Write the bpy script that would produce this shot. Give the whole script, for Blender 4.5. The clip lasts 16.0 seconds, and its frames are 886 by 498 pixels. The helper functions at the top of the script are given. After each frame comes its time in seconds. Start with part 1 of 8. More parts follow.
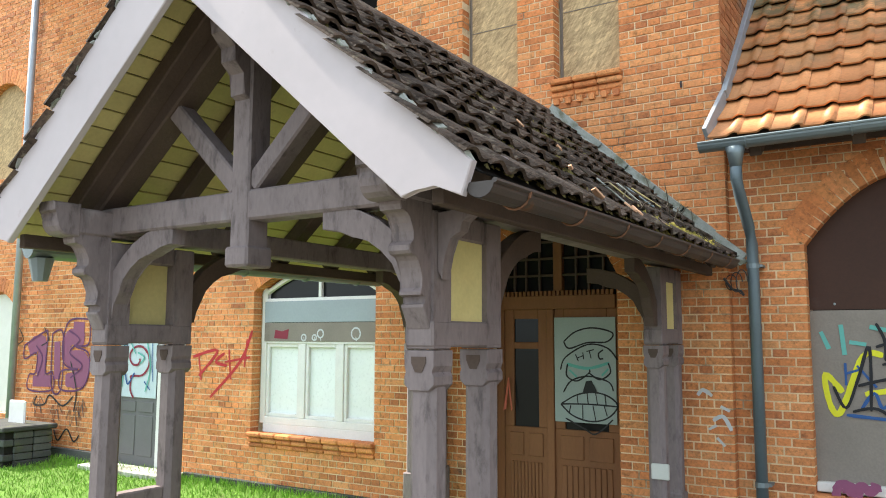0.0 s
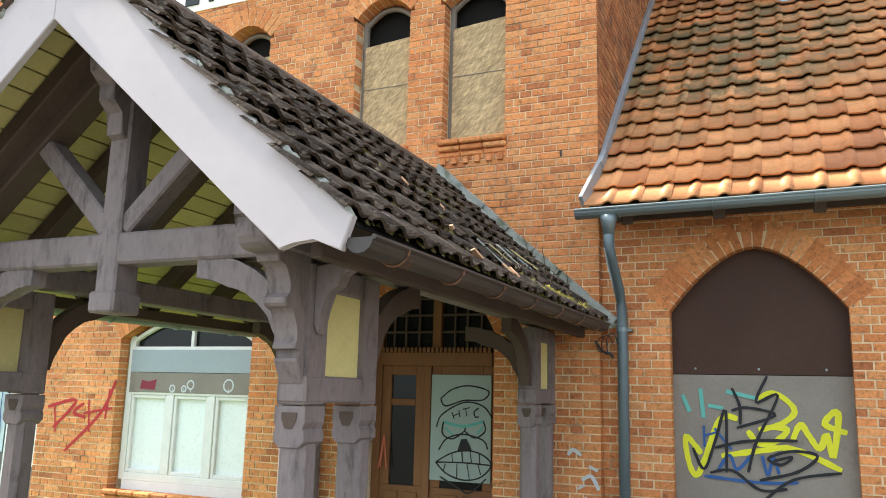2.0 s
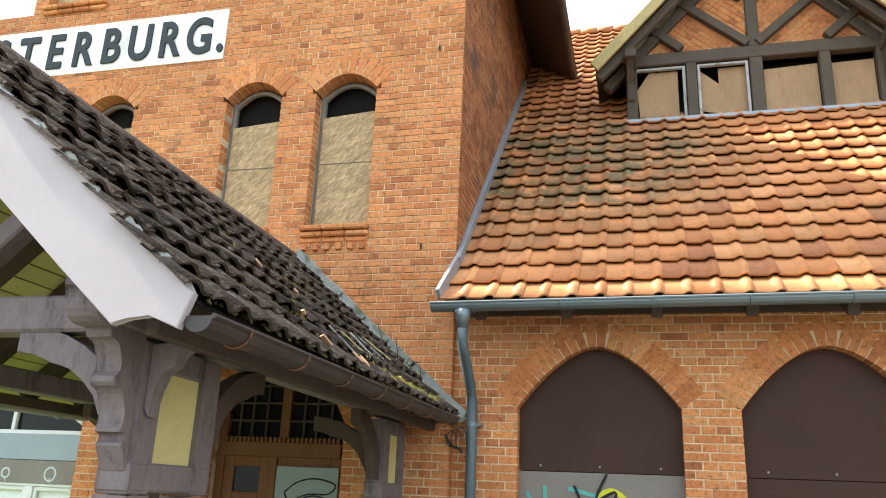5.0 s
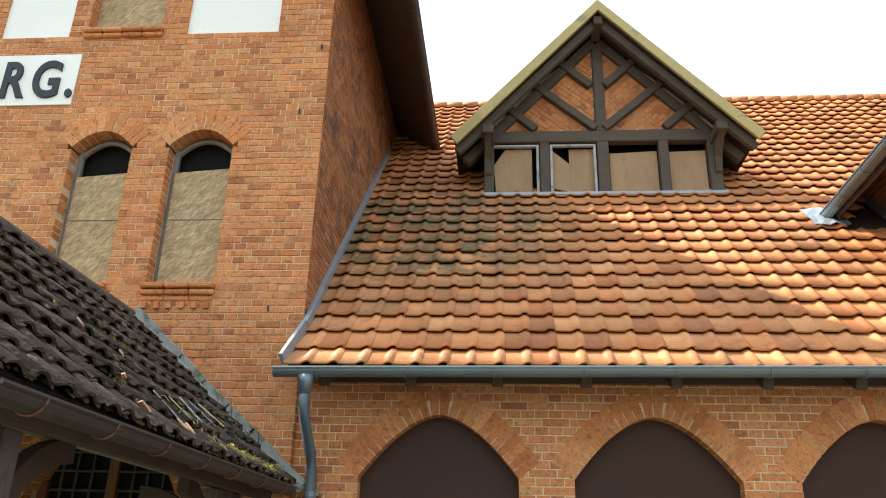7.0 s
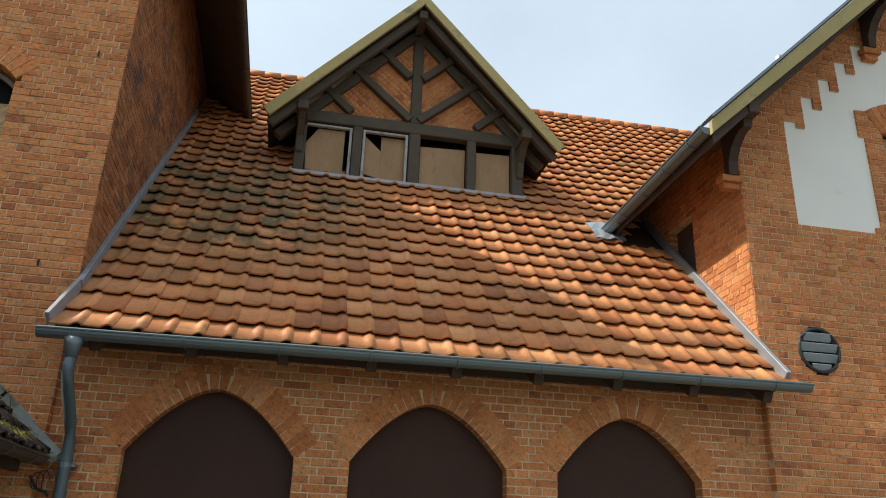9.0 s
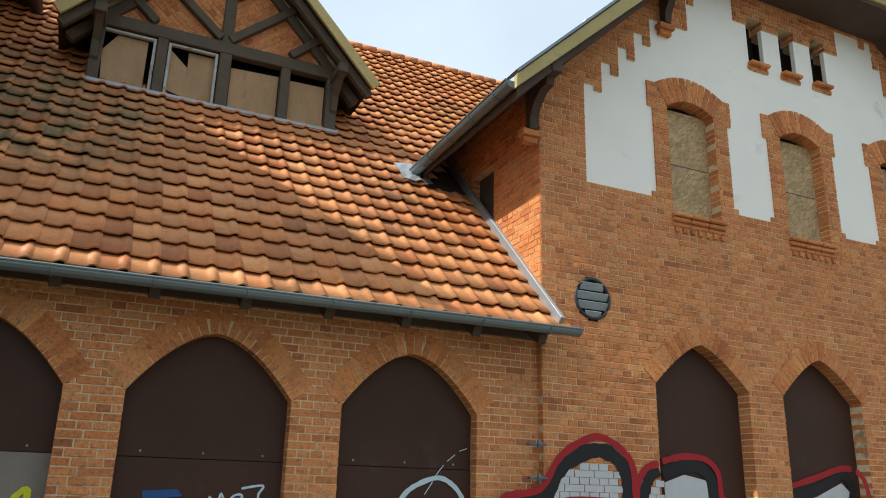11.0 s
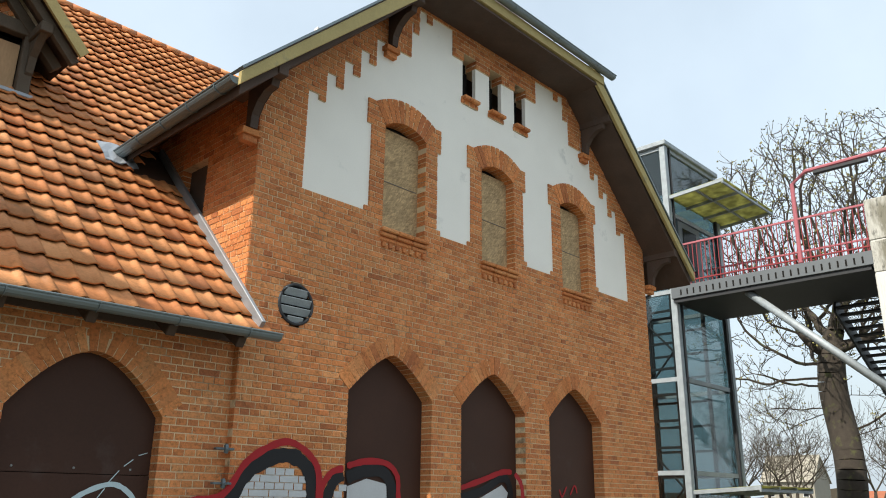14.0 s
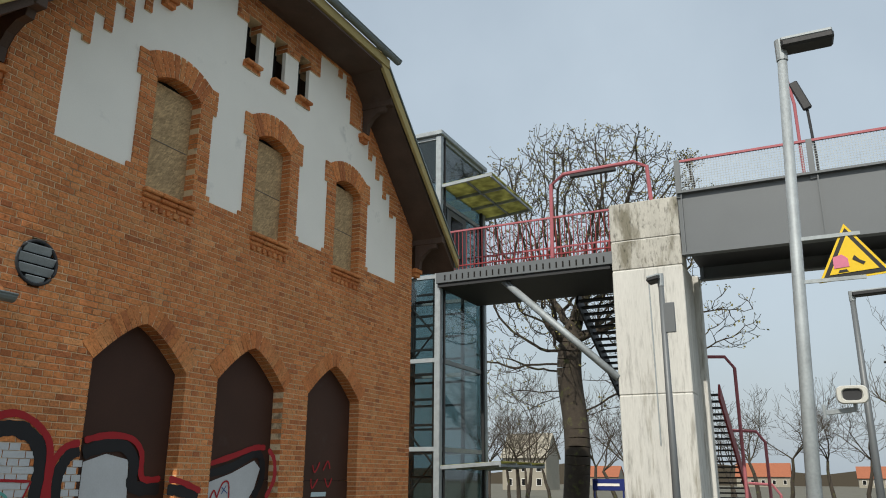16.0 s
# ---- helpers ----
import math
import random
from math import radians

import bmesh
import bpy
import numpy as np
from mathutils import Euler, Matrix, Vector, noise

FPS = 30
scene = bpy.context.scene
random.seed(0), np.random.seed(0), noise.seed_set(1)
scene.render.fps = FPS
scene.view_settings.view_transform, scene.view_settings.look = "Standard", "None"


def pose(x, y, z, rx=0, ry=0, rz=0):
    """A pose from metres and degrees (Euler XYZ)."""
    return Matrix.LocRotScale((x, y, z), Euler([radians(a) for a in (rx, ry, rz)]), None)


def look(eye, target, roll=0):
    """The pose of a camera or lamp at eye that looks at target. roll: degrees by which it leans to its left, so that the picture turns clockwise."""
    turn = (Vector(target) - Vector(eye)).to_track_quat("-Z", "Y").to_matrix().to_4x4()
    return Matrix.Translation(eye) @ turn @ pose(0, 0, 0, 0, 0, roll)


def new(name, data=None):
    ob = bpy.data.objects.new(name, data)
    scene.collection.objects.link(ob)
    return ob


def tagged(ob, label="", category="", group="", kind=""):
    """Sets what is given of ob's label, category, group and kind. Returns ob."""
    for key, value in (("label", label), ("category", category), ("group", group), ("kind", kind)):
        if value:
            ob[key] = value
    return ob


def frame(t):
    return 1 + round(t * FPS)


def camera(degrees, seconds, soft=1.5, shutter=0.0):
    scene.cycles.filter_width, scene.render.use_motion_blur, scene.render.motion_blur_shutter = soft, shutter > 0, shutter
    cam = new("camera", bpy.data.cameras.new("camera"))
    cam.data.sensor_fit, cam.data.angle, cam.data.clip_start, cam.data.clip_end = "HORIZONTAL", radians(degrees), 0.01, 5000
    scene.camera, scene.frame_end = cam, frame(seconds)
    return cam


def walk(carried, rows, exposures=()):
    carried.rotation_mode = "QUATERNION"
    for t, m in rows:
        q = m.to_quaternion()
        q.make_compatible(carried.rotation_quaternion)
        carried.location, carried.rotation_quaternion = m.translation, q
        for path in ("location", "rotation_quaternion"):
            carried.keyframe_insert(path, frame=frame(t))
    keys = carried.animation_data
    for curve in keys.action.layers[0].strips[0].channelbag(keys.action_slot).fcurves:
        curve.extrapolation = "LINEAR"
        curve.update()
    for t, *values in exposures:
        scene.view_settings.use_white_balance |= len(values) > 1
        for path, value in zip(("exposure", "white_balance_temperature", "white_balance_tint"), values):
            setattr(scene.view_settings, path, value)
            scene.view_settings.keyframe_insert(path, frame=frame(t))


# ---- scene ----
cam = camera(58.9, 16.0, 1.0)
PATH = [
    (0, (1.026, -7.5, 2.358), (-0.047, -5.827, 2.582), 0.2),
    (0.5, (1.012, -7.482, 2.358), (-0.008, -5.776, 2.58), 1.0),
    (1, (1.022, -7.484, 2.359), (0.069, -5.744, 2.61), 1.4),
    (1.5, (1.042, -7.495, 2.364), (0.168, -5.722, 2.67), 2.0),
    (2, (1.062, -7.499, 2.368), (0.252, -5.706, 2.732), 1.5),
    (2.5, (1.067, -7.487, 2.367), (0.295, -5.689, 2.779), 2.0),
    (3, (1.072, -7.488, 2.366), (0.341, -5.688, 2.845), 2.5),
    (5.3, (1.175, -7.486, 2.351), (0.721, -5.636, 2.959), 2.4),
    (5.5, (1.223, -7.488, 2.38), (0.782, -5.637, 2.998), 2.4),
    (6, (1.254, -7.5, 2.392), (0.886, -5.658, 3.077), 2.2),
    (6.5, (1.29, -7.509, 2.388), (1.018, -5.667, 3.118), 1.7),
    (7, (1.351, -7.494, 2.385), (1.2, -5.65, 3.143), 1.5),
    (7.5, (1.391, -7.49, 2.373), (1.389, -5.645, 3.145), 1.6),
    (8, (1.379, -7.477, 2.369), (1.506, -5.631, 3.127), 2.0),
    (8.5, (1.412, -7.485, 2.357), (1.648, -5.651, 3.121), 2.2),
    (9, (1.402, -7.495, 2.359), (1.744, -5.668, 3.096), 2.1),
    (9.5, (1.443, -7.51, 2.337), (1.865, -5.683, 3.034), 1.8),
    (10, (1.48, -7.51, 2.361), (2.021, -5.701, 3.023), 1.9),
    (10.2, (1.505, -7.527, 2.358), (2.104, -5.729, 2.996), 1.9),
    (12.3, (1.654, -7.651, 2.362), (2.665, -6.015, 2.911), 1.4),
    (12.5, (1.633, -7.661, 2.436), (2.674, -6.041, 2.975), 1.5),
    (13, (1.611, -7.664, 2.42), (2.759, -6.131, 2.998), 1.0),
    (13.5, (1.58, -7.674, 2.409), (2.851, -6.25, 3.006), 0.5),
    (14, (1.574, -7.685, 2.4), (2.953, -6.372, 3.012), 0.7),
    (14.5, (1.582, -7.691, 2.406), (3.068, -6.494, 3.006), 0.6),
    (15, (1.593, -7.685, 2.407), (3.167, -6.596, 2.987), 0.4),
    (15.5, (1.594, -7.679, 2.4), (3.263, -6.734, 2.967), 0.7),
    (16, (1.595, -7.68, 2.398), (3.315, -6.829, 2.96), 0.3),
]
walk(cam, [(t, look(eye, target, roll)) for t, eye, target, roll in PATH],
     [(0.0, 1.55), (3.0, 1.6), (5.5, 1.6), (7.0, 1.15), (8.5, 0.38), (10.0, 0.05), (12.5, 0.82), (14.0, 0.3), (16.0, -0.3)])

# ---- light ----
world = bpy.data.worlds.new("sky")
scene.world = world
world.use_nodes = True
wt = world.node_tree
wt.nodes.clear()
SUN = Vector((-0.92, -0.05, 1.0)).normalized()
sky = wt.nodes.new("ShaderNodeTexSky")
sky.sky_type = "NISHITA"
sky.sun_disc = False
sky.sun_elevation = math.asin(SUN.z)
sky.sun_rotation = math.atan2(SUN.x, SUN.y)
sky.dust_density, sky.air_density, sky.ozone_density = 4.0, 1.6, 1.0
# thin white cloud drifts over the blue, thickest towards the sun
tc = wt.nodes.new("ShaderNodeTexCoord")
cn = wt.nodes.new("ShaderNodeTexNoise")
cn.inputs["Scale"].default_value = 2.2
cn.inputs["Detail"].default_value = 6
wt.links.new(tc.outputs["Generated"], cn.inputs["Vector"])
cr = wt.nodes.new("ShaderNodeMapRange")
cr.inputs["From Min"].default_value, cr.inputs["From Max"].default_value = 0.2, 0.8
cr.inputs["To Min"].default_value, cr.inputs["To Max"].default_value = 0.5, 0.92
wt.links.new(cn.outputs["Fac"], cr.inputs["Value"])
cm = wt.nodes.new("ShaderNodeMix")
cm.data_type = "RGBA"
cm.inputs["B"].default_value = (6.75, 7.9, 8.9, 1)
wt.links.new(cr.outputs["Result"], cm.inputs["Factor"])
wt.links.new(sky.outputs["Color"], cm.inputs["A"])
bg = wt.nodes.new("ShaderNodeBackground")
bg.inputs["Strength"].default_value = 0.11
wt.links.new(cm.outputs["Result"], bg.inputs["Color"])
wo = wt.nodes.new("ShaderNodeOutputWorld")
wt.links.new(bg.outputs["Background"], wo.inputs["Surface"])
sun_data = bpy.data.lights.new("sun", "SUN")
sun_data.energy, sun_data.angle, sun_data.color = 4.8, radians(0.6), (1.0, 0.93, 0.82)
sun = new("sun", sun_data)
sun.matrix_world = look(SUN * 50, (0, 0, 0))


# ---- materials ----
def material(name, color, rough=0.8, metal=0.0, vary=0.15, scale=6.0, bump=0.2, fine=60.0, stain=None, stain_at=0.55, stain_scale=1.3,
             pieces=0.0, palette=None, stretch=(1, 1, 1), coat=0.0, fine_vary=None, pits=0.0, pit_scale=22.0):
    """A node material: base colour varied at two scales, optional stains, optional change from piece to piece, fine relief."""
    m = bpy.data.materials.new(name)
    m.use_nodes = True
    nt = m.node_tree
    L = nt.links.new
    b = nt.nodes["Principled BSDF"]
    b.inputs["Roughness"].default_value, b.inputs["Metallic"].default_value = rough, metal
    b.inputs["Coat Weight"].default_value = coat
    b.inputs["Specular IOR Level"].default_value = 0.5 if metal or rough < 0.5 else 0.22
    geo = nt.nodes.new("ShaderNodeNewGeometry")
    mp = nt.nodes.new("ShaderNodeMapping")
    mp.inputs["Scale"].default_value = stretch
    L(geo.outputs["Position"], mp.inputs["Vector"])
    n1 = nt.nodes.new("ShaderNodeTexNoise")
    n1.inputs["Scale"].default_value, n1.inputs["Detail"].default_value = scale, 5
    L(mp.outputs["Vector"], n1.inputs["Vector"])
    n2 = nt.nodes.new("ShaderNodeTexNoise")
    n2.inputs["Scale"].default_value, n2.inputs["Detail"].default_value = fine, 4
    L(mp.outputs["Vector"], n2.inputs["Vector"])

    def math_node(op, a, bb):
        n = nt.nodes.new("ShaderNodeMath")
        n.operation = op
        for k, v in enumerate((a, bb)):
            if isinstance(v, (int, float)):
                n.inputs[k].default_value = v
            else:
                L(v, n.inputs[k])
        return n.outputs[0]

    def mix(f, a, bb, kind="MIX"):
        n = nt.nodes.new("ShaderNodeMix")
        n.data_type, n.blend_type = "RGBA", kind
        for key, v in (("Factor", f), ("A", a), ("B", bb)):
            if isinstance(v, tuple):
                n.inputs[key].default_value = (*v, 1)
            elif isinstance(v, (int, float)):
                n.inputs[key].default_value = v
            else:
                L(v, n.inputs[key])
        return n.outputs["Result"]

    col = color
    if pieces or palette:
        oi = nt.nodes.new("ShaderNodeObjectInfo")
        r = math_node("FRACT", math_node("ADD", oi.outputs["Random"], geo.outputs["Random Per Island"]), 0)
        if palette:
            ramp = nt.nodes.new("ShaderNodeValToRGB")
            ramp.color_ramp.interpolation = "LINEAR"
            els = ramp.color_ramp.elements
            while len(els) < len(palette):
                els.new(0.5)
            for k, c in enumerate(palette):
                els[k].position = k / (len(palette) - 1)
                els[k].color = (*c, 1)
            L(r, ramp.inputs["Fac"])
            col = ramp.outputs["Color"]
        if pieces:
            r2 = math_node("FRACT", math_node("MULTIPLY", r, 7.31), 0)
            val = math_node("ADD", math_node("MULTIPLY", r2, 2 * pieces), 1 - pieces)
            hsv = nt.nodes.new("ShaderNodeHueSaturation")
            L(val, hsv.inputs["Value"])
            if isinstance(col, tuple):
                hsv.inputs["Color"].default_value = (*col, 1)
            else:
                L(col, hsv.inputs["Color"])
            col = hsv.outputs["Color"]
    f1 = math_node("ADD", math_node("MULTIPLY", n1.outputs["Fac"], 2 * vary), 1 - vary)
    fv = vary * 0.8 if fine_vary is None else fine_vary
    f2 = math_node("ADD", math_node("MULTIPLY", n2.outputs["Fac"], 2 * fv), 1 - fv)
    hs = nt.nodes.new("ShaderNodeHueSaturation")
    L(math_node("MULTIPLY", f1, f2), hs.inputs["Value"])
    if isinstance(col, tuple):
        hs.inputs["Color"].default_value = (*col, 1)
    else:
        L(col, hs.inputs["Color"])
    col = hs.outputs["Color"]
    if stain:
        n3 = nt.nodes.new("ShaderNodeTexNoise")
        n3.inputs["Scale"].default_value, n3.inputs["Detail"].default_value, n3.inputs["Roughness"].default_value = stain_scale, 8, 0.65
        L(mp.outputs["Vector"], n3.inputs["Vector"])
        mr = nt.nodes.new("ShaderNodeMapRange")
        mr.inputs["From Min"].default_value, mr.inputs["From Max"].default_value = stain_at, stain_at + 0.12
        L(n3.outputs["Fac"], mr.inputs["Value"])
        col = mix(math_node("MULTIPLY", mr.outputs["Result"], 0.8), col, stain)
    if pits:
        n4 = nt.nodes.new("ShaderNodeTexNoise")
        n4.inputs["Scale"].default_value, n4.inputs["Detail"].default_value, n4.inputs["Roughness"].default_value = pit_scale, 6, 0.7
        L(mp.outputs["Vector"], n4.inputs["Vector"])
        mr4 = nt.nodes.new("ShaderNodeMapRange")
        mr4.inputs["From Min"].default_value, mr4.inputs["From Max"].default_value = 0.52, 0.68
        mr4.inputs["To Min"].default_value, mr4.inputs["To Max"].default_value = 1.0, 1.0 - pits
        L(n4.outputs["Fac"], mr4.inputs["Value"])
        hp = nt.nodes.new("ShaderNodeHueSaturation")
        L(mr4.outputs["Result"], hp.inputs["Value"])
        L(col, hp.inputs["Color"])
        col = hp.outputs["Color"]
    L(col, b.inputs["Base Color"])
    rr = math_node("ADD", math_node("MULTIPLY", n2.outputs["Fac"], 0.2), rough - 0.1)
    L(rr, b.inputs["Roughness"])
    if bump:
        bp = nt.nodes.new("ShaderNodeBump")
        bp.inputs["Strength"].default_value, bp.inputs["Distance"].default_value = bump, 0.01
        L(n2.outputs["Fac"], bp.inputs["Height"])
        L(bp.outputs["Normal"], b.inputs["Normal"])
    return m


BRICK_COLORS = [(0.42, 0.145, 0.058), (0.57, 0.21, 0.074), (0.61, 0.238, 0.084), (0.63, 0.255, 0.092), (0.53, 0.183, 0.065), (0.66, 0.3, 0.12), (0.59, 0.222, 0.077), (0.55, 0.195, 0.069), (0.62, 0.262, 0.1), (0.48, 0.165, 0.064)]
# darkened brick colours for the flank: its shade and weathering put into the palette
OLD_SHADED_BRICK_COLORS = [(r * 0.62, g * 0.66, b * 0.75) for r, g, b in BRICK_COLORS]
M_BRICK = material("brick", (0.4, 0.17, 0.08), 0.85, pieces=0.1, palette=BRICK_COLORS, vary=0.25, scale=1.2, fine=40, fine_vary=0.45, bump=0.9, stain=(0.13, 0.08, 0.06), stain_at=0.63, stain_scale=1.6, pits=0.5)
M_OLDSHADEDBRICK = material("weathered_shaded_brick", (0.3, 0.12, 0.06), 0.9, pieces=0.2, palette=OLD_SHADED_BRICK_COLORS, vary=0.25, scale=1.5, fine=80, bump=0.5, stain=(0.1, 0.075, 0.06), stain_at=0.52, stain_scale=1.6, pits=0.5)
M_MORTAR = material("mortar", (0.72, 0.57, 0.37), 0.95, vary=0.3, scale=2.0, fine=70, bump=0.5, stain=(0.13, 0.095, 0.065), stain_at=0.54, stain_scale=2.4)
M_TILE = material("clay_tile", (0.5, 0.2, 0.08), 0.5, pieces=0.13, palette=[(0.48, 0.175, 0.066), (0.56, 0.228, 0.086), (0.6, 0.258, 0.102), (0.53, 0.206, 0.076), (0.63, 0.288, 0.12), (0.41, 0.155, 0.066)],
                  vary=0.22, scale=0.9, fine=40, fine_vary=0.2, bump=0.15, stain=(0.2, 0.115, 0.055), stain_at=0.55, stain_scale=0.7, pits=0.22, pit_scale=9.0)


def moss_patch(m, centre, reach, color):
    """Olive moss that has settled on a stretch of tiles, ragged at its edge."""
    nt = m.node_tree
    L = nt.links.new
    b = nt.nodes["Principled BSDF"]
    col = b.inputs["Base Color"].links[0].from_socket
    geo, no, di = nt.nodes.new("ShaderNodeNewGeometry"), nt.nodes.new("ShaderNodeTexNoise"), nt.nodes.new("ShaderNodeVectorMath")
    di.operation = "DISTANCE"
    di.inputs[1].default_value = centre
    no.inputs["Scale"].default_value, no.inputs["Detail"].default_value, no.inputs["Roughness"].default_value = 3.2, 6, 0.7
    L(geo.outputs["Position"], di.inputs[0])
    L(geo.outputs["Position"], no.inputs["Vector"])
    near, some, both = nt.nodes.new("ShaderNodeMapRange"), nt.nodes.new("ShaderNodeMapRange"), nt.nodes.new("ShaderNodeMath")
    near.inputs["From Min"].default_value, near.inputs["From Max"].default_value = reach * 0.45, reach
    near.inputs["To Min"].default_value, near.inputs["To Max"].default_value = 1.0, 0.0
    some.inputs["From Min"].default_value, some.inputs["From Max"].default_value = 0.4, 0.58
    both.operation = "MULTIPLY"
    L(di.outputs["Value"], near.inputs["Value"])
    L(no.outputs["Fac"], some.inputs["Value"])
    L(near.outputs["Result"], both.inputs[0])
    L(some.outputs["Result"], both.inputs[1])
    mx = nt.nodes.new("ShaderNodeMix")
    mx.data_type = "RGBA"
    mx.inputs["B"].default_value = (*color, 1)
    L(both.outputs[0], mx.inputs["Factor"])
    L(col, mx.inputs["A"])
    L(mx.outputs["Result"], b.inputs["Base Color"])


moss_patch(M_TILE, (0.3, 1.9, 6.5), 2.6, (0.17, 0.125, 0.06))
M_OLDTILE = material("old_tile", (0.098, 0.072, 0.057), 0.9, pieces=0.5, vary=0.4, scale=4, fine=45, fine_vary=0.55, bump=1.0, stain=(0.26, 0.22, 0.16), stain_at=0.57, stain_scale=11.0, pits=0.6, pit_scale=16.0)
M_MOSS = material("moss", (0.11, 0.09, 0.03), 1.0, pieces=0.4, vary=0.35, scale=8, fine=120, bump=0.8)
M_ZINC = material("zinc", (0.2, 0.24, 0.25), 0.5, 0.55, vary=0.12, scale=3, fine=40, bump=0.05)
M_PIPE = material("grey_pipe", (0.115, 0.15, 0.165), 0.5, 0.25, vary=0.15, scale=3, fine=40, bump=0.05)
M_OLDLEAD = material("old_flashing", (0.3, 0.31, 0.28), 0.75, 0.2, vary=0.35, scale=6, fine=60, bump=0.4, stain=(0.1, 0.1, 0.05), stain_at=0.5, stain_scale=5)
M_LEAD = material("lead_flashing", (0.33, 0.36, 0.39), 0.5, 0.5, vary=0.2, scale=5, fine=60, bump=0.15)
M_RUST = material("rusty_iron", (0.17, 0.085, 0.05), 0.85, vary=0.35, scale=8, fine=60, bump=0.4)
M_RUSTPIPE = material("brown_gutter", (0.055, 0.044, 0.039), 0.55, 0.12, vary=0.3, scale=4, fine=50, bump=0.08, stain=(0.16, 0.07, 0.03), stain_at=0.62, stain_scale=5)
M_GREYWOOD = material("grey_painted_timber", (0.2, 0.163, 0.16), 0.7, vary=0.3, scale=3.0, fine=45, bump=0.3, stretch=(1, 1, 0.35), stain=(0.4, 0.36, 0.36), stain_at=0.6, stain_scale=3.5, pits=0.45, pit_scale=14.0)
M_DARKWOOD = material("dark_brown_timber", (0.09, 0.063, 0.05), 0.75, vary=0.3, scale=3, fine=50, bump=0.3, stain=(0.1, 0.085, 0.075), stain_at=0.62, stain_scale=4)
M_BARGE = material("white_bargeboard", (0.47, 0.415, 0.42), 0.5, vary=0.14, scale=1.6, fine=14, fine_vary=0.05, bump=0.05, stain=(0.3, 0.22, 0.2), stain_at=0.655, stain_scale=4)
M_YELLOW = material("yellow_boards", (0.66, 0.57, 0.25), 0.75, vary=0.14, scale=4, fine=40, bump=0.15, pieces=0.08, stain=(0.22, 0.18, 0.07), stain_at=0.66, stain_scale=4)
M_NEWWOOD = material("yellowed_bargeboard", (0.42, 0.34, 0.15), 0.75, vary=0.2, scale=3, fine=50, bump=0.2, stretch=(1, 1, 1), stain=(0.22, 0.21, 0.13), stain_at=0.58, stain_scale=3)
M_DORMERWOOD = material("weathered_timber", (0.105, 0.085, 0.064), 0.85, vary=0.3, scale=5, fine=70, bump=0.4)
M_OSB = material("osb_board", (0.43, 0.305, 0.165), 0.85, vary=0.12, scale=3, fine=70, bump=0.2)


def flakes(m):
    """Pressed wood flakes: two sets of stretched cells lying across each other, light and dark strands."""
    nt = m.node_tree
    L = nt.links.new
    b = nt.nodes["Principled BSDF"]
    col = b.inputs["Base Color"].links[0].from_socket
    geo = nt.nodes.new("ShaderNodeNewGeometry")
    for turn, sc in ((0.5, (60, 1, 14)), (-0.8, (13, 1, 52)), (1.3, (48, 1, 11))):
        mp = nt.nodes.new("ShaderNodeMapping")
        mp.vector_type = "TEXTURE"
        mp.inputs["Rotation"].default_value = (0, turn, 0)
        mp.inputs["Scale"].default_value = (1 / sc[0], 1, 1 / sc[2])
        L(geo.outputs["Position"], mp.inputs["Vector"])
        vo = nt.nodes.new("ShaderNodeTexVoronoi")
        vo.inputs["Scale"].default_value = 1.0
        L(mp.outputs["Vector"], vo.inputs["Vector"])
        sep = nt.nodes.new("ShaderNodeSeparateColor")
        L(vo.outputs["Color"], sep.inputs["Color"])
        mr = nt.nodes.new("ShaderNodeMapRange")
        mr.inputs["To Min"].default_value, mr.inputs["To Max"].default_value = 0.82, 1.17
        L(sep.outputs["Red"], mr.inputs["Value"])
        hs = nt.nodes.new("ShaderNodeHueSaturation")
        L(mr.outputs["Result"], hs.inputs["Value"])
        L(col, hs.inputs["Color"])
        col = hs.outputs["Color"]
    L(col, b.inputs["Base Color"])


flakes(M_OSB)
M_PLY = material("weathered_plywood", (0.4, 0.26, 0.145), 0.85, vary=0.25, scale=4, fine=50, bump=0.1, stretch=(1, 1, 0.3), stain=(0.26, 0.17, 0.1), stain_at=0.58, stain_scale=5)
M_BROWNPANEL = material("brown_panel", (0.056, 0.026, 0.017), 0.6, vary=0.25, scale=1.5, fine=40, bump=0.05, stain=(0.075, 0.05, 0.042), stain_at=0.6)
M_GREYBOARD = material("grey_board", (0.23, 0.2, 0.17), 0.85, vary=0.2, scale=3, fine=60, bump=0.15, stain=(0.14, 0.12, 0.1), stain_at=0.58)
M_WHITE = material("white_render", (0.88, 0.86, 0.79), 0.85, vary=0.06, scale=1.5, fine=60, bump=0.1, stain=(0.56, 0.56, 0.52), stain_at=0.6)
M_WHITEFRAME = material("white_frame", (0.68, 0.67, 0.64), 0.6, vary=0.1, scale=6, fine=50, bump=0.1, stain=(0.4, 0.36, 0.3), stain_at=0.66, stain_scale=6)
M_GREYFRAME = material("worn_frame", (0.42, 0.42, 0.4), 0.7, vary=0.3, scale=6, fine=50, bump=0.2, stain=(0.16, 0.13, 0.1), stain_at=0.55, stain_scale=7)
M_BACKPANE = material("whitened_pane", (0.72, 0.76, 0.74), 0.3, vary=0.08, scale=2, fine=30, bump=0.02)
M_BLUEBOARD = material("blue_grey_board", (0.3, 0.34, 0.36), 0.7, vary=0.1, scale=2, fine=40, bump=0.05)
M_DOORWOOD = material("brown_door", (0.2, 0.088, 0.037), 0.6, vary=0.2, scale=3, fine=60, bump=0.2, stretch=(1, 1, 0.25), stain=(0.16, 0.07, 0.03), stain_at=0.6)
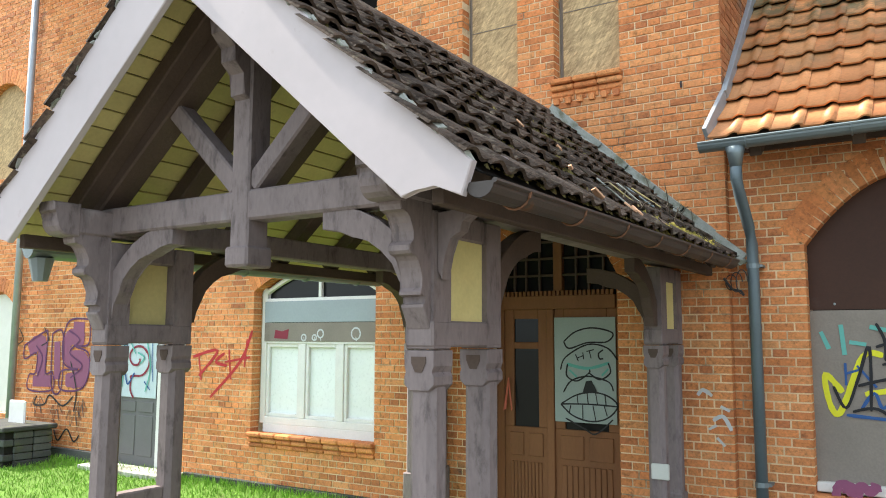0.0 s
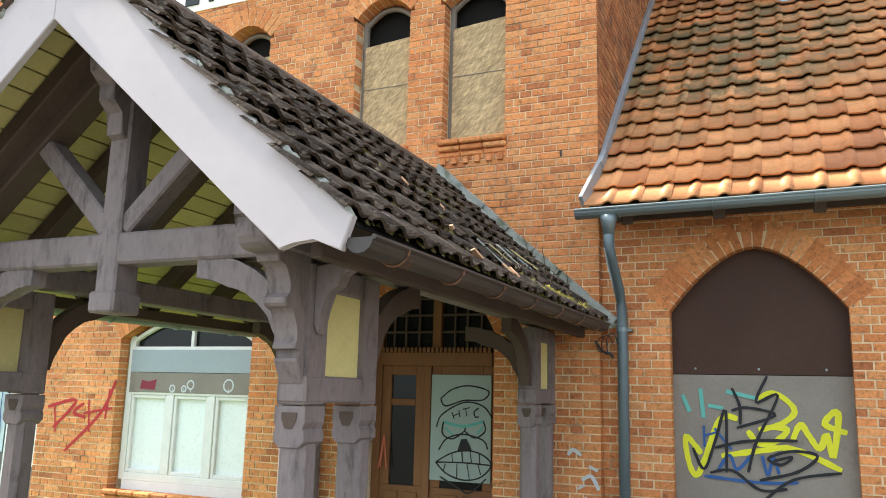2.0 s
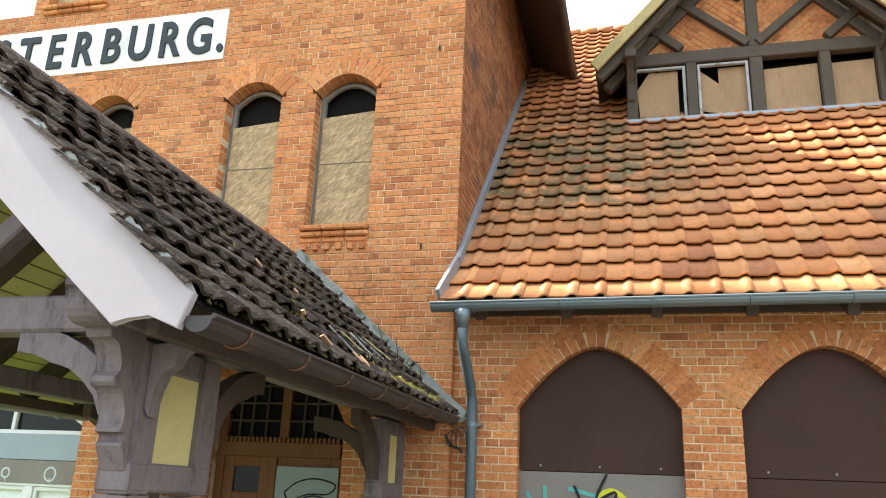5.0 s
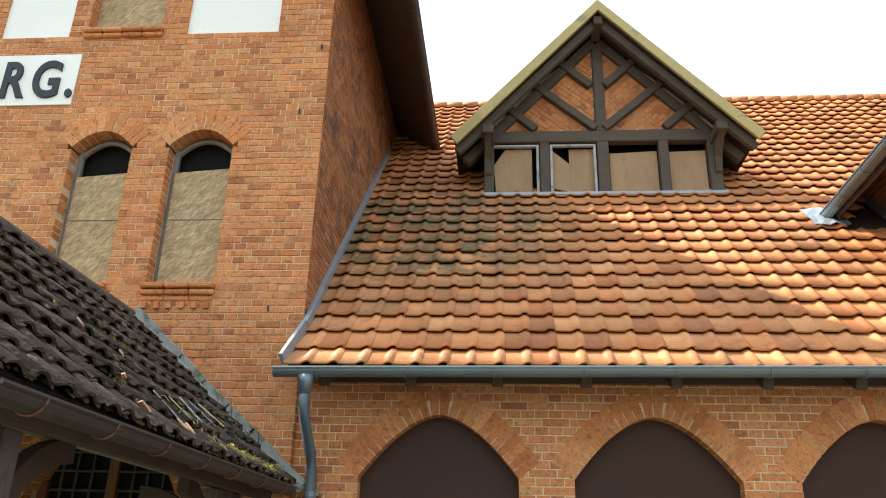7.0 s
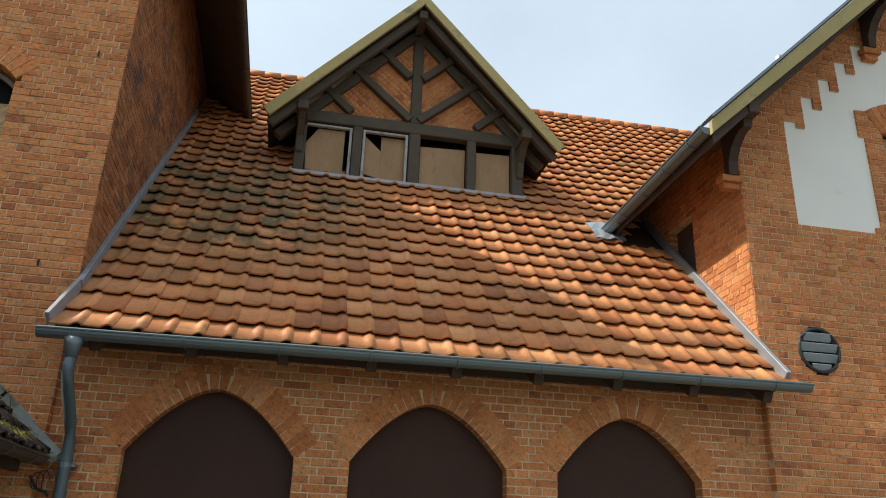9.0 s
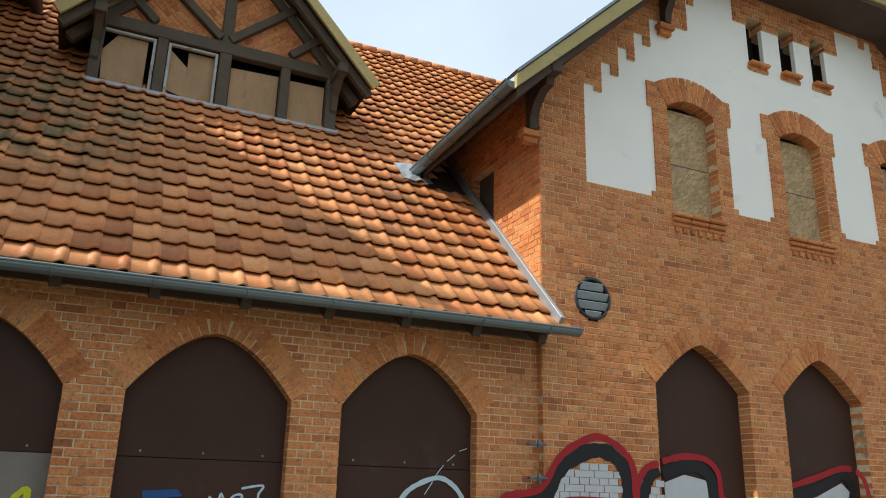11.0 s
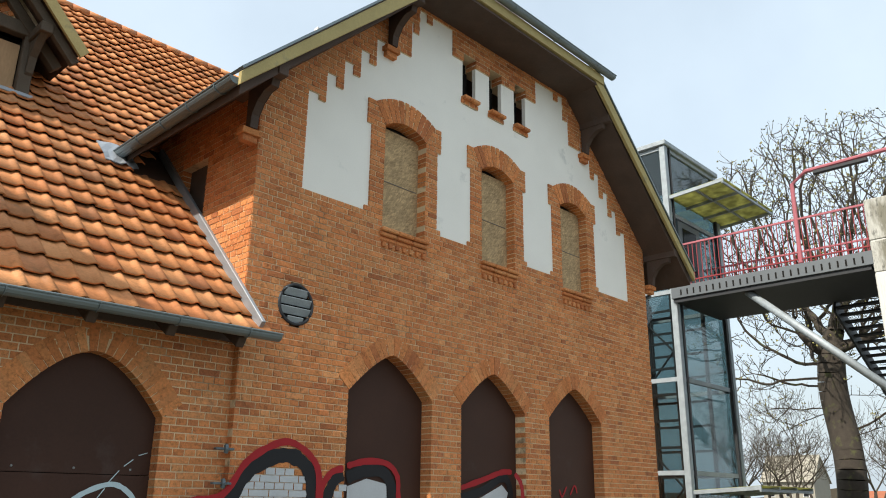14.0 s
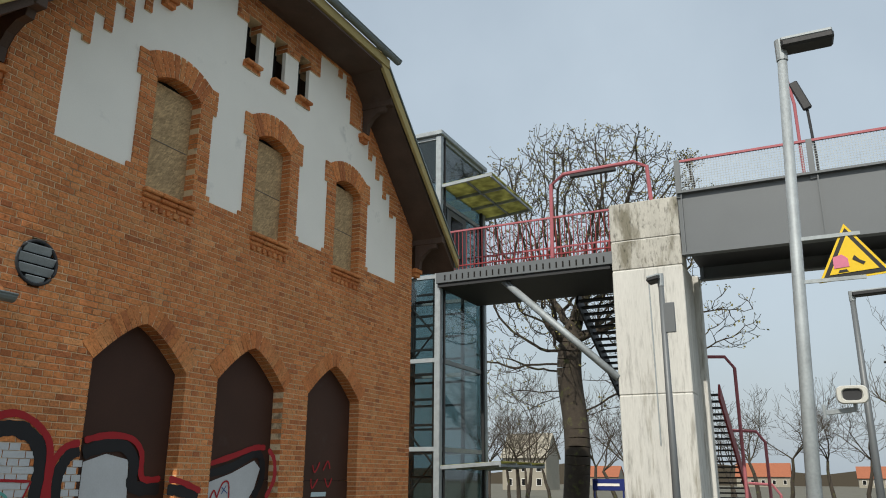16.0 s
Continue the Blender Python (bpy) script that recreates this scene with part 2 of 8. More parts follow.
M_GREYDOOR = material("grey_door", (0.14, 0.135, 0.135), 0.7, vary=0.15, scale=3, fine=50, bump=0.1)
# near-black, so sheets of it stand in for unlit interiors, hollows and gaps
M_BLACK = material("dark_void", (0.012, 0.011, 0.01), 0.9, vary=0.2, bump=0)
M_LETTER = material("sign_letters", (0.045, 0.055, 0.06), 0.7, vary=0.15, scale=4, fine=50, bump=0.1)
M_CONCRETE = material("concrete", (0.57, 0.575, 0.545), 0.9, vary=0.18, scale=1.4, fine=30, bump=0.3, stain=(0.2, 0.185, 0.14), stain_at=0.57, stain_scale=2.6, stretch=(1, 1, 0.13), pits=0.35, pit_scale=7.0)
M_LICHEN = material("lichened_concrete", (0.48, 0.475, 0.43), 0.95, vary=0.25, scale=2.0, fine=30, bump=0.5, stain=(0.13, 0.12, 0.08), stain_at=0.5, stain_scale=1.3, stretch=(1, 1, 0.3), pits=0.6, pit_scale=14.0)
M_STEEL = material("grey_steel", (0.13, 0.145, 0.155), 0.5, 0.2, vary=0.08, scale=1, fine=30, bump=0.03)
M_DARKSTEEL = material("dark_steel", (0.03, 0.032, 0.035), 0.6, 0.2, vary=0.15, bump=0.03)
M_GALV = material("galvanised_steel", (0.33, 0.37, 0.39), 0.62, 0.35, vary=0.3, scale=6, fine=50, bump=0.05)
M_PINK = material("faded_red_paint", (0.4, 0.13, 0.15), 0.55, vary=0.15, scale=3, bump=0.03)
M_RAILRED = material("red_railing_paint", (0.26, 0.045, 0.05), 0.55, vary=0.15, scale=3, bump=0.03)
M_BARK = material("bark", (0.06, 0.05, 0.04), 0.95, vary=0.3, scale=5, fine=40, bump=0.8, stain=(0.1, 0.11, 0.04), stain_at=0.55, stain_scale=2.5)
M_TWIG = material("twig", (0.07, 0.06, 0.045), 0.95, vary=0.3, scale=4, bump=0)
M_BUD = material("spring_leaf", (0.22, 0.2, 0.07), 0.8, pieces=0.3, vary=0.2, bump=0)
M_GRASS = material("grass", (0.15, 0.3, 0.035), 0.9, pieces=0.35, vary=0.2, bump=0)
M_GROUND = material("ground", (0.125, 0.12, 0.098), 0.95, vary=0.25, scale=0.6, fine=20, bump=0.3, stain=(0.1, 0.11, 0.055), stain_at=0.55, stain_scale=0.5)
M_SIGNYEL = material("sign_yellow", (0.78, 0.53, 0.01), 0.4, vary=0.05, bump=0)
M_SIGNBLK = material("sign_black", (0.012, 0.012, 0.012), 0.4, vary=0.05, bump=0)
M_SIGNBLUE = material("sign_blue", (0.015, 0.03, 0.17), 0.45, vary=0.05, bump=0)
M_ROOFFAR = material("far_roof", (0.3, 0.11, 0.06), 0.8, vary=0.2, scale=2, bump=0)
M_FARWALL = material("far_render", (0.3, 0.28, 0.23), 0.9, vary=0.1, scale=1, bump=0)
M_PLASTIC = material("pale_plastic", (0.55, 0.56, 0.52), 0.5, vary=0.06, bump=0)


def glass_material(name, color, alpha):
    m = bpy.data.materials.new(name)
    m.use_nodes = True
    nt = m.node_tree
    nt.nodes.clear()
    tr, gl = nt.nodes.new("ShaderNodeBsdfTransparent"), nt.nodes.new("ShaderNodeBsdfGlossy")
    tr.inputs["Color"].default_value = (*color, 1)
    gl.inputs["Roughness"].default_value = 0.04
    mx, lw, mr = nt.nodes.new("ShaderNodeMixShader"), nt.nodes.new("ShaderNodeLayerWeight"), nt.nodes.new("ShaderNodeMapRange")
    lw.inputs["Blend"].default_value = 0.3
    mr.inputs["To Min"].default_value, mr.inputs["To Max"].default_value = 0.04, alpha
    nt.links.new(lw.outputs["Facing"], mr.inputs["Value"])
    fr = mr
    out = nt.nodes.new("ShaderNodeOutputMaterial")
    nt.links.new(fr.outputs[0], mx.inputs[0])
    nt.links.new(tr.outputs[0], mx.inputs[1])
    nt.links.new(gl.outputs[0], mx.inputs[2])
    nt.links.new(mx.outputs[0], out.inputs["Surface"])
    return m


M_GLASS = glass_material("clear_glass", (0.58, 0.66, 0.67), 0.32)


def milky_sheet(name, color):
    """A milky sheet that lets scattered daylight through."""
    m = bpy.data.materials.new(name)
    m.use_nodes = True
    nt = m.node_tree
    nt.nodes.clear()
    di, tr, mx = nt.nodes.new("ShaderNodeBsdfDiffuse"), nt.nodes.new("ShaderNodeBsdfTranslucent"), nt.nodes.new("ShaderNodeMixShader")
    no, ra = nt.nodes.new("ShaderNodeTexNoise"), nt.nodes.new("ShaderNodeValToRGB")
    no.inputs["Scale"].default_value, no.inputs["Detail"].default_value = 3.0, 5
    ra.color_ramp.elements[0].color = (*[c * 0.65 for c in color], 1)
    ra.color_ramp.elements[1].color = (*[min(1.0, c * 1.25) for c in color], 1)
    ra.color_ramp.elements[0].position, ra.color_ramp.elements[1].position = 0.35, 0.65
    ge = nt.nodes.new("ShaderNodeNewGeometry")
    nt.links.new(ge.outputs["Position"], no.inputs["Vector"])
    nt.links.new(no.outputs["Fac"], ra.inputs["Fac"])
    for n in (di, tr):
        nt.links.new(ra.outputs["Color"], n.inputs["Color"])
    mx.inputs[0].default_value = 0.55
    out = nt.nodes.new("ShaderNodeOutputMaterial")
    nt.links.new(di.outputs[0], mx.inputs[1])
    nt.links.new(tr.outputs[0], mx.inputs[2])
    nt.links.new(mx.outputs[0], out.inputs["Surface"])
    return m


M_CANOPYGLASS = milky_sheet("greenish_canopy_glass", (0.46, 0.46, 0.22))
M_PANE = material("dark_pane", (0.012, 0.013, 0.013), 0.15, vary=0.1, bump=0)
M_PANE.node_tree.nodes["Principled BSDF"].inputs["Specular IOR Level"].default_value = 0.18


def paint(name, color, rough=0.6):
    return material("paint_" + name, color, rough, vary=0.1, scale=5, fine=40, bump=0.05)


P_RED, P_BLACK, P_SILVER, P_YELLOW, P_BLUE, P_TEAL, P_PURPLE, P_PALE, P_MAROON = (
    paint("red", (0.36, 0.02, 0.025)), paint("black", (0.02, 0.02, 0.022)), paint("silver", (0.52, 0.54, 0.55)), paint("yellow", (0.62, 0.6, 0.03)), paint("blue", (0.03, 0.09, 0.25)),
    paint("teal", (0.12, 0.38, 0.33)), paint("purple", (0.23, 0.075, 0.14)), paint("pale", (0.5, 0.62, 0.66)), paint("maroon", (0.22, 0.03, 0.05)))


# ---- mesh helpers ----
def finish(name, verts, faces, mat, smooth=False):
    me = bpy.data.meshes.new(name)
    me.from_pydata([tuple(v) for v in verts], [], faces)
    me.materials.append(mat)
    if smooth:
        for p in me.polygons:
            p.use_smooth = True
    me.update()
    return me


def part(name, bm, mat=None, parent=None, label="", smooth=False):
    """Links a bmesh, or a mesh, as one object under a thing or a part."""
    if isinstance(bm, bmesh.types.BMesh):
        bmesh.ops.recalc_face_normals(bm, faces=bm.faces)
        me = bpy.data.meshes.new(name)
        bm.to_mesh(me)
        bm.free()
        me.materials.append(mat)
        if smooth:
            for p in me.polygons:
                p.use_smooth = True
    else:
        me = bm
    ob = new(name, me)
    ob.parent = parent
    if label:
        tagged(ob, label)
    return ob


def thing(name, label, category, group="", kind=""):
    return tagged(new(name), label, category, group, kind)


def B():
    return bmesh.new()


def box(bm, x0, x1, y0, y1, z0, z1, bev=0.0, m=None):
    r = bmesh.ops.create_cube(bm, size=1)
    vs = r["verts"]
    mm = Matrix.Translation(((x0 + x1) / 2, (y0 + y1) / 2, (z0 + z1) / 2)) @ Matrix.Diagonal((abs(x1 - x0), abs(y1 - y0), abs(z1 - z0), 1))
    bmesh.ops.transform(bm, matrix=(m @ mm) if m else mm, verts=vs)
    if bev:
        es = list({e for v in vs for e in v.link_edges})
        bmesh.ops.bevel(bm, geom=es, offset=bev, segments=1, affect="EDGES")
    return bm


def beam(bm, p0, p1, w, h, bev=0.008, up=(0, 0, 1)):
    """A bar from p0 to p1; w across, h along up."""
    p0, p1 = Vector(p0), Vector(p1)
    d = p1 - p0
    z = d.normalized()
    u = Vector(up)
    if abs(z.dot(u)) > 0.99:
        u = Vector((0, 1, 0))
    x = u.cross(z).normalized()
    y = z.cross(x)
    m = Matrix((x, y, z)).transposed().to_4x4()
    m.translation = p0
    return box(bm, -w / 2, w / 2, -h / 2, h / 2, 0, d.length, bev, m)


def prism(bm, pts, axis, a0, a1, bev=0.0):
    """A flat outline (pairs) pushed out along an axis: y takes (x, z), x takes (y, z), z takes (x, y)."""
    def at(p, a):
        return {"y": (p[0], a, p[1]), "x": (a, p[0], p[1]), "z": (p[0], p[1], a)}[axis]
    lo = [bm.verts.new(at(p, a0)) for p in pts]
    hi = [bm.verts.new(at(p, a1)) for p in pts]
    fs = [bm.faces.new(lo), bm.faces.new(hi[::-1])]
    n = len(pts)
    for i in range(n):
        fs.append(bm.faces.new((lo[i], hi[i], hi[(i + 1) % n], lo[(i + 1) % n])))
    if bev:
        es = list({e for f in fs[:2] for e in f.edges})
        bmesh.ops.bevel(bm, geom=es, offset=bev, segments=1, affect="EDGES")
    return bm


def tube(bm, pts, r, n=10, r1=None):
    """A round bar along a line of points, tapering from r to r1."""
    pts = [Vector(p) for p in pts]
    r1 = r if r1 is None else r1
    rings = []
    for i, p in enumerate(pts):
        d = (pts[min(i + 1, len(pts) - 1)] - pts[max(i - 1, 0)]).normalized()
        a = d.cross(Vector((0.3, 0.2, 1)) if abs(d.z) < 0.9 else Vector((1, 0.1, 0))).normalized()
        b = d.cross(a)
        rr = r + (r1 - r) * i / max(1, len(pts) - 1)
        rings.append([bm.verts.new(p + (a * math.cos(t) + b * math.sin(t)) * rr) for t in [2 * math.pi * k / n for k in range(n)]])
    for A, C in zip(rings, rings[1:]):
        for k in range(n):
            bm.faces.new((A[k], A[(k + 1) % n], C[(k + 1) % n], C[k]))
    bm.faces.new(rings[0][::-1])
    bm.faces.new(rings[-1])
    return bm


def half_gutter(bm, p0, p1, r, n=8):
    """A half-round gutter, open above, from p0 to p1, with a rolled lip."""
    p0, p1 = Vector(p0), Vector(p1)
    d = (p1 - p0).normalized()
    a = Vector((0, 0, 1)).cross(d).normalized()
    up = Vector((0, 0, 1))
    rings = []
    for p in (p0, p1):
        out = [p + a * math.cos(t) * r - up * math.sin(t) * r for t in [math.pi * k / n for k in range(n + 1)]]
        inn = [p + a * math.cos(t) * (r - 0.008) - up * math.sin(t) * (r - 0.008) for t in [math.pi * k / n for k in range(n, -1, -1)]]
        rings.append([bm.verts.new(v) for v in out + inn])
    k = len(rings[0])
    for i in range(k):
        bm.faces.new((rings[0][i], rings[0][(i + 1) % k], rings[1][(i + 1) % k], rings[1][i]))
    for p in (p0, p1):
        half = [p + a * math.cos(t) * (r - 0.002) - up * math.sin(t) * (r - 0.002) for t in [math.pi * q / n for q in range(n + 1)]]
        bm.faces.new([bm.verts.new(v) for v in half])
    for s in (1, -1):
        tube(bm, [p0 + a * r * s, p1 + a * r * s], 0.012, 6)
    return bm


GROUND = 0.42
COURSE = 0.077


# ---- brickwork ----
def arch_points(x0, x1, zs, rise, bend, n=14):
    """The line of an arch from spring to spring; bend 2 is a shallow curve, 1 a straight-sided point."""
    w = (x1 - x0) / 2
    half = [(x0 + w * k / n, zs + rise * (1 - (1 - k / n) ** bend)) for k in range(n + 1)]
    return half + [(2 * (x0 + w) - x, z) for x, z in half[-2::-1]]


def opening(x0, x1, z0, zs, rise=0.0, bend=2.0, grow=0.0):
    """Spans cut from a course at height z; above the spring the arch line is followed, pushed out by grow."""
    def spans(z):
        if z0 <= z <= zs:
            return [(x0, x1)]
        if rise and zs < z < zs + rise + grow:
            u = 1 - max(0.0, 1 - (z - zs) / (rise + grow)) ** (1 / bend)
            w = (x1 - x0) / 2 + grow * 0.5
            c = (x0 + x1) / 2
            return [(c - w * (1 - u), c + w * (1 - u))]
        return []
    return spans


def cut(whole, holes):
    out = [whole]
    for a, b in holes:
        nxt = []
        for p, q in out:
            if b <= p or a >= q:
                nxt.append((p, q))
            else:
                if a > p:
                    nxt.append((p, a))
                if b < q:
                    nxt.append((b, q))
        out = nxt
    return [(p, q) for p, q in out if q - p > 0.01]


def brick_mesh(name, w):
    g = 0.004
    v = [(0, 0, 0), (w, 0, 0), (w, 0, 0.066), (0, 0, 0.066), (g, 0, g), (w - g, 0, g), (w - g, 0, 0.066 - g), (g, 0, 0.066 - g), (0, 0, 0), (w, 0, 0), (w, 0, 0.066), (0, 0, 0.066)]
    v = [(x, -0.009 if 4 <= k < 8 else (-0.005 if k < 4 else 0.05), z) for k, (x, y, z) in enumerate(v)]
    f = [(4, 5, 6, 7)] + [(k, (k + 1) % 4, 4 + (k + 1) % 4, 4 + k) for k in range(4)] + [(8 + k, 8 + (k + 1) % 4, (k + 1) % 4, k) for k in range(4)]
    return finish(name, v, f, M_BRICK)


STRETCHER, HEADER = brick_mesh("stretcher", 0.249), brick_mesh("header", 0.119)


def brick_wall(name, O, ux, width, z0, z1, holes, label, thick=0.34, near=None, top=None, seed=1, jamb=0.14, mat=M_BRICK):
    """A wall in courses. O: a point of its face; ux: along it; top(u): where it ends above. near: (u0, u1, z0, z1), where bricks are single."""
    rnd = random.Random(seed)
    O, ux = Vector(O), Vector(ux)
    nz = Vector((ux.y, -ux.x, 0))  # outward
    inv, inf, bv, bf, singles = [], [], [], [], []

    def put(vs, fs, u0, u1, za, zb, d0, d1):
        k = len(vs)
        for d in (d0, d1):
            for u, z in ((u0, za), (u1, za), (u1, zb), (u0, zb)):
                vs.append(O + ux * u + nz * d + Vector((0, 0, z - O.z)))
        fs.extend([(k, k + 1, k + 2, k + 3)] + [(k + 4 + i, k + 4 + (i + 1) % 4, k + (i + 1) % 4, k + i) for i in range(4)])
        return k

    rows = []
    nc = int(math.ceil((z1 - z0) / COURSE))
    for i in range(nc):
        za = z0 + i * COURSE
        zm = za + COURSE / 2
        a, b = (0.0, width) if not top else top(zm)
        if b - a < 0.05:
            continue
        solid = cut((a, b), [s for h in holes for s in h(zm)])
        rows.append((za, tuple((round(p, 4), round(q, 4)) for p, q in solid)))
        stretch = i % 2 == 0
        pitch = 0.26 if stretch else 0.13
        shift = (0.0 if (i // 2) % 2 else 0.13) if stretch else 0.065
        mesh = STRETCHER if stretch else HEADER
        for p, q in solid:
            u = math.floor((p - shift) / pitch) * pitch + shift
            held = []
            while u < q:
                p0, p1 = max(u + 0.0065, p), min(u + pitch - 0.0065, q)
                if p1 > p0:
                    held.append([p0, p1, p0 == u + 0.0065 and p1 == u + pitch - 0.0065])
                u += pitch
            # slivers at the ends join the next brick
            if len(held) > 1 and held[0][1] - held[0][0] < 0.045:
                held[1][0], held[1][2] = held[0][0], False
                held.pop(0)
            if len(held) > 1 and held[-1][1] - held[-1][0] < 0.045:
                held[-2][1], held[-2][2] = held[-1][1], False
                held.pop()
            for p0, p1, full in held:
                if near and full and near[0] < p0 and p1 < near[1] and near[2] < za < near[3] and len(singles) < 300:
                    singles.append((mesh, p0, za + 0.0065))
                elif p1 - p0 > 0.012:
                    j = rnd.uniform(-0.002, 0.003)
                    k = put(bv, bf, p0 + rnd.uniform(0, 0.002), p1 - rnd.uniform(0, 0.002), za + 0.0065 + rnd.uniform(-0.001, 0.001), za + COURSE - 0.0065 + rnd.uniform(-0.001, 0.001), 0.007 + j, -jamb)
    # the mortar bed behind, in blocks as tall as the openings allow
    i = 0
    while i < len(rows):
        j = i
        while j + 1 < len(rows) and rows[j + 1][1] == rows[i][1]:
            j += 1
        for p, q in rows[i][1]:
            k = put(inv, inf, p + 0.004, q - 0.004, rows[i][0], rows[j][0] + COURSE, 0.0, -thick)
            inf.append((k + 7, k + 6, k + 5, k + 4))
        i = j + 1
    wall = part(name, finish(name, inv, inf, M_MORTAR))
    tagged(wall, label, "wall", kind="structure")
    field = part("brickwork", finish("brickwork", bv, bf, mat), mat, wall)
    tagged(field, kind="stuff")
    turn = Matrix((ux, -nz, Vector((0, 0, 1)))).transposed().to_4x4()
    for mesh, u, z in singles:
        ob = new("brick", mesh)
        ob.parent = wall
        mm = turn.copy()
        mm.translation = O + ux * u + Vector((0, 0, z - O.z)) + nz * rnd.uniform(-0.001, 0.003)
        ob.matrix_basis = mm
    return wall


def arch_ring(wall, pts, y, depth=0.24, back=0.3, pitch=0.083, proud=0.012, parts_too=False):
    """Bricks on edge that follow an arch line in a wall that faces -y."""
    P = [Vector((x, 0, z)) for x, z in pts]
    cum = [0]
    for a, b in zip(P, P[1:]):
        cum.append(cum[-1] + (b - a).length)
    n = max(6, int(round(cum[-1] / pitch)))
    n += n % 2 if pts[len(pts) // 2][1] - pts[len(pts) // 2 - 1][1] > 0.004 else 0

    def at(s):
        s = max(0, min(cum[-1], s))
        for k in range(len(P) - 1):
            if s <= cum[k + 1] + 1e-9:
                d = (P[k + 1] - P[k]).normalized()
                return P[k] + d * (s - cum[k]), d
        return P[-1], (P[-1] - P[-2]).normalized()

    mid = (pts[0][0] + pts[-1][0]) / 2
    vs, fs = [], []
    for k in range(n):
        s0, s1 = cum[-1] * k / n + 0.006, cum[-1] * (k + 1) / n - 0.006
        (a, da), (b, db) = at(s0), at(s1)
        (c, dc) = at((s0 + s1) / 2)
        nrm = Vector((-dc.z, 0, dc.x))
        na = nb = nrm
        # a fan: the outer ends stand a little wider
        oa, ob_ = a + nrm * depth - dc * 0.012, b + nrm * depth + dc * 0.012
        if (a.x - mid) * (b.x - mid) < 0 or (oa.x - mid) * (a.x - mid) < 0 or (ob_.x - mid) * (b.x - mid) < 0:
            oa.x, ob_.x = a.x, b.x
        # the two bricks at the crown of a pointed arch meet on its middle line
        if pts[len(pts) // 2][1] - pts[len(pts) // 2 - 1][1] > 0.004:
            if b.x <= mid < b.x + pitch * 0.8:
                ob_ = Vector((mid - 0.005, 0, b.z + depth * 1.02))
            elif a.x >= mid > a.x - pitch * 0.8:
                oa = Vector((mid + 0.005, 0, a.z + depth * 1.02))
        k0 = len(vs)
        for yy in (y - proud, y + back):
            for v in (a, b, ob_, oa):
                vs.append((v.x, yy, v.z))
        fs += [(k0, k0 + 1, k0 + 2, k0 + 3)] + [(k0 + 4 + i, k0 + 4 + (i + 1) % 4, k0 + (i + 1) % 4, k0 + i) for i in range(4)]
        fs += [(k0 + 7, k0 + 6, k0 + 5, k0 + 4)]
    ring = part("arch_bricks", finish("arch_bricks", vs, fs, M_BRICK), M_BRICK, wall)
    tagged(ring, kind="stuff")
    # mortar between them
    outer = [(x, z) for x, z in pts]
    bm = B()
    lo = [Vector((x, y - 0.004, z)) for x, z in pts]
    ns = []
    for k in range(len(P)):
        d = (P[min(k + 1, len(P) - 1)] - P[max(k - 1, 0)]).normalized()
        ns.append(Vector((-d.z, 0, d.x)))
    for k in range(len(P) - 1):
        q = [lo[k] + ns[k] * 0.004, lo[k + 1] + ns[k + 1] * 0.004, lo[k + 1] + ns[k + 1] * (depth - 0.004), lo[k] + ns[k] * (depth - 0.004)]
        w = [v + Vector((0, back - 0.02, 0)) for v in q]
        A = [bm.verts.new(v) for v in q]
        C = [bm.verts.new(v) for v in w]
        bm.faces.new(A)
        bm.faces.new((A[0], C[0], C[1], A[1]))
        bm.faces.new((A[3], A[2], C[2], C[3]))
    part("arch_mortar", bm, M_MORTAR, wall)


def sill_row(wall, x0, x1, y, z, rows=2, dentil=True):
    """A projecting sill of rounded bricks with dentils below; every brick a part."""
    n = max(2, int(round((x1 - x0) / 0.26)))
    w = (x1 - x0) / n
    for r in range(rows):
        out = 0.085 - 0.03 * r
        bm = B()
        box(bm, 0.003, w - 0.003, -out, 0.1, -0.06, -0.002, 0.014)
        me = part("sill_brick", bm, M_BRICK, wall)
        me.location = (x0, y, z - r * 0.066)
        for k in range(1, n):
            ob = new("sill_brick", me.data)
            ob.parent = wall
            ob.location = (x0 + k * w, y, z - r * 0.066)
    if dentil:
        m = max(3, int(round((x1 - x0) / 0.125)))
        first = None
        for k in range(m):
            if first is None:
                bm = B()
                box(bm, -0.03, 0.03, -0.04, 0.05, -0.07, 0, 0.004)
                ob = part("dentil_brick", bm, M_BRICK, wall)
                first = ob.data
            else:
                ob = new("dentil_brick", first)
                ob.parent = wall
            ob.location = (x0 + (k + 0.5) * (x1 - x0) / m, y, z - rows * 0.066 - 0.004)


# ---- tiled roofs ----
def tile_profile(w, n=15):
    """A pan and a roll, side by side: offsets above the lath line."""
    pts = []
    for k in range(n + 1):
        u = k / n
        pts.append((u * w * 1.06, 0.006 * (1 - u / 0.6) ** 2 if u < 0.6 else 0.03 * math.sin((u - 0.6) / 0.4 * math.pi * 0.84) ** 1.3))
    return pts


def tile_mesh(name, w, gauge, mat, prof=None, lift=0.052):
    pr = prof or tile_profile(w)
    n = len(pr)
    L = gauge * 1.16
    vs = []
    for v, up in ((0.0, lift), (L, 0.002), (0.004, lift - 0.017)):
        for x, h in pr:
            vs.append((x, v, h + up))
    fs = []
    for k in range(n - 1):
        fs.append((k, k + 1, n + k + 1, n + k))
        fs.append((2 * n + k, 2 * n + k + 1, k + 1, k))
    fs.append((n - 1, 2 * n - 1, 3 * n - 1))
    fs.append((0, 2 * n, n))
    me = finish(name, vs, fs, mat)
    for p in me.polygons:
        p.use_smooth = p.index % 2 == 0 and p.index < 2 * (n - 1)
    return me


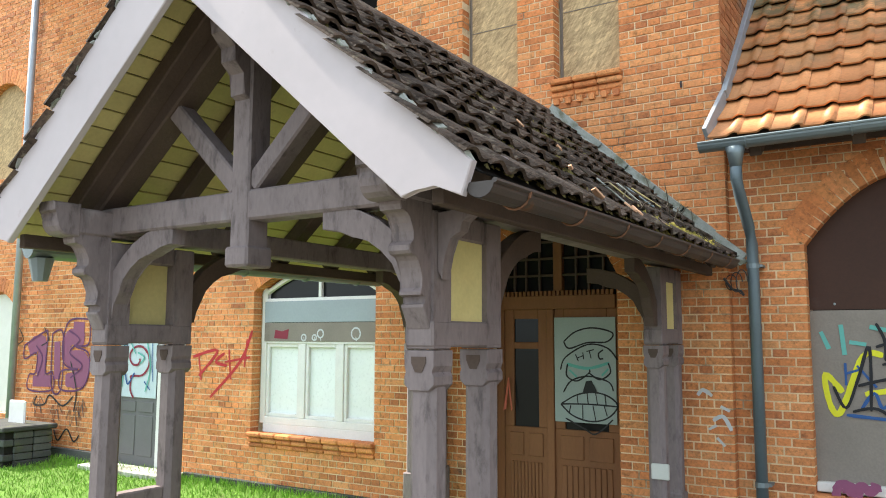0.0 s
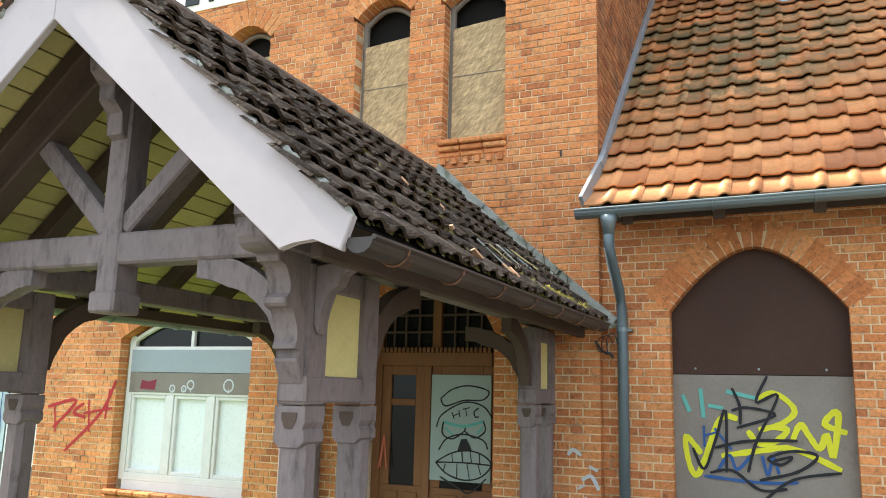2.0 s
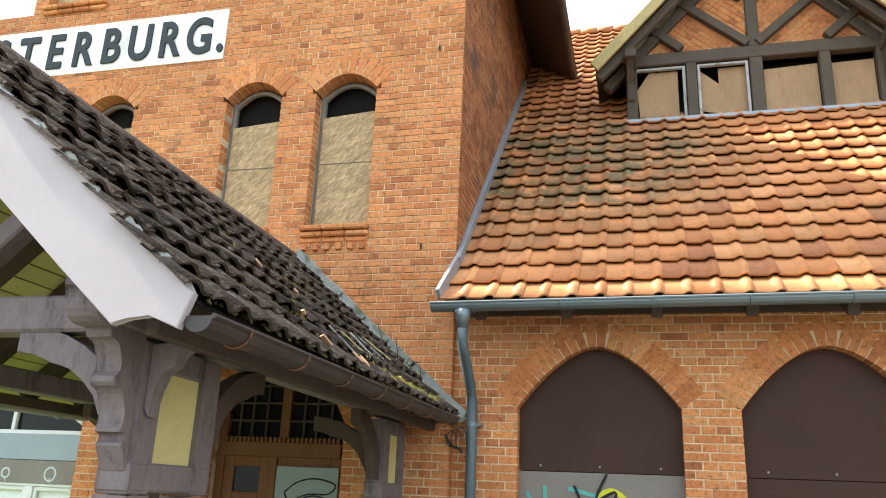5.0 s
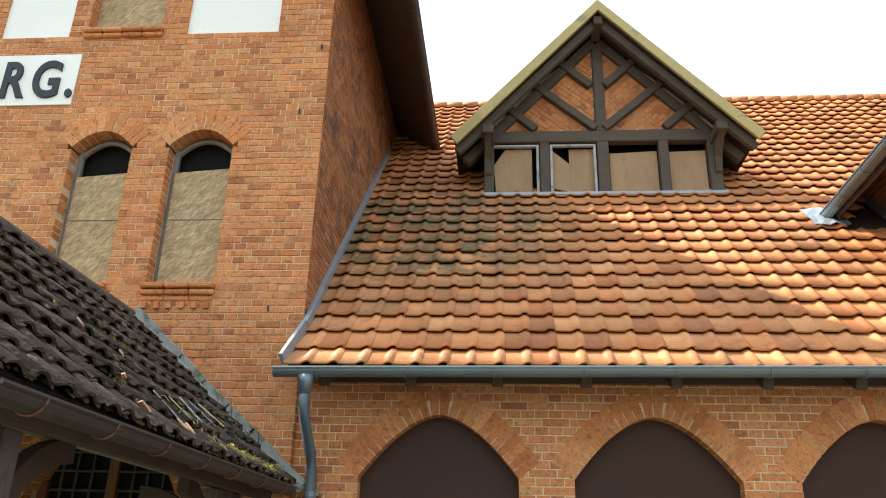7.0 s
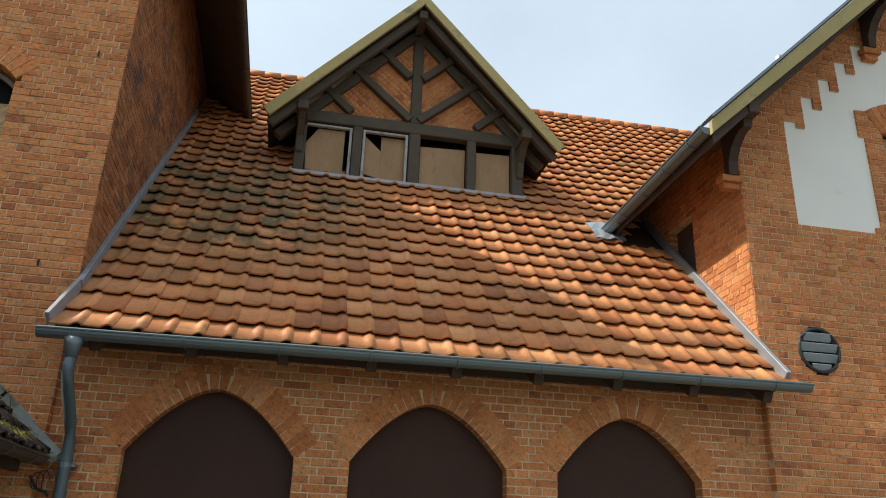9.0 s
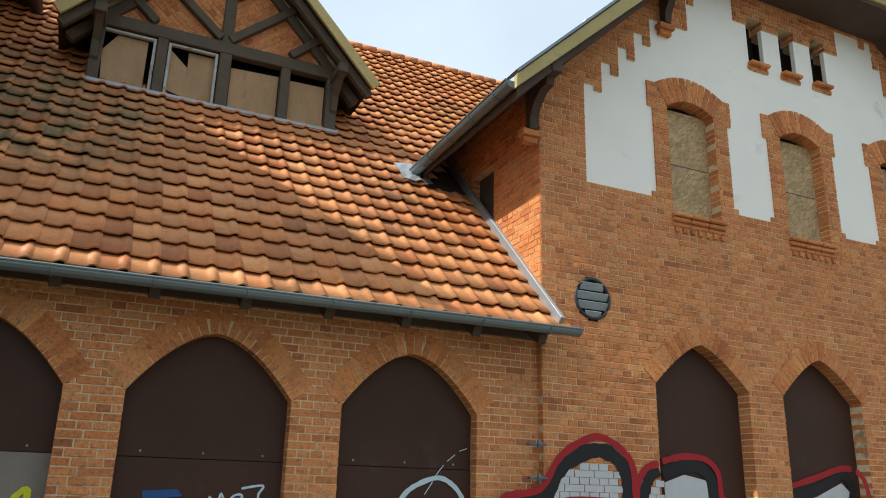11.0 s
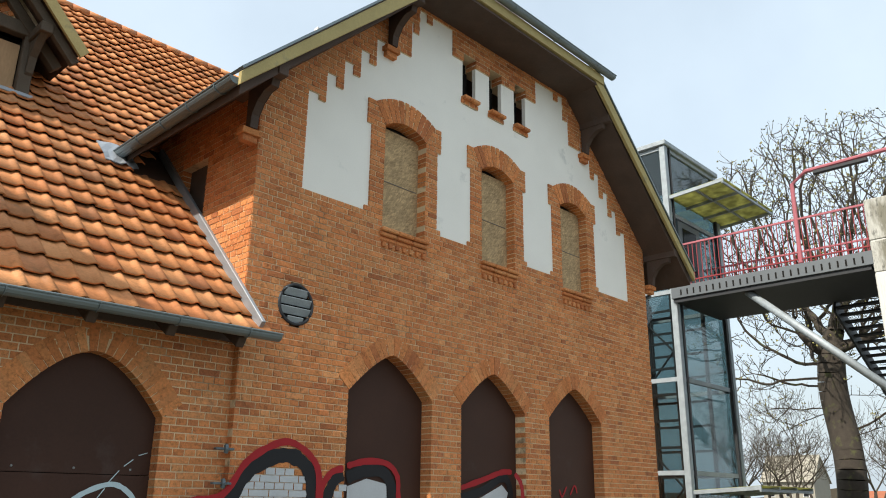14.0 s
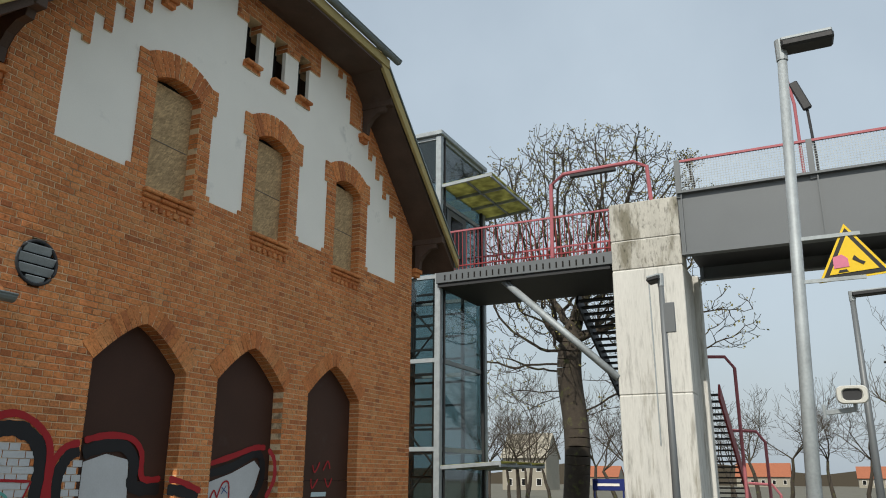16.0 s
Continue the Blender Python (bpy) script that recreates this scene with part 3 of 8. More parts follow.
def tile_roof(name, O, ux, vx, nu, nv, w, gauge, mat, keep, label, near, rag=0.004, prof=None, seed=3, kick=0):
    """Rows of tiles up a slope. keep(point): whether a tile is there. near(point): whether it is a single object."""
    rnd = random.Random(seed)
    O, ux, vx = Vector(O), Vector(ux).normalized(), Vector(vx).normalized()
    nn = ux.cross(vx).normalized()
    me = tile_mesh("roof_tile", w, gauge, mat, prof, 0.05 if kick else 0.052)
    soft = [p.use_smooth for p in me.polygons]
    base = [v.co.copy() for v in me.vertices]
    polys = [tuple(p.vertices) for p in me.polygons]
    roof = thing(name, label, "roof", kind="structure")
    vs, fs, single = [], [], 0
    turn = Matrix((ux, vx, nn)).transposed()
    for j in range(nv):
        for i in range(nu):
            p = O + ux * (i * w) + vx * (j * gauge)
            c = p + ux * w / 2 + vx * gauge / 2
            if not keep(c):
                continue
            a, b, h = rnd.gauss(0, rag), rnd.gauss(0, rag), rnd.gauss(0, rag * 0.5)
            m = turn.to_4x4() @ Matrix.Rotation(rnd.gauss(0, rag * 1.2), 4, "Z") @ Matrix.Rotation(rnd.gauss(0, rag * 1.5), 4, "X")
            m.translation = p + ux * a + vx * b + nn * h
            if kick and j == 0:
                m = m @ Matrix.Translation((0, 0, gauge * math.sin(kick))) @ Matrix.Rotation(-kick, 4, "X")
            if single < 300 and near(c):
                ob = new("roof_tile", me)
                ob.parent = roof
                ob.matrix_basis = m
                single += 1
            else:
                k = len(vs)
                vs.extend(m @ v for v in base)
                fs.extend(tuple(k + q for q in f) for f in polys)
    if vs:
        field = finish("tile_field", vs, fs, mat)
        field.polygons.foreach_set("use_smooth", soft * (len(fs) // len(soft)))
        rest = part("tile_field", field, mat, roof)
        tagged(rest, kind="stuff")
    return roof


def slab(bm, quad, t):
    """A sheet of thickness t under a quad."""
    q = [Vector(v) for v in quad]
    n = (q[1] - q[0]).cross(q[3] - q[0]).normalized()
    a = [bm.verts.new(v) for v in q]
    b = [bm.verts.new(v - n * t) for v in q]
    bm.faces.new(a)
    bm.faces.new(b[::-1])
    for i in range(4):
        bm.faces.new((a[i], b[i], b[(i + 1) % 4], a[(i + 1) % 4]))
    return bm


# ---- ground ----
bm = B()
bmesh.ops.create_grid(bm, x_segments=40, y_segments=40, size=1500)
bmesh.ops.translate(bm, verts=bm.verts, vec=(0, 0, GROUND))
ground = tagged(part("ground", bm, M_GROUND), "worn ground of soil, gravel and thin grass", "ground", kind="structure")

# ---- the tall block ----
TY = -0.1
TX0, TX1 = -12.3, -0.63
T_WINDOWS = [(-5.41, -4.70), (-3.46, -2.76), (-2.33, -1.61)]
T_UPPER = [(-8.9, -8.0), (-6.3, -5.4), (-3.6, -2.68)]
holes = [opening(a - TX0, b - TX0, 5.05, 6.68, 0.2, 2.0, 0.12) for a, b in T_WINDOWS]
holes += [opening(a - TX0, b - TX0, 8.28, 9.9, 0.2, 2.0, 0.12) for a, b in T_UPPER]
holes += [opening(-6.68 - TX0, -4.66 - TX0, 1.14, 2.95, 0.32, 2.0, 0.12)]          # ground-floor window
holes += [opening(-3.15 - TX0, -1.69 - TX0, GROUND, 3.0, 0.72, 2.0, 0.12)]          # entrance
holes += [opening(-9.62 - TX0, -8.0 - TX0, GROUND, 2.75, 0.3, 2.0, 0.12)]           # side doors
T_WHITE = [(-2.37, -1.26), (-4.68, -3.82), (-7.6, -6.5)]
holes += [opening(a - TX0, b - TX0, 8.17, 9.9) for a, b in T_WHITE]
tall_wall = brick_wall("wall_tall_block", (TX0, TY, GROUND), (1, 0, 0), TX1 - TX0, GROUND, 14.8, holes, "weathered orange-red brick wall of the tall station block", near=(9.9, 11.6, 2.6, 6.9), seed=11,
                       top=lambda z: (max(0, (z - 10.1) * 1.0), (TX1 - TX0) - max(0, (z - 10.1) * 1.0)))
for a, b in T_WINDOWS:
    arch_ring(tall_wall, arch_points(a, b, 6.68, 0.2, 2.0), TY, 0.25)
    sill_row(tall_wall, a - 0.03, b + 0.03, TY, 5.05, 3)
for a, b in T_UPPER:
    sill_row(tall_wall, a - 0.03, b + 0.03, TY, 8.28, 2, False)
arch_ring(tall_wall, arch_points(-6.68, -4.66, 2.95, 0.32, 2.0), TY, 0.25)
arch_ring(tall_wall, arch_points(-3.15, -1.69, 3.0, 0.72, 2.0), TY, 0.25)
arch_ring(tall_wall, arch_points(-9.62, -8.0, 2.75, 0.3, 2.0), TY, 0.25)
sill_row(tall_wall, -6.7, -4.64, TY, 1.14, 3, False)
bm = B()
for a, b in T_WHITE:
    box(bm, a - 0.03, b + 0.03, TY + 0.02, TY + 0.1, 8.12, 9.95)
tagged(part("white_render", bm, M_WHITE, tall_wall), "smooth white rendered panel")
# the brick flank above the low roof, shade in its brick colour, and the plain far sides
flank = brick_wall("wall_tall_block_flank", (TX1, TY + 0.0, 3.5), (0, 1, 0), 8.0, 3.5, 10.1, [], "weathered brick flank of the tall block, shade in its colour", seed=12, thick=0.3, mat=M_OLDSHADEDBRICK)
left_wall = brick_wall("wall_left_wing", (-20.0, 0.0, GROUND), (1, 0, 0), 7.7, GROUND, 9.0,
                       [opening(6.2, 7.35, 1.0, 2.9, 0.25, 2.0, 0.1), opening(5.9, 7.25, 5.2, 6.7, 0.3, 2.0, 0.1)], "orange-red brick wall of the left wing", seed=13)
arch_ring(left_wall, arch_points(-13.8, -12.65, 2.9, 0.25, 2.0), 0.0, 0.25)
arch_ring(left_wall, arch_points(-14.1, -12.75, 6.7, 0.3, 2.0), 0.0, 0.25)
bm = B()
box(bm, TX0 + 0.3, TX1 - 0.3, 8.0, 8.3, GROUND, 10)
box(bm, -20, 15.4, 8.6, 8.9, GROUND, 4.0)
tagged(part("wall_back", bm, M_MORTAR), "plain rear wall closing the building", "wall", kind="structure")

# ---- the low arcade between ----
A_ARCH = [(0.0, 1.49), (2.0, 3.5), (4.01, 5.52)]
holes = [opening(a + 0.63, b + 0.63, 1.05, 3.18, 0.575, 1.75, 0.14) for a, b in A_ARCH]
arcade = brick_wall("wall_arcade", (-0.63, 0.0, GROUND), (1, 0, 0), 6.95, GROUND, 4.5, holes, "orange-red brick arcade wall with three pointed arches", near=(0.3, 2.7, 2.0, 4.2), seed=14)
for a, b in A_ARCH:
    arch_ring(arcade, arch_points(a, b, 3.18, 0.575, 1.75), 0.0, 0.25)
    sill_row(arcade, a - 0.02, b + 0.02, 0.0, 1.05, 1, False)

# ---- the gabled block ----
GX0, GX1, GC = 6.285, 15.45, 10.87
G_WIN = [8.73, 10.82, 12.98]
G_ARCH = [(7.87, 9.35), (9.95, 11.42), (12.05, 13.58)]
G_SLOT = [10.13, 10.80, 11.47]


def verge_x(z):
    return GX0 - 0.6 + (z - 6.79) / 0.95


def white_spans(z):
    if not 6.09 < z < 9.75:
        return []
    # stepped edge under the verge, a brick tooth hanging at the end of each step
    k = max(0, math.floor((z - 7.54) / 0.315) + 1)
    xl = 6.96 + 0.285 * k
    xr = 2 * GC - xl
    if xr - xl < 0.2:
        return []
    spans = [(xl, xr)]
    solid = []
    if z > 7.54 + 0.315 * k - 0.15:
        solid += [(xl + 0.165, xl + 0.285), (xr - 0.285, xr - 0.165)]
    for c in G_WIN:
        if z < 7.79:
            w = 0.74 if z > 7.42 or z < 6.2 else 0.66
            solid.append((c - w, c + w))
        elif z < 8.04:
            w = math.sqrt(max(0, 1 - (z - 6.97) ** 2))
            if w > 0.03:
                solid.append((c - w, c + w))
    for c in G_SLOT:
        if 8.52 < z < 8.62:
            solid.append((c - 0.2, c + 0.2))
    if z > 9.25:
        solid.append((GC - 1.15, GC + 1.05))
    for c in (verge_x(9.0) + 0.6, 2 * GC - verge_x(9.0) - 0.6):
        if z > 8.85:
            solid.append((c - 0.18, c + 0.18))
    for p in solid:
        nxt = []
        for s in spans:
            nxt += cut(s, [p])
        spans = nxt
    return [(a - GX0, b - GX0) for a, b in spans]


holes = [opening(a - GX0, b - GX0, 0.9, 3.70, 0.53, 1.4, 0.12) for a, b in G_ARCH]
holes += [opening(c - 0.41 - GX0, c + 0.41 - GX0, 5.95, 7.5, 0.14, 2.0, 0.12) for c in G_WIN]
holes += [opening(c - 0.155 - GX0, c + 0.155 - GX0, 8.62, 9.4) for c in G_SLOT]
holes.append(lambda z: [(6.99 - GX0 - math.sqrt(0.06 - (z - 4.62) ** 2), 6.99 - GX0 + math.sqrt(0.06 - (z - 4.62) ** 2))] if abs(z - 4.62) < 0.24 else [])
holes.append(white_spans)
gable_wall = brick_wall("wall_gabled_block", (GX0, TY, GROUND), (1, 0, 0), GX1 - GX0, GROUND, 10.0, holes, "orange-red brick gable wall with white rendered panels", near=(0.2, 2.4, 2.2, 5.6), seed=15,
                        top=lambda z: (max(0, (z - 7.34) / 0.97), (GX1 - GX0) - max(0, (z - 7.34) / 0.97)), jamb=0.22)
for a, b in G_ARCH:
    arch_ring(gable_wall, arch_points(a, b, 3.70, 0.53, 1.4), TY, 0.25)
for c in G_WIN:
    arch_ring(gable_wall, arch_points(c - 0.41, c + 0.41, 7.5, 0.14, 2.0), TY, 0.36)
    sill_row(gable_wall, c - 0.45, c + 0.45, TY, 5.95, 3)
for c in G_SLOT:
    sill_row(gable_wall, c - 0.19, c + 0.19, TY, 8.64, 1, False)
# render behind the brickwork teeth
bm = B()
for z0, z1 in ((6.05, 7.7), (7.7, 8.5), (8.5, 9.1), (9.1, 9.75)):
    xs = max(6.8, 6.9 + (z0 - 7.54) * 0.9)
    edges = [(xs, 2 * GC - xs)]
    for c in G_WIN:
        if z0 < 7.6:
            edges = [s for e in edges for s in cut(e, [(c - 0.45, c + 0.45)])]
    for c in G_SLOT:
        if z1 > 8.5:
            edges = [s for e in edges for s in cut(e, [(c - 0.158, c + 0.158)])]
    for a, b in edges:
        box(bm, a, b, TY + 0.018, TY + 0.09, z0, z1)
tagged(part("white_render", bm, M_WHITE, gable_wall), "smooth white render between brick edges")
gflank = brick_wall("wall_gabled_block_flank", (GX0, 3.6, 3.5), (0, -1, 0), 3.7, 3.5, 7.3, [opening(1.9, 2.55, 5.6, 6.65)], "sunlit brick flank of the gabled block", seed=16, thick=0.3)
bm = B()
box(bm, GX1 - 0.35, GX1, TY + 0.35, 8.3, GROUND, 7.3)
tagged(part("wall_gabled_block_far", bm, M_BRICK), "plain brick far flank of the gabled block", "wall", kind="structure")

# ---- main roof ----
EY, EZ = -0.5, 4.12


def main_keep(c):
    if c.x < TX1 + 0.02 or c.x > 6.3 and c.z < 6.6:
        return False
    if c.z > 6.4 and c.x > 5.62 + (c.z - 6.55) / 0.95 and c.y < 8:
        return False
    if c.x > 6.26 and c.y > -0.15 and c.z < 7:
        return False
    if 1.12 < c.x < 4.5 and 2.9 < c.y < 4.0:
        return False
    if c.y > 3.6 and abs(c.x - 2.81) < 2.0 - (c.z - 8.3) * 0.95:
        return False
    return True


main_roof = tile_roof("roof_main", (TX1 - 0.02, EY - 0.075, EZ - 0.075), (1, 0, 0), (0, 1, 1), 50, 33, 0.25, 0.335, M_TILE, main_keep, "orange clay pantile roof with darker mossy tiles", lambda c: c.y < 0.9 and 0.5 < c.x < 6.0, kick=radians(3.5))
bm = B()
slab(bm, [(TX1, EY, EZ - 0.012), (6.3, EY, EZ - 0.012), (6.3, 2.8, EZ + 3.288), (TX1, 2.8, EZ + 3.288)], 0.06)
slab(bm, [(TX1, 2.8, EZ + 3.288), (12, 2.8, EZ + 3.288), (12, 7.1, EZ + 7.588), (TX1, 7.1, EZ + 7.588)], 0.06)
part("roof_deck", bm, M_DARKWOOD, main_roof)
for k in range(38):
    if k == 0:
        bm = B()
        tube(bm, [(0, 0, 0), (0.36, 0, 0.02)], 0.1, 10, 0.085)
        rt = part("ridge_tile", bm, M_TILE, main_roof, smooth=True)
    else:
        rt = new("ridge_tile", rt.data)
        rt.parent = main_roof
    rt.location = (-0.5 + k * 0.335, 7.1, EZ + 7.62)
# rafter ends under the eave
for k in range(9):
    if k == 0:
        bm = B()
        beam(bm, (0, -0.42, 3.99), (0, 0.2, 4.38), 0.1, 0.12)
        rf = part("rafter_end", bm, M_DARKWOOD, main_roof)
    else:
        rf = new("rafter_end", rf.data)
        rf.parent = main_roof
    rf.location = (-0.3 + k * 0.8, 0, 0)
bm = B()
box(bm, TX1 + 0.01, GX0 - 0.01, -0.06, 0.1, 4.06, 4.16)
part("wall_plate", bm, M_DARKWOOD, main_roof)


def gutter(name, label, p0, p1, r, mat, brackets=8):
    g = thing(name, label, "gutter")
    bm = B()
    half_gutter(bm, p0, p1, r)
    part("channel", bm, mat, g, smooth=False)
    p0, p1 = Vector(p0), Vector(p1)
    for k in range(brackets):
        p = p0.lerp(p1, (k + 0.5) / brackets)
        d = (p1 - p0).normalized()
        a = Vector((0, 0, 1)).cross(d).normalized()
        bm = B()
        tube(bm, [p + a * math.cos(t) * (r + 0.006) - Vector((0, 0, 1)) * math.sin(t) * (r + 0.006) for t in [math.pi * q / 8 for q in range(9)]], 0.007, 5)
        part("bracket", bm, M_RUST if mat is M_RUSTPIPE else mat, g)
    return g


gutter("eave_gutter", "grey half-round zinc gutter along the tiled eave", (-0.73, -0.58, 4.05), (6.46, -0.58, 4.10), 0.075, M_ZINC, 9)
pipe = thing("downpipe", "blue-grey metal downpipe with funnel head on the arcade wall", "downpipe")
bm = B()
tube(bm, [(-0.43, -0.58, 3.99), (-0.43, -0.58, 3.93), (-0.43, -0.58, 3.82)], 0.085, 12, 0.05)
part("funnel", bm, M_ZINC, pipe, smooth=True)
bm = B()
tube(bm, [(-0.43, -0.58, 3.86), (-0.43, -0.58, 3.72), (-0.425, -0.5, 3.6), (-0.415, -0.22, 3.34), (-0.41, -0.14, 3.2), (-0.41, -0.13, 2.9), (-0.41, -0.13, GROUND)], 0.05, 12)
part("pipe", bm, M_PIPE, pipe, smooth=True)
for z in (3.0, 1.1):
    bm = B()
    tube(bm, [(-0.41, -0.13, z - 0.02), (-0.41, -0.13, z + 0.02)], 0.057, 12)
    box(bm, -0.37, -0.33, -0.14, -0.0, z - 0.012, z + 0.012)
    part("clamp", bm, M_ZINC, pipe)

# flashings where the roof meets brickwork
for nm, x, out in (("flashing_tall_block", TX1 + 0.03, 1), ("flashing_gabled_block", GX0 - 0.03, -1)):
    bm = B()
    lim = 4.4 if out > 0 else 2.4
    low = -0.13 if out > 0 else EY - 0.05
    beam(bm, (x, low, EZ + 0.11 + low - EY), (x, lim, EZ + 0.06 + lim + 0.55), 0.05, 0.11, 0.004)
    tagged(part(nm, bm, M_LEAD), "grey lead flashing strip beside the tiles", "flashing", kind="structure")
bm = B()
beam(bm, (TX1 - 0.04, EY - 0.09, EZ + 0.02), (TX1 + 0.025, -0.12, EZ + 0.49), 0.04, 0.12, 0.004)
tagged(part("verge_strip", bm, M_LEAD), "pale zinc edge strip at the eave end", "flashing", kind="structure")



# ---- roofs of the tall and the gabled block ----
def rake_roof(name, label, cx, half, ez, slope, yf, yb, hip_z, mat_soffit):
    """A gable roof across a block: sheets with a dark boarded soffit; hip_z cuts the front top as a half hip."""
    r = thing(name, label, "roof", kind="structure")
    top = ez + half * slope
    for s in (-1, 1):
        bm = B()
        hx = (top - hip_z) / slope
        outline = [(cx + s * half, yf, ez), (cx + s * hx, yf, hip_z), (cx, yf + (top - hip_z) / 1.2, top), (cx, yb, top), (cx + s * half, yb, ez)]
        a = [bm.verts.new(v) for v in outline]
        b = [bm.verts.new((x, y, z - 0.2)) for x, y, z in outline]
        bm.faces.new(a)
        bm.faces.new(b)
        for i in range(5):
            bm.faces.new((a[i], b[i], b[(i + 1) % 5], a[(i + 1) % 5]))
        part("slope", bm, mat_soffit, r)
    bm = B()
    hx = (top - hip_z) / slope
    o = [(cx - hx, yf, hip_z), (cx + hx, yf, hip_z), (cx, yf + (top - hip_z) / 1.2, top)]
    a = [bm.verts.new(v) for v in o]
    b = [bm.verts.new((x, y, z - 0.2)) for x, y, z in o]
    bm.faces.new(a)
    bm.faces.new(b)
    for i in range(3):
        bm.faces.new((a[i], b[i], b[(i + 1) % 3], a[(i + 1) % 3]))
    part("half_hip", bm, mat_soffit, r)
    return r


GV = -0.8
groof = rake_roof("roof_gabled_block", "brown tiled gable roof with dark boarded soffit", GC, 5.28, 6.83, 0.97, GV + 0.06, 8.0, 10.11, M_DARKWOOD)
for s in (-1, 1):
    bm = B()
    x0, x1 = GC + s * 5.33, GC + s * 1.92
    z0, z1 = 6.71, 10.03
    prism(bm, [(x0, z0), (x0, z0 + 0.16), (x1, z1 + 0.12), (x1, z1 - 0.16)], "y", GV - 0.03, GV + 0.03, 0.004)
    part("bargeboard", bm, M_NEWWOOD, groof, "yellow-brown weathered bargeboard")
    bm = B()
    beam(bm, (x0, GV + 0.1, z0 + 0.2), (x1, GV + 0.1, z1 + 0.17), 0.3, 0.03, 0)
    part("verge_tile", bm, M_ZINC, groof)
    # purlins and shaped brackets that carry the overhang
    for zz in (7.1, 9.25):
        xp = GC + s * (5.33 - (zz - 6.8) / 0.97 - 0.28)
        bm = B()
        box(bm, xp - 0.07, xp + 0.07, GV + 0.04, 0.2, zz + 0.0, zz + 0.16, 0.01)
        part("purlin", bm, M_DARKWOOD, groof)
        bm = B()
        arc = [(TY - 0.02, zz - 0.5), (TY - 0.12, zz - 0.5), (TY - 0.13, zz - 0.34), (TY - 0.22, zz - 0.2), (TY - 0.36, zz - 0.1), (TY - 0.5, zz - 0.09), (TY - 0.52, zz), (TY - 0.02, zz)]
        prism(bm, arc, "x", xp - 0.055, xp + 0.055, 0.006)
        part("bracket", bm, M_DARKWOOD, groof, "dark carved timber bracket")
        bm = B()
        box(bm, xp - 0.13, xp + 0.13, TY - 0.1, TY + 0.05, zz - 0.58, zz - 0.5, 0.005)
        box(bm, xp - 0.1, xp + 0.1, TY - 0.06, TY + 0.05, zz - 0.66, zz - 0.58, 0.005)
        part("corbel", bm, M_BRICK, groof)
bm = B()
box(bm, GC - 2.2, GC + 2.2, GV - 0.06, GV + 0.02, 9.85, 10.03, 0.004)
part("hip_board", bm, M_NEWWOOD, groof, "yellow-brown weathered board")
bm = B()
box(bm, GC - 2.3, GC + 2.3, GV - 0.02, TY, 9.79, 9.83)
part("soffit", bm, M_DARKWOOD, groof)
gutter("half_hip_gutter", "dark half-round gutter on the half hip", (GC - 2.4, GV - 0.12, 10.09), (GC + 2.42, GV - 0.12, 10.09), 0.075, M_ZINC, 4)
eg = gutter("flank_gutter", "grey half-round gutter along the flank eave", (GC - 5.36, 2.3, 6.74), (GC - 5.36, GV + 0.02, 6.80), 0.085, M_PIPE, 5)
bm = B()
tube(bm, [(GC - 5.36, 2.3, 6.70), (GC - 5.36, 1.6, 6.72)], 0.06, 10)
part("sleeve", bm, M_PIPE, eg)
rnd = random.Random(9)
bm = B()
sheet = [[Vector((GC - 5.62 + 0.09 * a, 1.78 + 0.1 * b, 1.78 + 0.1 * b + EZ - EY + 0.115 + rnd.uniform(-0.02, 0.03))) for a in range(6)] for b in range(5)]
top = [[bm.verts.new(v) for v in row] for row in sheet]
low = [[bm.verts.new(v - Vector((0, 0, 0.012))) for v in row] for row in sheet]
for a in range(5):
    for b in range(4):
        bm.faces.new((top[b][a], top[b][a + 1], top[b + 1][a + 1], top[b + 1][a]))
        bm.faces.new((low[b][a], low[b + 1][a], low[b + 1][a + 1], low[b][a + 1]))
tagged(part("lead_apron", bm, M_LEAD), "crumpled lead apron on the tiles below the gutter end", "flashing", kind="structure")
gutter("far_eave_gutter", "grey gutter on the far eave of the gabled block", (GC + 5.36, GV + 0.02, 6.80), (GC + 5.36, 7.5, 6.74), 0.08, M_ZINC, 3)
pl = thing("far_downpipe", "grey bent downpipe below the far eave", "downpipe")
bm = B()
tube(bm, [(GC + 5.36, 0.2, 6.7), (GC + 5.3, 0.2, 6.55), (GX1 + 0.1, 0.3, 6.2), (GX1 + 0.08, 0.3, 6.0), (GX1 + 0.08, 0.3, GROUND)], 0.05, 10)
part("pipe", bm, M_ZINC, pl, smooth=True)

TC = (TX0 + TX1) / 2
troof = rake_roof("roof_tall_block", "brown roof of the tall block with dark boarded soffit", TC, TX1 - TC + 0.78, 9.45, 1.0, -0.8, 8.0, 13.2, M_DARKWOOD)
for s in (-1, 1):
    gutter("tall_eave_gutter", "dark brown gutter along the tall block eave", (TC + s * (TX1 - TC + 0.8), -0.8, 9.36), (TC + s * (TX1 - TC + 0.8), 4.9, 9.34), 0.08, M_RUSTPIPE, 5)

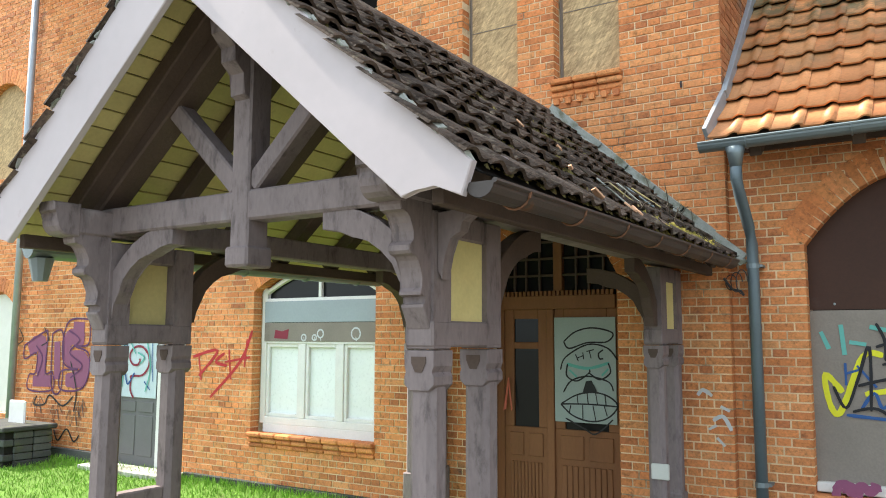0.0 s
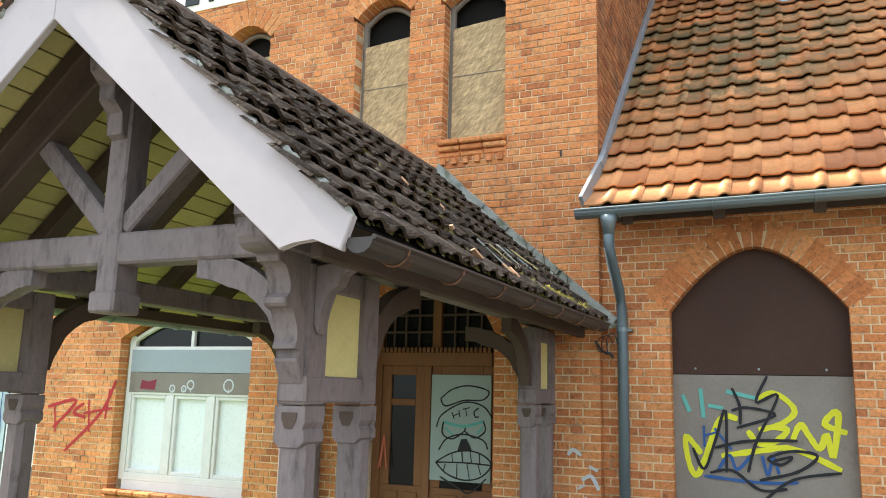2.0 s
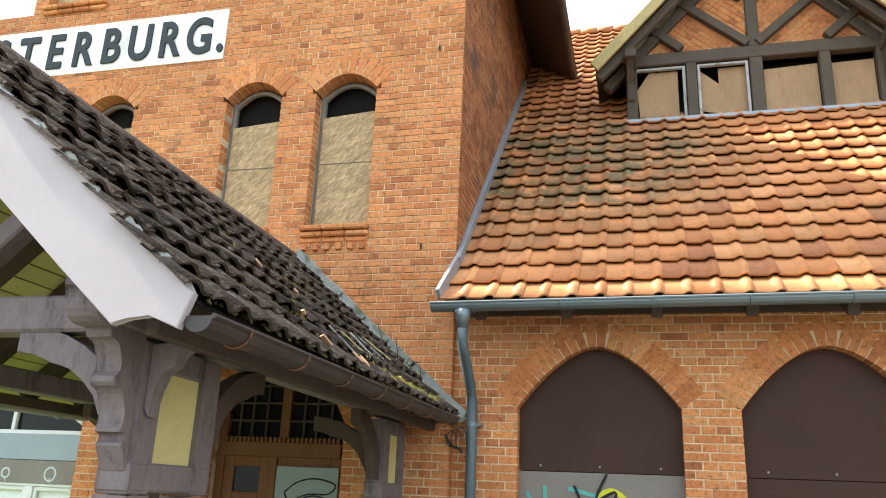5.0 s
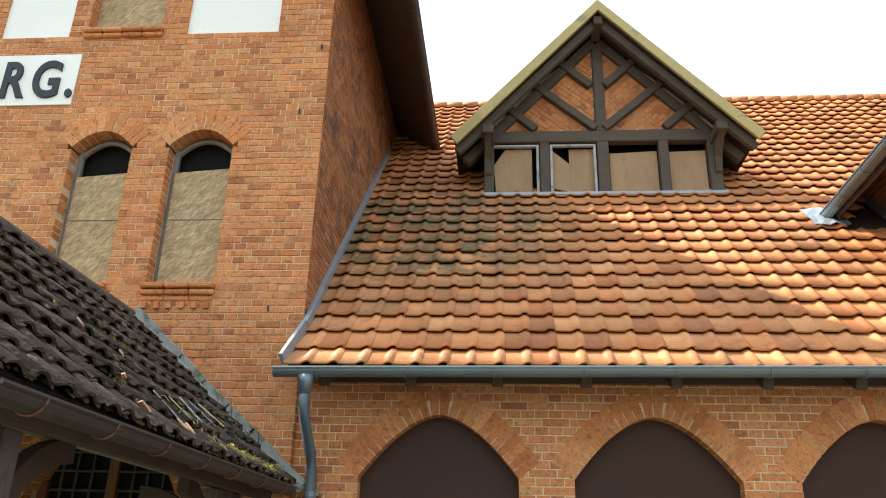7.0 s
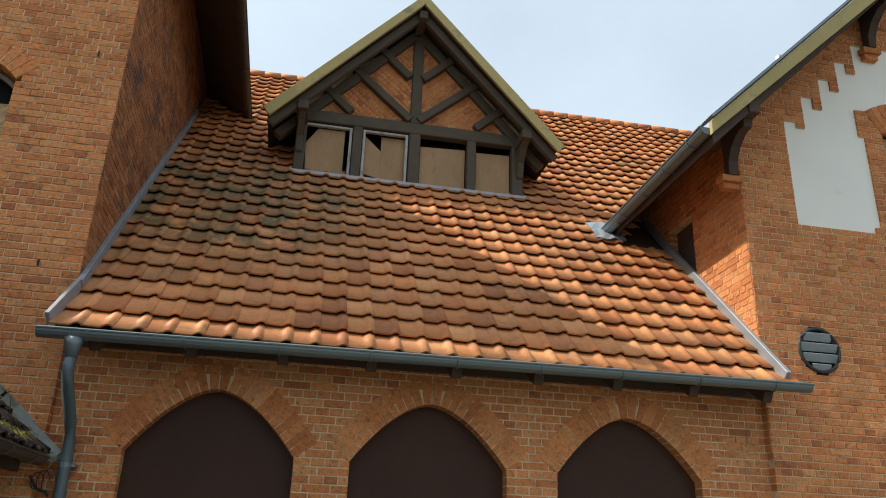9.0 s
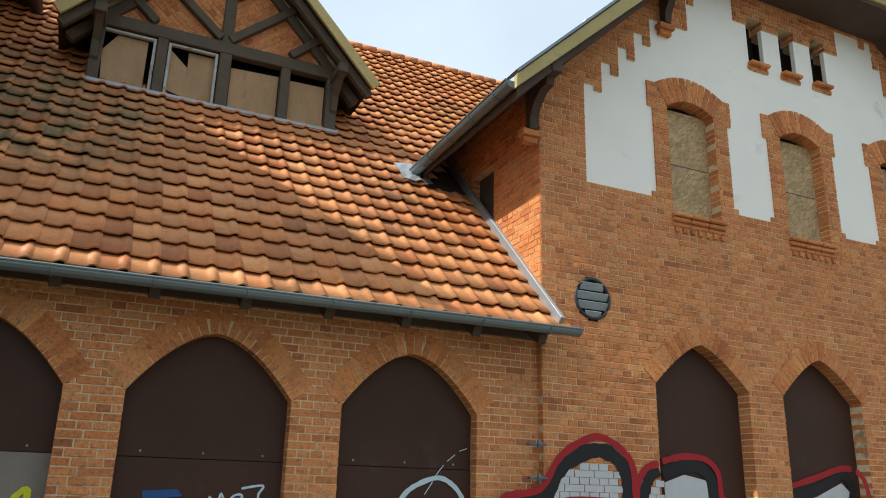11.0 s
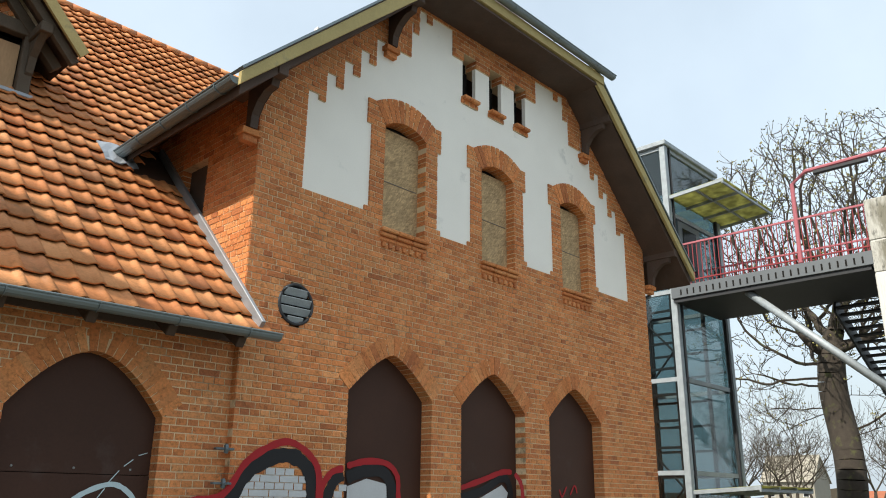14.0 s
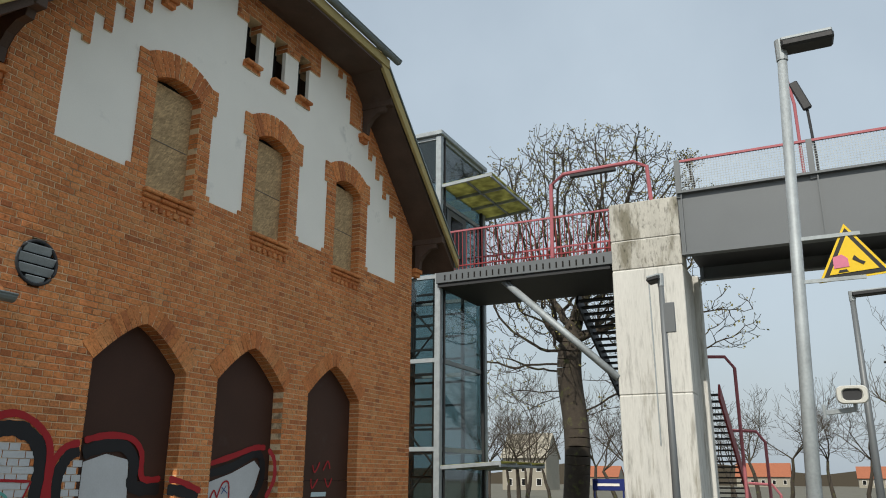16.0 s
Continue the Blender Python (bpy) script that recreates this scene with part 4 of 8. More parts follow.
# ---- dormer ----
DY, DX0, DX1, DC, DZ = 2.86, 1.09, 4.53, 2.81, 7.46
dormer = thing("dormer", "timber-framed dormer with brick infill and boarded windows", "dormer")
DH, DE = 10.42, 8.24      # ridge and eave of the dormer roof
for s in (-1, 1):
    bm = B()
    slope = (DH - DE) / 2.14
    q = [(DC, 2.3, DH), (DC + s * 2.14, 2.3, DE), (DC + s * 2.14, 3.75, DE), (DC, 5.9, DH)]
    a = [bm.verts.new(v) for v in q]
    b = [bm.verts.new((x, y, z - 0.1)) for x, y, z in q]
    bm.faces.new(a)
    bm.faces.new(b)
    for i in range(4):
        bm.faces.new((a[i], b[i], b[(i + 1) % 4], a[(i + 1) % 4]))
    part("roof_slope", bm, M_DARKWOOD, dormer)
    bm = B()
    prism(bm, [(DC, DH + 0.07), (DC + s * 2.2, DE - 0.1), (DC + s * 2.1, DE - 0.22), (DC, DH - 0.12)], "y", 2.25, 2.3, 0.004)
    part("bargeboard", bm, M_NEWWOOD, dormer, "yellow-brown weathered bargeboard")
    bm = B()
    beam(bm, (DC, 2.45, DH - 0.2), (DC + s * 2.1, 2.45, DE - 0.25), 0.1, 0.12)
    part("rafter", bm, M_DORMERWOOD, dormer)
    bm = B()
    beam(bm, (DC, DY - 0.02, DH - 0.28), (DC + s * 2.0, DY - 0.02, DE - 0.22), 0.14, 0.14)
    part("rafter", bm, M_DORMERWOOD, dormer)
    # side wall of the dormer
    bm = B()
    prism(bm, [(DY + 0.05, DZ), (DY + 0.05, 8.25), (3.9, 8.25)], "x", DC + s * 1.6, DC + s * 1.7)
    part("side_wall", bm, M_DARKWOOD, dormer)
    # eave purlin with carved bracket
    bm = B()
    box(bm, DC + s * 1.66 - 0.08, DC + s * 1.66 + 0.08, 2.36, 3.6, 8.26, 8.4, 0.01)
    part("purlin", bm, M_DORMERWOOD, dormer)
    bm = B()
    prism(bm, [(DY - 0.03, 7.75), (DY - 0.1, 7.8), (DY - 0.14, 8.02), (DY - 0.3, 8.18), (DY - 0.42, 8.26), (DY - 0.03, 8.26)], "x", DC + s * 1.66 - 0.05, DC + s * 1.66 + 0.05, 0.006)
    part("bracket", bm, M_DORMERWOOD, dormer)
for x, w in ((DX0 + 0.07, 0.15), (1.98, 0.14), (2.84, 0.17), (3.72, 0.14), (DX1 - 0.09, 0.17)):
    bm = B()
    box(bm, x - w / 2, x + w / 2, DY - 0.06, DY + 0.08, DZ, 8.34, 0.012)
    part("post", bm, M_DORMERWOOD, dormer)
bm = B()
box(bm, DX0 - 0.02, DX1 + 0.02, DY - 0.07, DY + 0.08, 8.33, 8.52, 0.012)
part("beam", bm, M_DORMERWOOD, dormer)
bm = B()
box(bm, DC - 0.06, DC + 0.1, DY - 0.075, DY + 0.05, 8.5, DH - 0.25, 0.012)
part("king_post", bm, M_DORMERWOOD, dormer)
bm = B()
box(bm, DC - 0.07, DC + 0.07, 2.32, DY, DH - 0.32, DH - 0.18, 0.012)
part("ridge_beam", bm, M_DORMERWOOD, dormer)
for s in (-1, 1):
    for x0, z0, x1, z1 in ((0.06, 8.55, 0.95, 9.32), (0.1, 9.3, 0.55, 9.72), (0.95, 8.55, 1.4, 8.95)):
        bm = B()
        beam(bm, (DC + s * x0, DY - 0.05, z0), (DC + s * x1, DY - 0.05, z1), 0.12, 0.13, 0.01, (0, 1, 0))
        part("brace", bm, M_DORMERWOOD, dormer)
# brick infill laid to the slant of the braces
rnd = random.Random(5)
vs, fs = [], []
for s in (-1, 1):
    d = Vector((s * 0.75, 0, 0.66)).normalized()
    e = Vector((-d.z * s, 0, abs(d.x)))
    for i in range(-4, 26):
        for j in range(-30, 30):
            p = Vector((DC, 0, 8.5)) + d * (i * 0.135 + (0.065 if j % 2 else 0)) + e * (j * 0.077)
            c = p + d * 0.06 + e * 0.035
            if not (0.02 < s * (c.x - DC) < 1.9 and 8.5 < c.z < DH - 0.3 - abs(c.x - DC) * 1.02):
                continue
            k = len(vs)
            for yy in (DY - 0.012 + rnd.uniform(-0.003, 0.003), DY + 0.05):
                for a, b in ((0.005, 0.005), (0.13, 0.005), (0.13, 0.072), (0.005, 0.072)):
                    q = p + d * a + e * b
                    vs.append((q.x, yy, q.z))
            fs += [(k, k + 1, k + 2, k + 3)] + [(k + 4 + i2, k + 4 + (i2 + 1) % 4, k + (i2 + 1) % 4, k + i2) for i2 in range(4)]
infill = tagged(part("brick_infill", finish("brick_infill", vs, fs, M_BRICK), M_BRICK, dormer), kind="stuff")
bm = B()
prism(bm, [(DC - 1.9, 8.5), (DC + 1.9, 8.5), (DC, DH - 0.2)], "y", DY, DY + 0.08)
part("infill_bed", bm, M_MORTAR, dormer)
# window lights: dark inside, frames, boards with gaps
bm = B()
box(bm, DX0, DX1, DY + 0.3, DY + 0.34, DZ, 8.4)
part("dark_inside", bm, M_BLACK, dormer)
for x0, x1, framed, poly in ((1.17, 1.9, True, [(0.13, 0.0), (0.86, 0.0), (0.86, 0.93), (0.32, 0.93), (0.08, 0.6)]), (2.06, 2.74, True, None), (2.93, 3.65, False, [(0.02, 0.02), (0.98, 0.02), (0.98, 0.86), (0.02, 0.82)]), (3.79, 4.35, False, [(0.02, 0.02), (0.98, 0.02), (0.98, 0.86), (0.02, 0.84)])):
    w = thing("dormer_window", "boarded dormer window with chipboard behind", "window")
    if framed:
        for a0, a1, b0, b1 in ((x0, x0 + 0.04, DZ + 0.03, 8.31), (x1 - 0.04, x1, DZ + 0.03, 8.31), (x0 + 0.04, x1 - 0.04, 8.275, 8.31), (x0 + 0.04, x1 - 0.04, DZ + 0.03, DZ + 0.06)):
            bm = B()
            box(bm, a0, a1, DY - 0.03, DY + 0.03, b0, b1, 0.005)
            part("frame", bm, M_GREYFRAME, w)
    polys = [poly] if poly else [[(0.0, 0.14), (0.45, 0.05), (0.42, 0.62), (0.05, 0.9)], [(0.44, 0.0), (1.0, 0.0), (1.0, 0.93), (0.42, 0.93)]]
    for q, pp in enumerate(polys):
        bm = B()
        prism(bm, [(x0 + a * (x1 - x0), DZ + 0.05 + b * 0.82) for a, b in pp], "y", DY + 0.05 + 0.02 * q, DY + 0.068 + 0.02 * q)
        part("board", bm, M_PLY, w)
bm = B()
box(bm, DX0 - 0.03, DX1 + 0.03, DY - 0.12, DY - 0.02, DZ - 0.03, DZ + 0.02, 0.004)
part("sill_flashing", bm, M_LEAD, dormer)

# ---- the timber porch ----
PR, PZ, PE, PEZ = -2.42, 4.66, 1.85, 3.01      # ridge, its height, half width, eave height
PK = (PZ - PEZ) / PE
PF, PB = -4.80, -0.11
porch = thing("porch", "old grey-painted timber porch with carved brackets and yellow boarding", "porch")
OLD_PROF = [(u * 0.215 / 8, 0.018 * math.sin(u / 8 * 2 * math.pi) + 0.018) for u in range(9)]
for s, nm in ((1, "porch_roof"), (-1, "porch_roof_far")):
    O = (PR + s * PE, PF - 0.085, PEZ + 0.02) if s > 0 else (PR - PE, PB, PEZ + 0.03)
    tile_roof(nm, O, (0, s, 0), (-s, 0, PK), 24, 10, 0.198, 0.2493, M_OLDTILE, lambda c: c.y < PB, "dark mossy old clay tile roof of the porch",
              (lambda c: c.y > -4.9) if s > 0 else (lambda c: False), rag=0.012, prof=OLD_PROF, seed=7 + s)
for s in (-1, 1):
    # boards along the ridge, one by one
    L = math.hypot(PE, PE * PK)
    n = 17
    first = None
    for k in range(n):
        if first is None:
            bm = B()
            box(bm, 0.004, L / n - 0.005, PF + 0.06, PB, -0.02, 0, 0.004)
            ob = part("board", bm, M_YELLOW, porch)
            first = ob.data
        else:
            ob = new("board", first)
            ob.parent = porch
        d = Vector((-s, 0, PK)).normalized()
        p = Vector((PR + s * PE, 0, PEZ + 0.015)) + d * (k * L / n)
        up = Vector((s * PK, 0, 1)).normalized()
        m = Matrix((d, up.cross(d), up)).transposed().to_4x4()
        m.translation = p
        ob.matrix_basis = m
    # rafters below the boards
    first = None
    for k in range(7):
        y = -4.38 + k * 0.7
        if first is None:
            bm = B()
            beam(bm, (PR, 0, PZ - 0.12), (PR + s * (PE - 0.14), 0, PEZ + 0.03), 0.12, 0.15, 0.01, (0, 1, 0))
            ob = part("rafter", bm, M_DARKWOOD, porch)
            first = ob.data
        else:
            ob = new("rafter", first)
            ob.parent = porch
        ob.location = (0, y, 0)
    # white bargeboard with its turned-out foot
    bm = B()
    X = lambda a: PR + s * a
    prism(bm, [(X(0), PZ + 0.072), (X(0), 4.26), (X(1.22), 3.21), (X(1.53), 2.945), (X(1.6), 2.975), (X(1.7), 2.985), (X(1.83), 2.925), (X(1.88), 3.065)], "y", PF - 0.045, PF, 0.006)
    part("bargeboard", bm, M_BARGE, porch, "white painted bargeboard with flaking edge")
    # crumbling mortar along the verge
    rnd = random.Random(40 + s)
    bm = B()
    for k in range(46):
        a = rnd.uniform(0.02, 1.86)
        r = rnd.uniform(0.008, 0.026)
        box(bm, -r * 1.5, r * 1.5, -0.02, 0.03, -r * 0.6, r * 0.6, 0.004, pose(X(a), PF - 0.03 + rnd.uniform(-0.012, 0.02), PZ + 0.075 - a * PK + rnd.uniform(-0.006, 0.014), rnd.uniform(-20, 20), s * 41.7 + rnd.uniform(-20, 20), rnd.uniform(-30, 30)))
    tagged(part("verge_mortar", bm, M_OLDLEAD, porch), kind="stuff")
    # unseen sheet added between boards and tiles to stop light leaking through
    bm = B()
    slab(bm, [(PR, PF + 0.05, PZ + 0.035), (PR, PB, PZ + 0.035), (PR + s * PE, PB, PEZ + 0.035), (PR + s * PE, PF + 0.05, PEZ + 0.035)][::-s], 0.008)
    part("roof_felt", bm, M_BLACK, porch)
    # plate on the posts, running to the wall, with a scroll end
    px = PR + s * 1.28
    bm = B()
    box(bm, px - 0.08, px + 0.08, -4.6, PB, 3.01, 3.18, 0.012)
    part("plate", bm, M_GREYWOOD, porch)
    bm = B()
    prism(bm, [(-4.56, 3.2), (-4.56, 2.99)] + [(-4.64 - 0.085 * math.sin(t), 3.075 - 0.085 * math.cos(t)) for t in (0, 0.4, 0.8, 1.2, 1.6, 2.0)] + [(-4.72, 3.13), (-4.75, 3.14), (-4.75, 3.2)], "x", px - 0.085, px + 0.085, 0.01)
    part("scroll_end", bm, M_GREYWOOD, porch)
    # bracket that leans out under the plate end
    bm = B()
    line = [(-4.32, 2.40), (-4.345, 2.40), (-4.40, 2.50), (-4.40, 2.515), (-4.375, 2.52), (-4.375, 2.555), (-4.42, 2.56), (-4.42, 2.575)]
    line += [(-4.40 - 0.07 * (1 - math.cos(t)), 2.58 + 0.17 * math.sin(t)) for t in (0.1, 0.4, 0.7, 1.0, 1.3, 1.57)]
    line += [(-4.50, 2.75), (-4.515, 2.765), (-4.515, 2.79), (-4.50, 2.80)]
    line += [(-4.475 - 0.075 * (1 - math.cos(t)), 2.80 + 0.15 * math.sin(t)) for t in (0.1, 0.4, 0.7, 1.0, 1.3, 1.57)]
    line += [(-4.58, 2.95), (-4.59, 2.975), (-4.59, 3.02), (-4.32, 3.02)]
    prism(bm, line, "x", px - 0.065, px + 0.065, 0.006)
    part("bracket", bm, M_GREYWOOD, porch, "grey carved timber bracket")
    # pairs of posts, front and at the wall
    for y0 in (-4.33, -3.81, -0.74, -0.28):
        pc = px
        post = part("post", prism(B(), [(pc - 0.08, y0), (pc + 0.08, y0), (pc + 0.08, y0 + 0.16), (pc - 0.08, y0 + 0.16)], "z", 2.30, 2.98, 0.006), M_GREYWOOD, porch)
        c = 0.035
        bm = B()
        x0, x1, y1 = pc - 0.075, pc + 0.075, y0 + 0.155
        yy = y0 + 0.005
        prism(bm, [(x0 + c, yy), (x1 - c, yy), (x1, yy + c), (x1, y1 - c), (x1 - c, y1), (x0 + c, y1), (x0, y1 - c), (x0, yy + c)], "z", 0.98, 2.13)
        part("shaft", bm, M_GREYWOOD, post)
        bm = B()
        prism(bm, [(x0 - 0.012, 2.13), (x0 - 0.012, 2.17), (x0 + 0.004, 2.19), (x0 - 0.012, 2.22), (x0 - 0.012, 2.295), (x1 + 0.012, 2.295), (x1 + 0.012, 2.22), (x1 - 0.004, 2.19), (x1 + 0.012, 2.17), (x1 + 0.012, 2.13), (x1 - 0.02, 2.1), (x0 + 0.02, 2.1)], "y", yy - 0.012, y1 + 0.012, 0.004)
        part("capital", bm, M_GREYWOOD, post)
        bm = B()
        prism(bm, [(pc - 0.042, 2.265), (pc - 0.042, 2.235), (pc - 0.02, 2.19), (pc + 0.02, 2.19), (pc + 0.042, 2.235), (pc + 0.042, 2.265)], "y", yy - 0.0165, yy - 0.011)
        part("carved_shield", bm, M_DARKWOOD, post)
        bm = B()
        box(bm, pc - 0.088, pc + 0.088, y0 - 0.01, y0 + 0.17, GROUND, 0.98, 0.012)
        part("foot", bm, M_GREYWOOD, post)
    for ya, yb in ((-4.33, -3.65), (-0.74, -0.12)):
        bm = B()
        box(bm, px - 0.083, px + 0.083, ya - 0.01, yb, 2.31, 2.44, 0.01)
        part("saddle", bm, M_GREYWOOD, porch)
        bm = B()
        box(bm, px + s * 0.03 - 0.02, px + s * 0.03 + 0.02, ya + 0.16, yb - 0.16, 2.44, 2.99)
        part("panel", bm, M_YELLOW, porch, "yellow-green painted board")
        bm = B()
        box(bm, px - 0.07, px + 0.07, ya + 0.16, yb - 0.16, 2.86, 2.99, 0.01)
        part("panel_rail", bm, M_GREYWOOD, porch)
    bm = B()
    box(bm, px - 0.05, px + 0.05, -4.17, -3.81, 1.22, 1.32, 0.01)
    part("low_rail", bm, M_GREYWOOD, porch)

    def curved(name, axis, a, b, c0, c1, mat):
        """A bowed brace with a lobed underside from the post at a up to the beam at b."""
        pts_o, pts_i = [], []
        for q in range(9):
            t = q / 8
            u = a[0] + (b[0] - a[0]) * (1 - math.cos(t * math.pi / 2))
            z = a[1] + (b[1] - a[1]) * math.sin(t * math.pi / 2)
            d = 0.085 + (0.022 if q in (2, 6) else 0)
            sg = 1 if b[0] > a[0] else -1
            pts_i.append((u + sg * d * math.sin(math.pi / 2 * (1 - t)) * 1.0, z - d * math.sin(math.pi / 2 * t)))
            pts_o.append((u - sg * 0.05 * (1 - t), z + 0.05 * t))
        bm = B()
        prism(bm, pts_o + pts_i[::-1], axis, c0, c1, 0.006)
        part(name, bm, mat, porch)

    curved("brace", "y", (px - s * 0.0, 2.48), (px - s * 0.66, 3.02), -4.31, -4.2, M_GREYWOOD)
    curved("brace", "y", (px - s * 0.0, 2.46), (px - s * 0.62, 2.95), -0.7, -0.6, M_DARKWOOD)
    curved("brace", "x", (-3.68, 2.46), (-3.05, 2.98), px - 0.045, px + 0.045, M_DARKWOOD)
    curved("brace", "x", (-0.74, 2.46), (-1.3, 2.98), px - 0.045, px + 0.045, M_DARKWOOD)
    # front truss: principal rafter and strut
    bm = B()
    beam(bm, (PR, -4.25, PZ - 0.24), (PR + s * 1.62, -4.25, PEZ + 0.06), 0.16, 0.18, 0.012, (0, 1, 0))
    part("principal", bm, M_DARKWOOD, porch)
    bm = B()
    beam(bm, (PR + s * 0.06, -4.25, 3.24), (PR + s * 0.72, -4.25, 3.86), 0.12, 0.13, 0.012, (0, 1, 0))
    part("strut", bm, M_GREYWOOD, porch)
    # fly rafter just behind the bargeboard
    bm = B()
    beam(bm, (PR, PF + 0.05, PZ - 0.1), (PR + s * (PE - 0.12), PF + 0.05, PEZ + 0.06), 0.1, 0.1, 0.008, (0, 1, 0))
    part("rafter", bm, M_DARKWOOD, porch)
    # soffit rail under the eave, carrying the rafter feet
    bm = B()
    box(bm, PR + s * 1.62 - 0.03, PR + s * 1.62 + 0.03, PF + 0.1, PB, 2.93, 3.02, 0.006)
    part("eave_rail", bm, M_DARKWOOD, porch)
    bm = B()
    prism(bm, [(PR + s * 1.36, 2.97), (PR + s * 1.36, 2.68), (PR + s * 1.385, 2.64), (PR + s * 1.40, 2.76), (PR + s * 1.43, 2.84), (PR + s * 1.49, 2.87), (PR + s * 1.5, 2.92), (PR + s * 1.56, 2.95), (PR + s * 1.56, 2.99)], "y", -4.3, -4.22, 0.006)
    part("side_bracket", bm, M_GREYWOOD, porch)
for y, m in ((-4.25, M_GREYWOOD),):
    bm = B()
    box(bm, PR - 1.74, PR + 1.74, y - 0.08, y + 0.08, 3.03, 3.21, 0.014)
    part("tie_beam", bm, m, porch)
    bm = B()
    box(bm, PR - 0.075, PR + 0.075, y - 0.085, y + 0.085, 2.86, 4.40, 0.012)
    box(bm, PR - 0.095, PR + 0.095, y - 0.105, y + 0.105, 2.76, 2.88, 0.014)
    part("king_post", bm, m, porch)
bm = B()
prism(bm, [(-4.33, 3.75), (-4.38, 3.77), (-4.38, 3.9), (-4.46, 3.95), (-4.45, 4.04), (-4.54, 4.1), (-4.54, 4.2), (-4.66, 4.26), (-4.66, 4.4), (-4.33, 4.4)], "x", PR - 0.06, PR + 0.06, 0.008)
part("king_bracket", bm, M_GREYWOOD, porch, "grey carved timber bracket")
bm = B()
box(bm, PR - 0.07, PR + 0.07, -4.74, PB, 4.36, 4.5, 0.01)
part("ridge_beam", bm, M_DARKWOOD, porch)
bm = B()
tube(bm, [(PR, PF - 0.03, PZ + 0.03), (PR, PB, PZ + 0.03)], 0.075, 10)
part("ridge_cap", bm, M_OLDTILE, porch)

pg = gutter("porch_gutter", "dark brown half-round gutter along the porch eave", (-0.52, PF - 0.02, 2.98), (-0.52, -0.5, 3.02), 0.068, M_RUSTPIPE, 7)
gutter("porch_gutter", "grey half-round gutter on the far porch eave", (PR - PE - 0.05, -0.5, 2.99), (PR - PE - 0.05, PF + 0.3, 2.96), 0.068, M_ZINC, 5)
bm = B()
tube(bm, [(PR - PE - 0.05, -4.4, 2.9), (PR - PE - 0.05, -4.4, 2.74)], 0.085, 10, 0.05)
tagged(part("gutter_funnel", bm, M_ZINC), "grey zinc funnel under the far porch gutter", "funnel")
rnd = random.Random(20)
flash = tagged(new("porch_flashing"), "grey weathered flashing where porch meets wall", "flashing", kind="structure")
for k in range(7):
    a, b = PR + 0.05 + (PE + 0.02) * k / 7, PR + 0.05 + (PE + 0.02) * (k + 1.08) / 7
    za, zb = PZ + 0.09 - (a - PR) * PK + rnd.uniform(-0.015, 0.02), PZ + 0.09 - (b - PR) * PK + rnd.uniform(-0.015, 0.02)
    bm = B()
    beam(bm, (a, PB - 0.045 + rnd.uniform(-0.012, 0.012), za), (b, PB - 0.045 + rnd.uniform(-0.012, 0.012), zb), 0.15, 0.014, 0.003, (0, -0.35, 1))
    part("apron_sheet", bm, M_OLDLEAD, flash)
    bm = B()
    beam(bm, (a, PB + 0.0, za + 0.06), (b, PB + 0.0, zb + 0.06), 0.03, 0.07, 0.006)
    part("upstand", bm, M_OLDLEAD, flash)

# moss on the old tiles, thicker towards the wall
rnd = random.Random(21)
vs, fs = [], []
for k in range(7000):
    u = rnd.random() ** 0.7
    y = PF + (PB - PF) * u
    a = rnd.random()
    j = rnd.randint(0, 9)
    sl = (j + rnd.uniform(-0.06, 0.1)) / 10.0 * PE if rnd.random() < 0.7 else rnd.random() * PE
    if rnd.random() > 0.35 + 0.65 * u:
        continue
    x = PR + PE - sl
    z = PEZ + 0.075 + sl * PK
    r = rnd.uniform(0.005, 0.024) * (0.6 + 0.6 * u)
    k0 = len(vs)
    for q in range(6):
        t = q * math.pi / 3
        rr = r * rnd.uniform(0.7, 1.3)
        vs.append((x + rr * math.cos(t), y + rr * 1.4 * math.sin(t), z - rr * PK * math.cos(t) - 0.012))
    vs.append((x + 0.4 * r * 0.6, y, z + r * 0.55))
    fs += [(k0 + q, k0 + (q + 1) % 6, k0 + 6) for q in range(6)]
tagged(part("moss", finish("moss", vs, fs, M_MOSS), M_MOSS), "clumps of olive moss on the porch tiles", "moss", kind="stuff")
# broken tiles, twigs and wires at the rotten corner
def on_slope(sl, y, up, rx, ry, rz):
    return pose(PR + PE - sl, y, PEZ + up + sl * PK, rx, 41.7 + ry, rz)


def shard(a, b, mat, where):
    bm = B()
    prism(bm, [(-a, -b * rnd.uniform(0.5, 1)), (a * rnd.uniform(0.2, 0.8), -b), (a, b * rnd.uniform(-0.3, 0.6)), (a * 0.3, b), (-a * rnd.uniform(0.6, 1), b * rnd.uniform(0.3, 1))], "z", 0, rnd.uniform(0.01, 0.016), 0.002)
    ob = tagged(part("broken_tile", bm, mat), "loose broken piece of roof tile", "broken tile", group="broken tiles on the porch roof")
    ob.matrix_basis = where


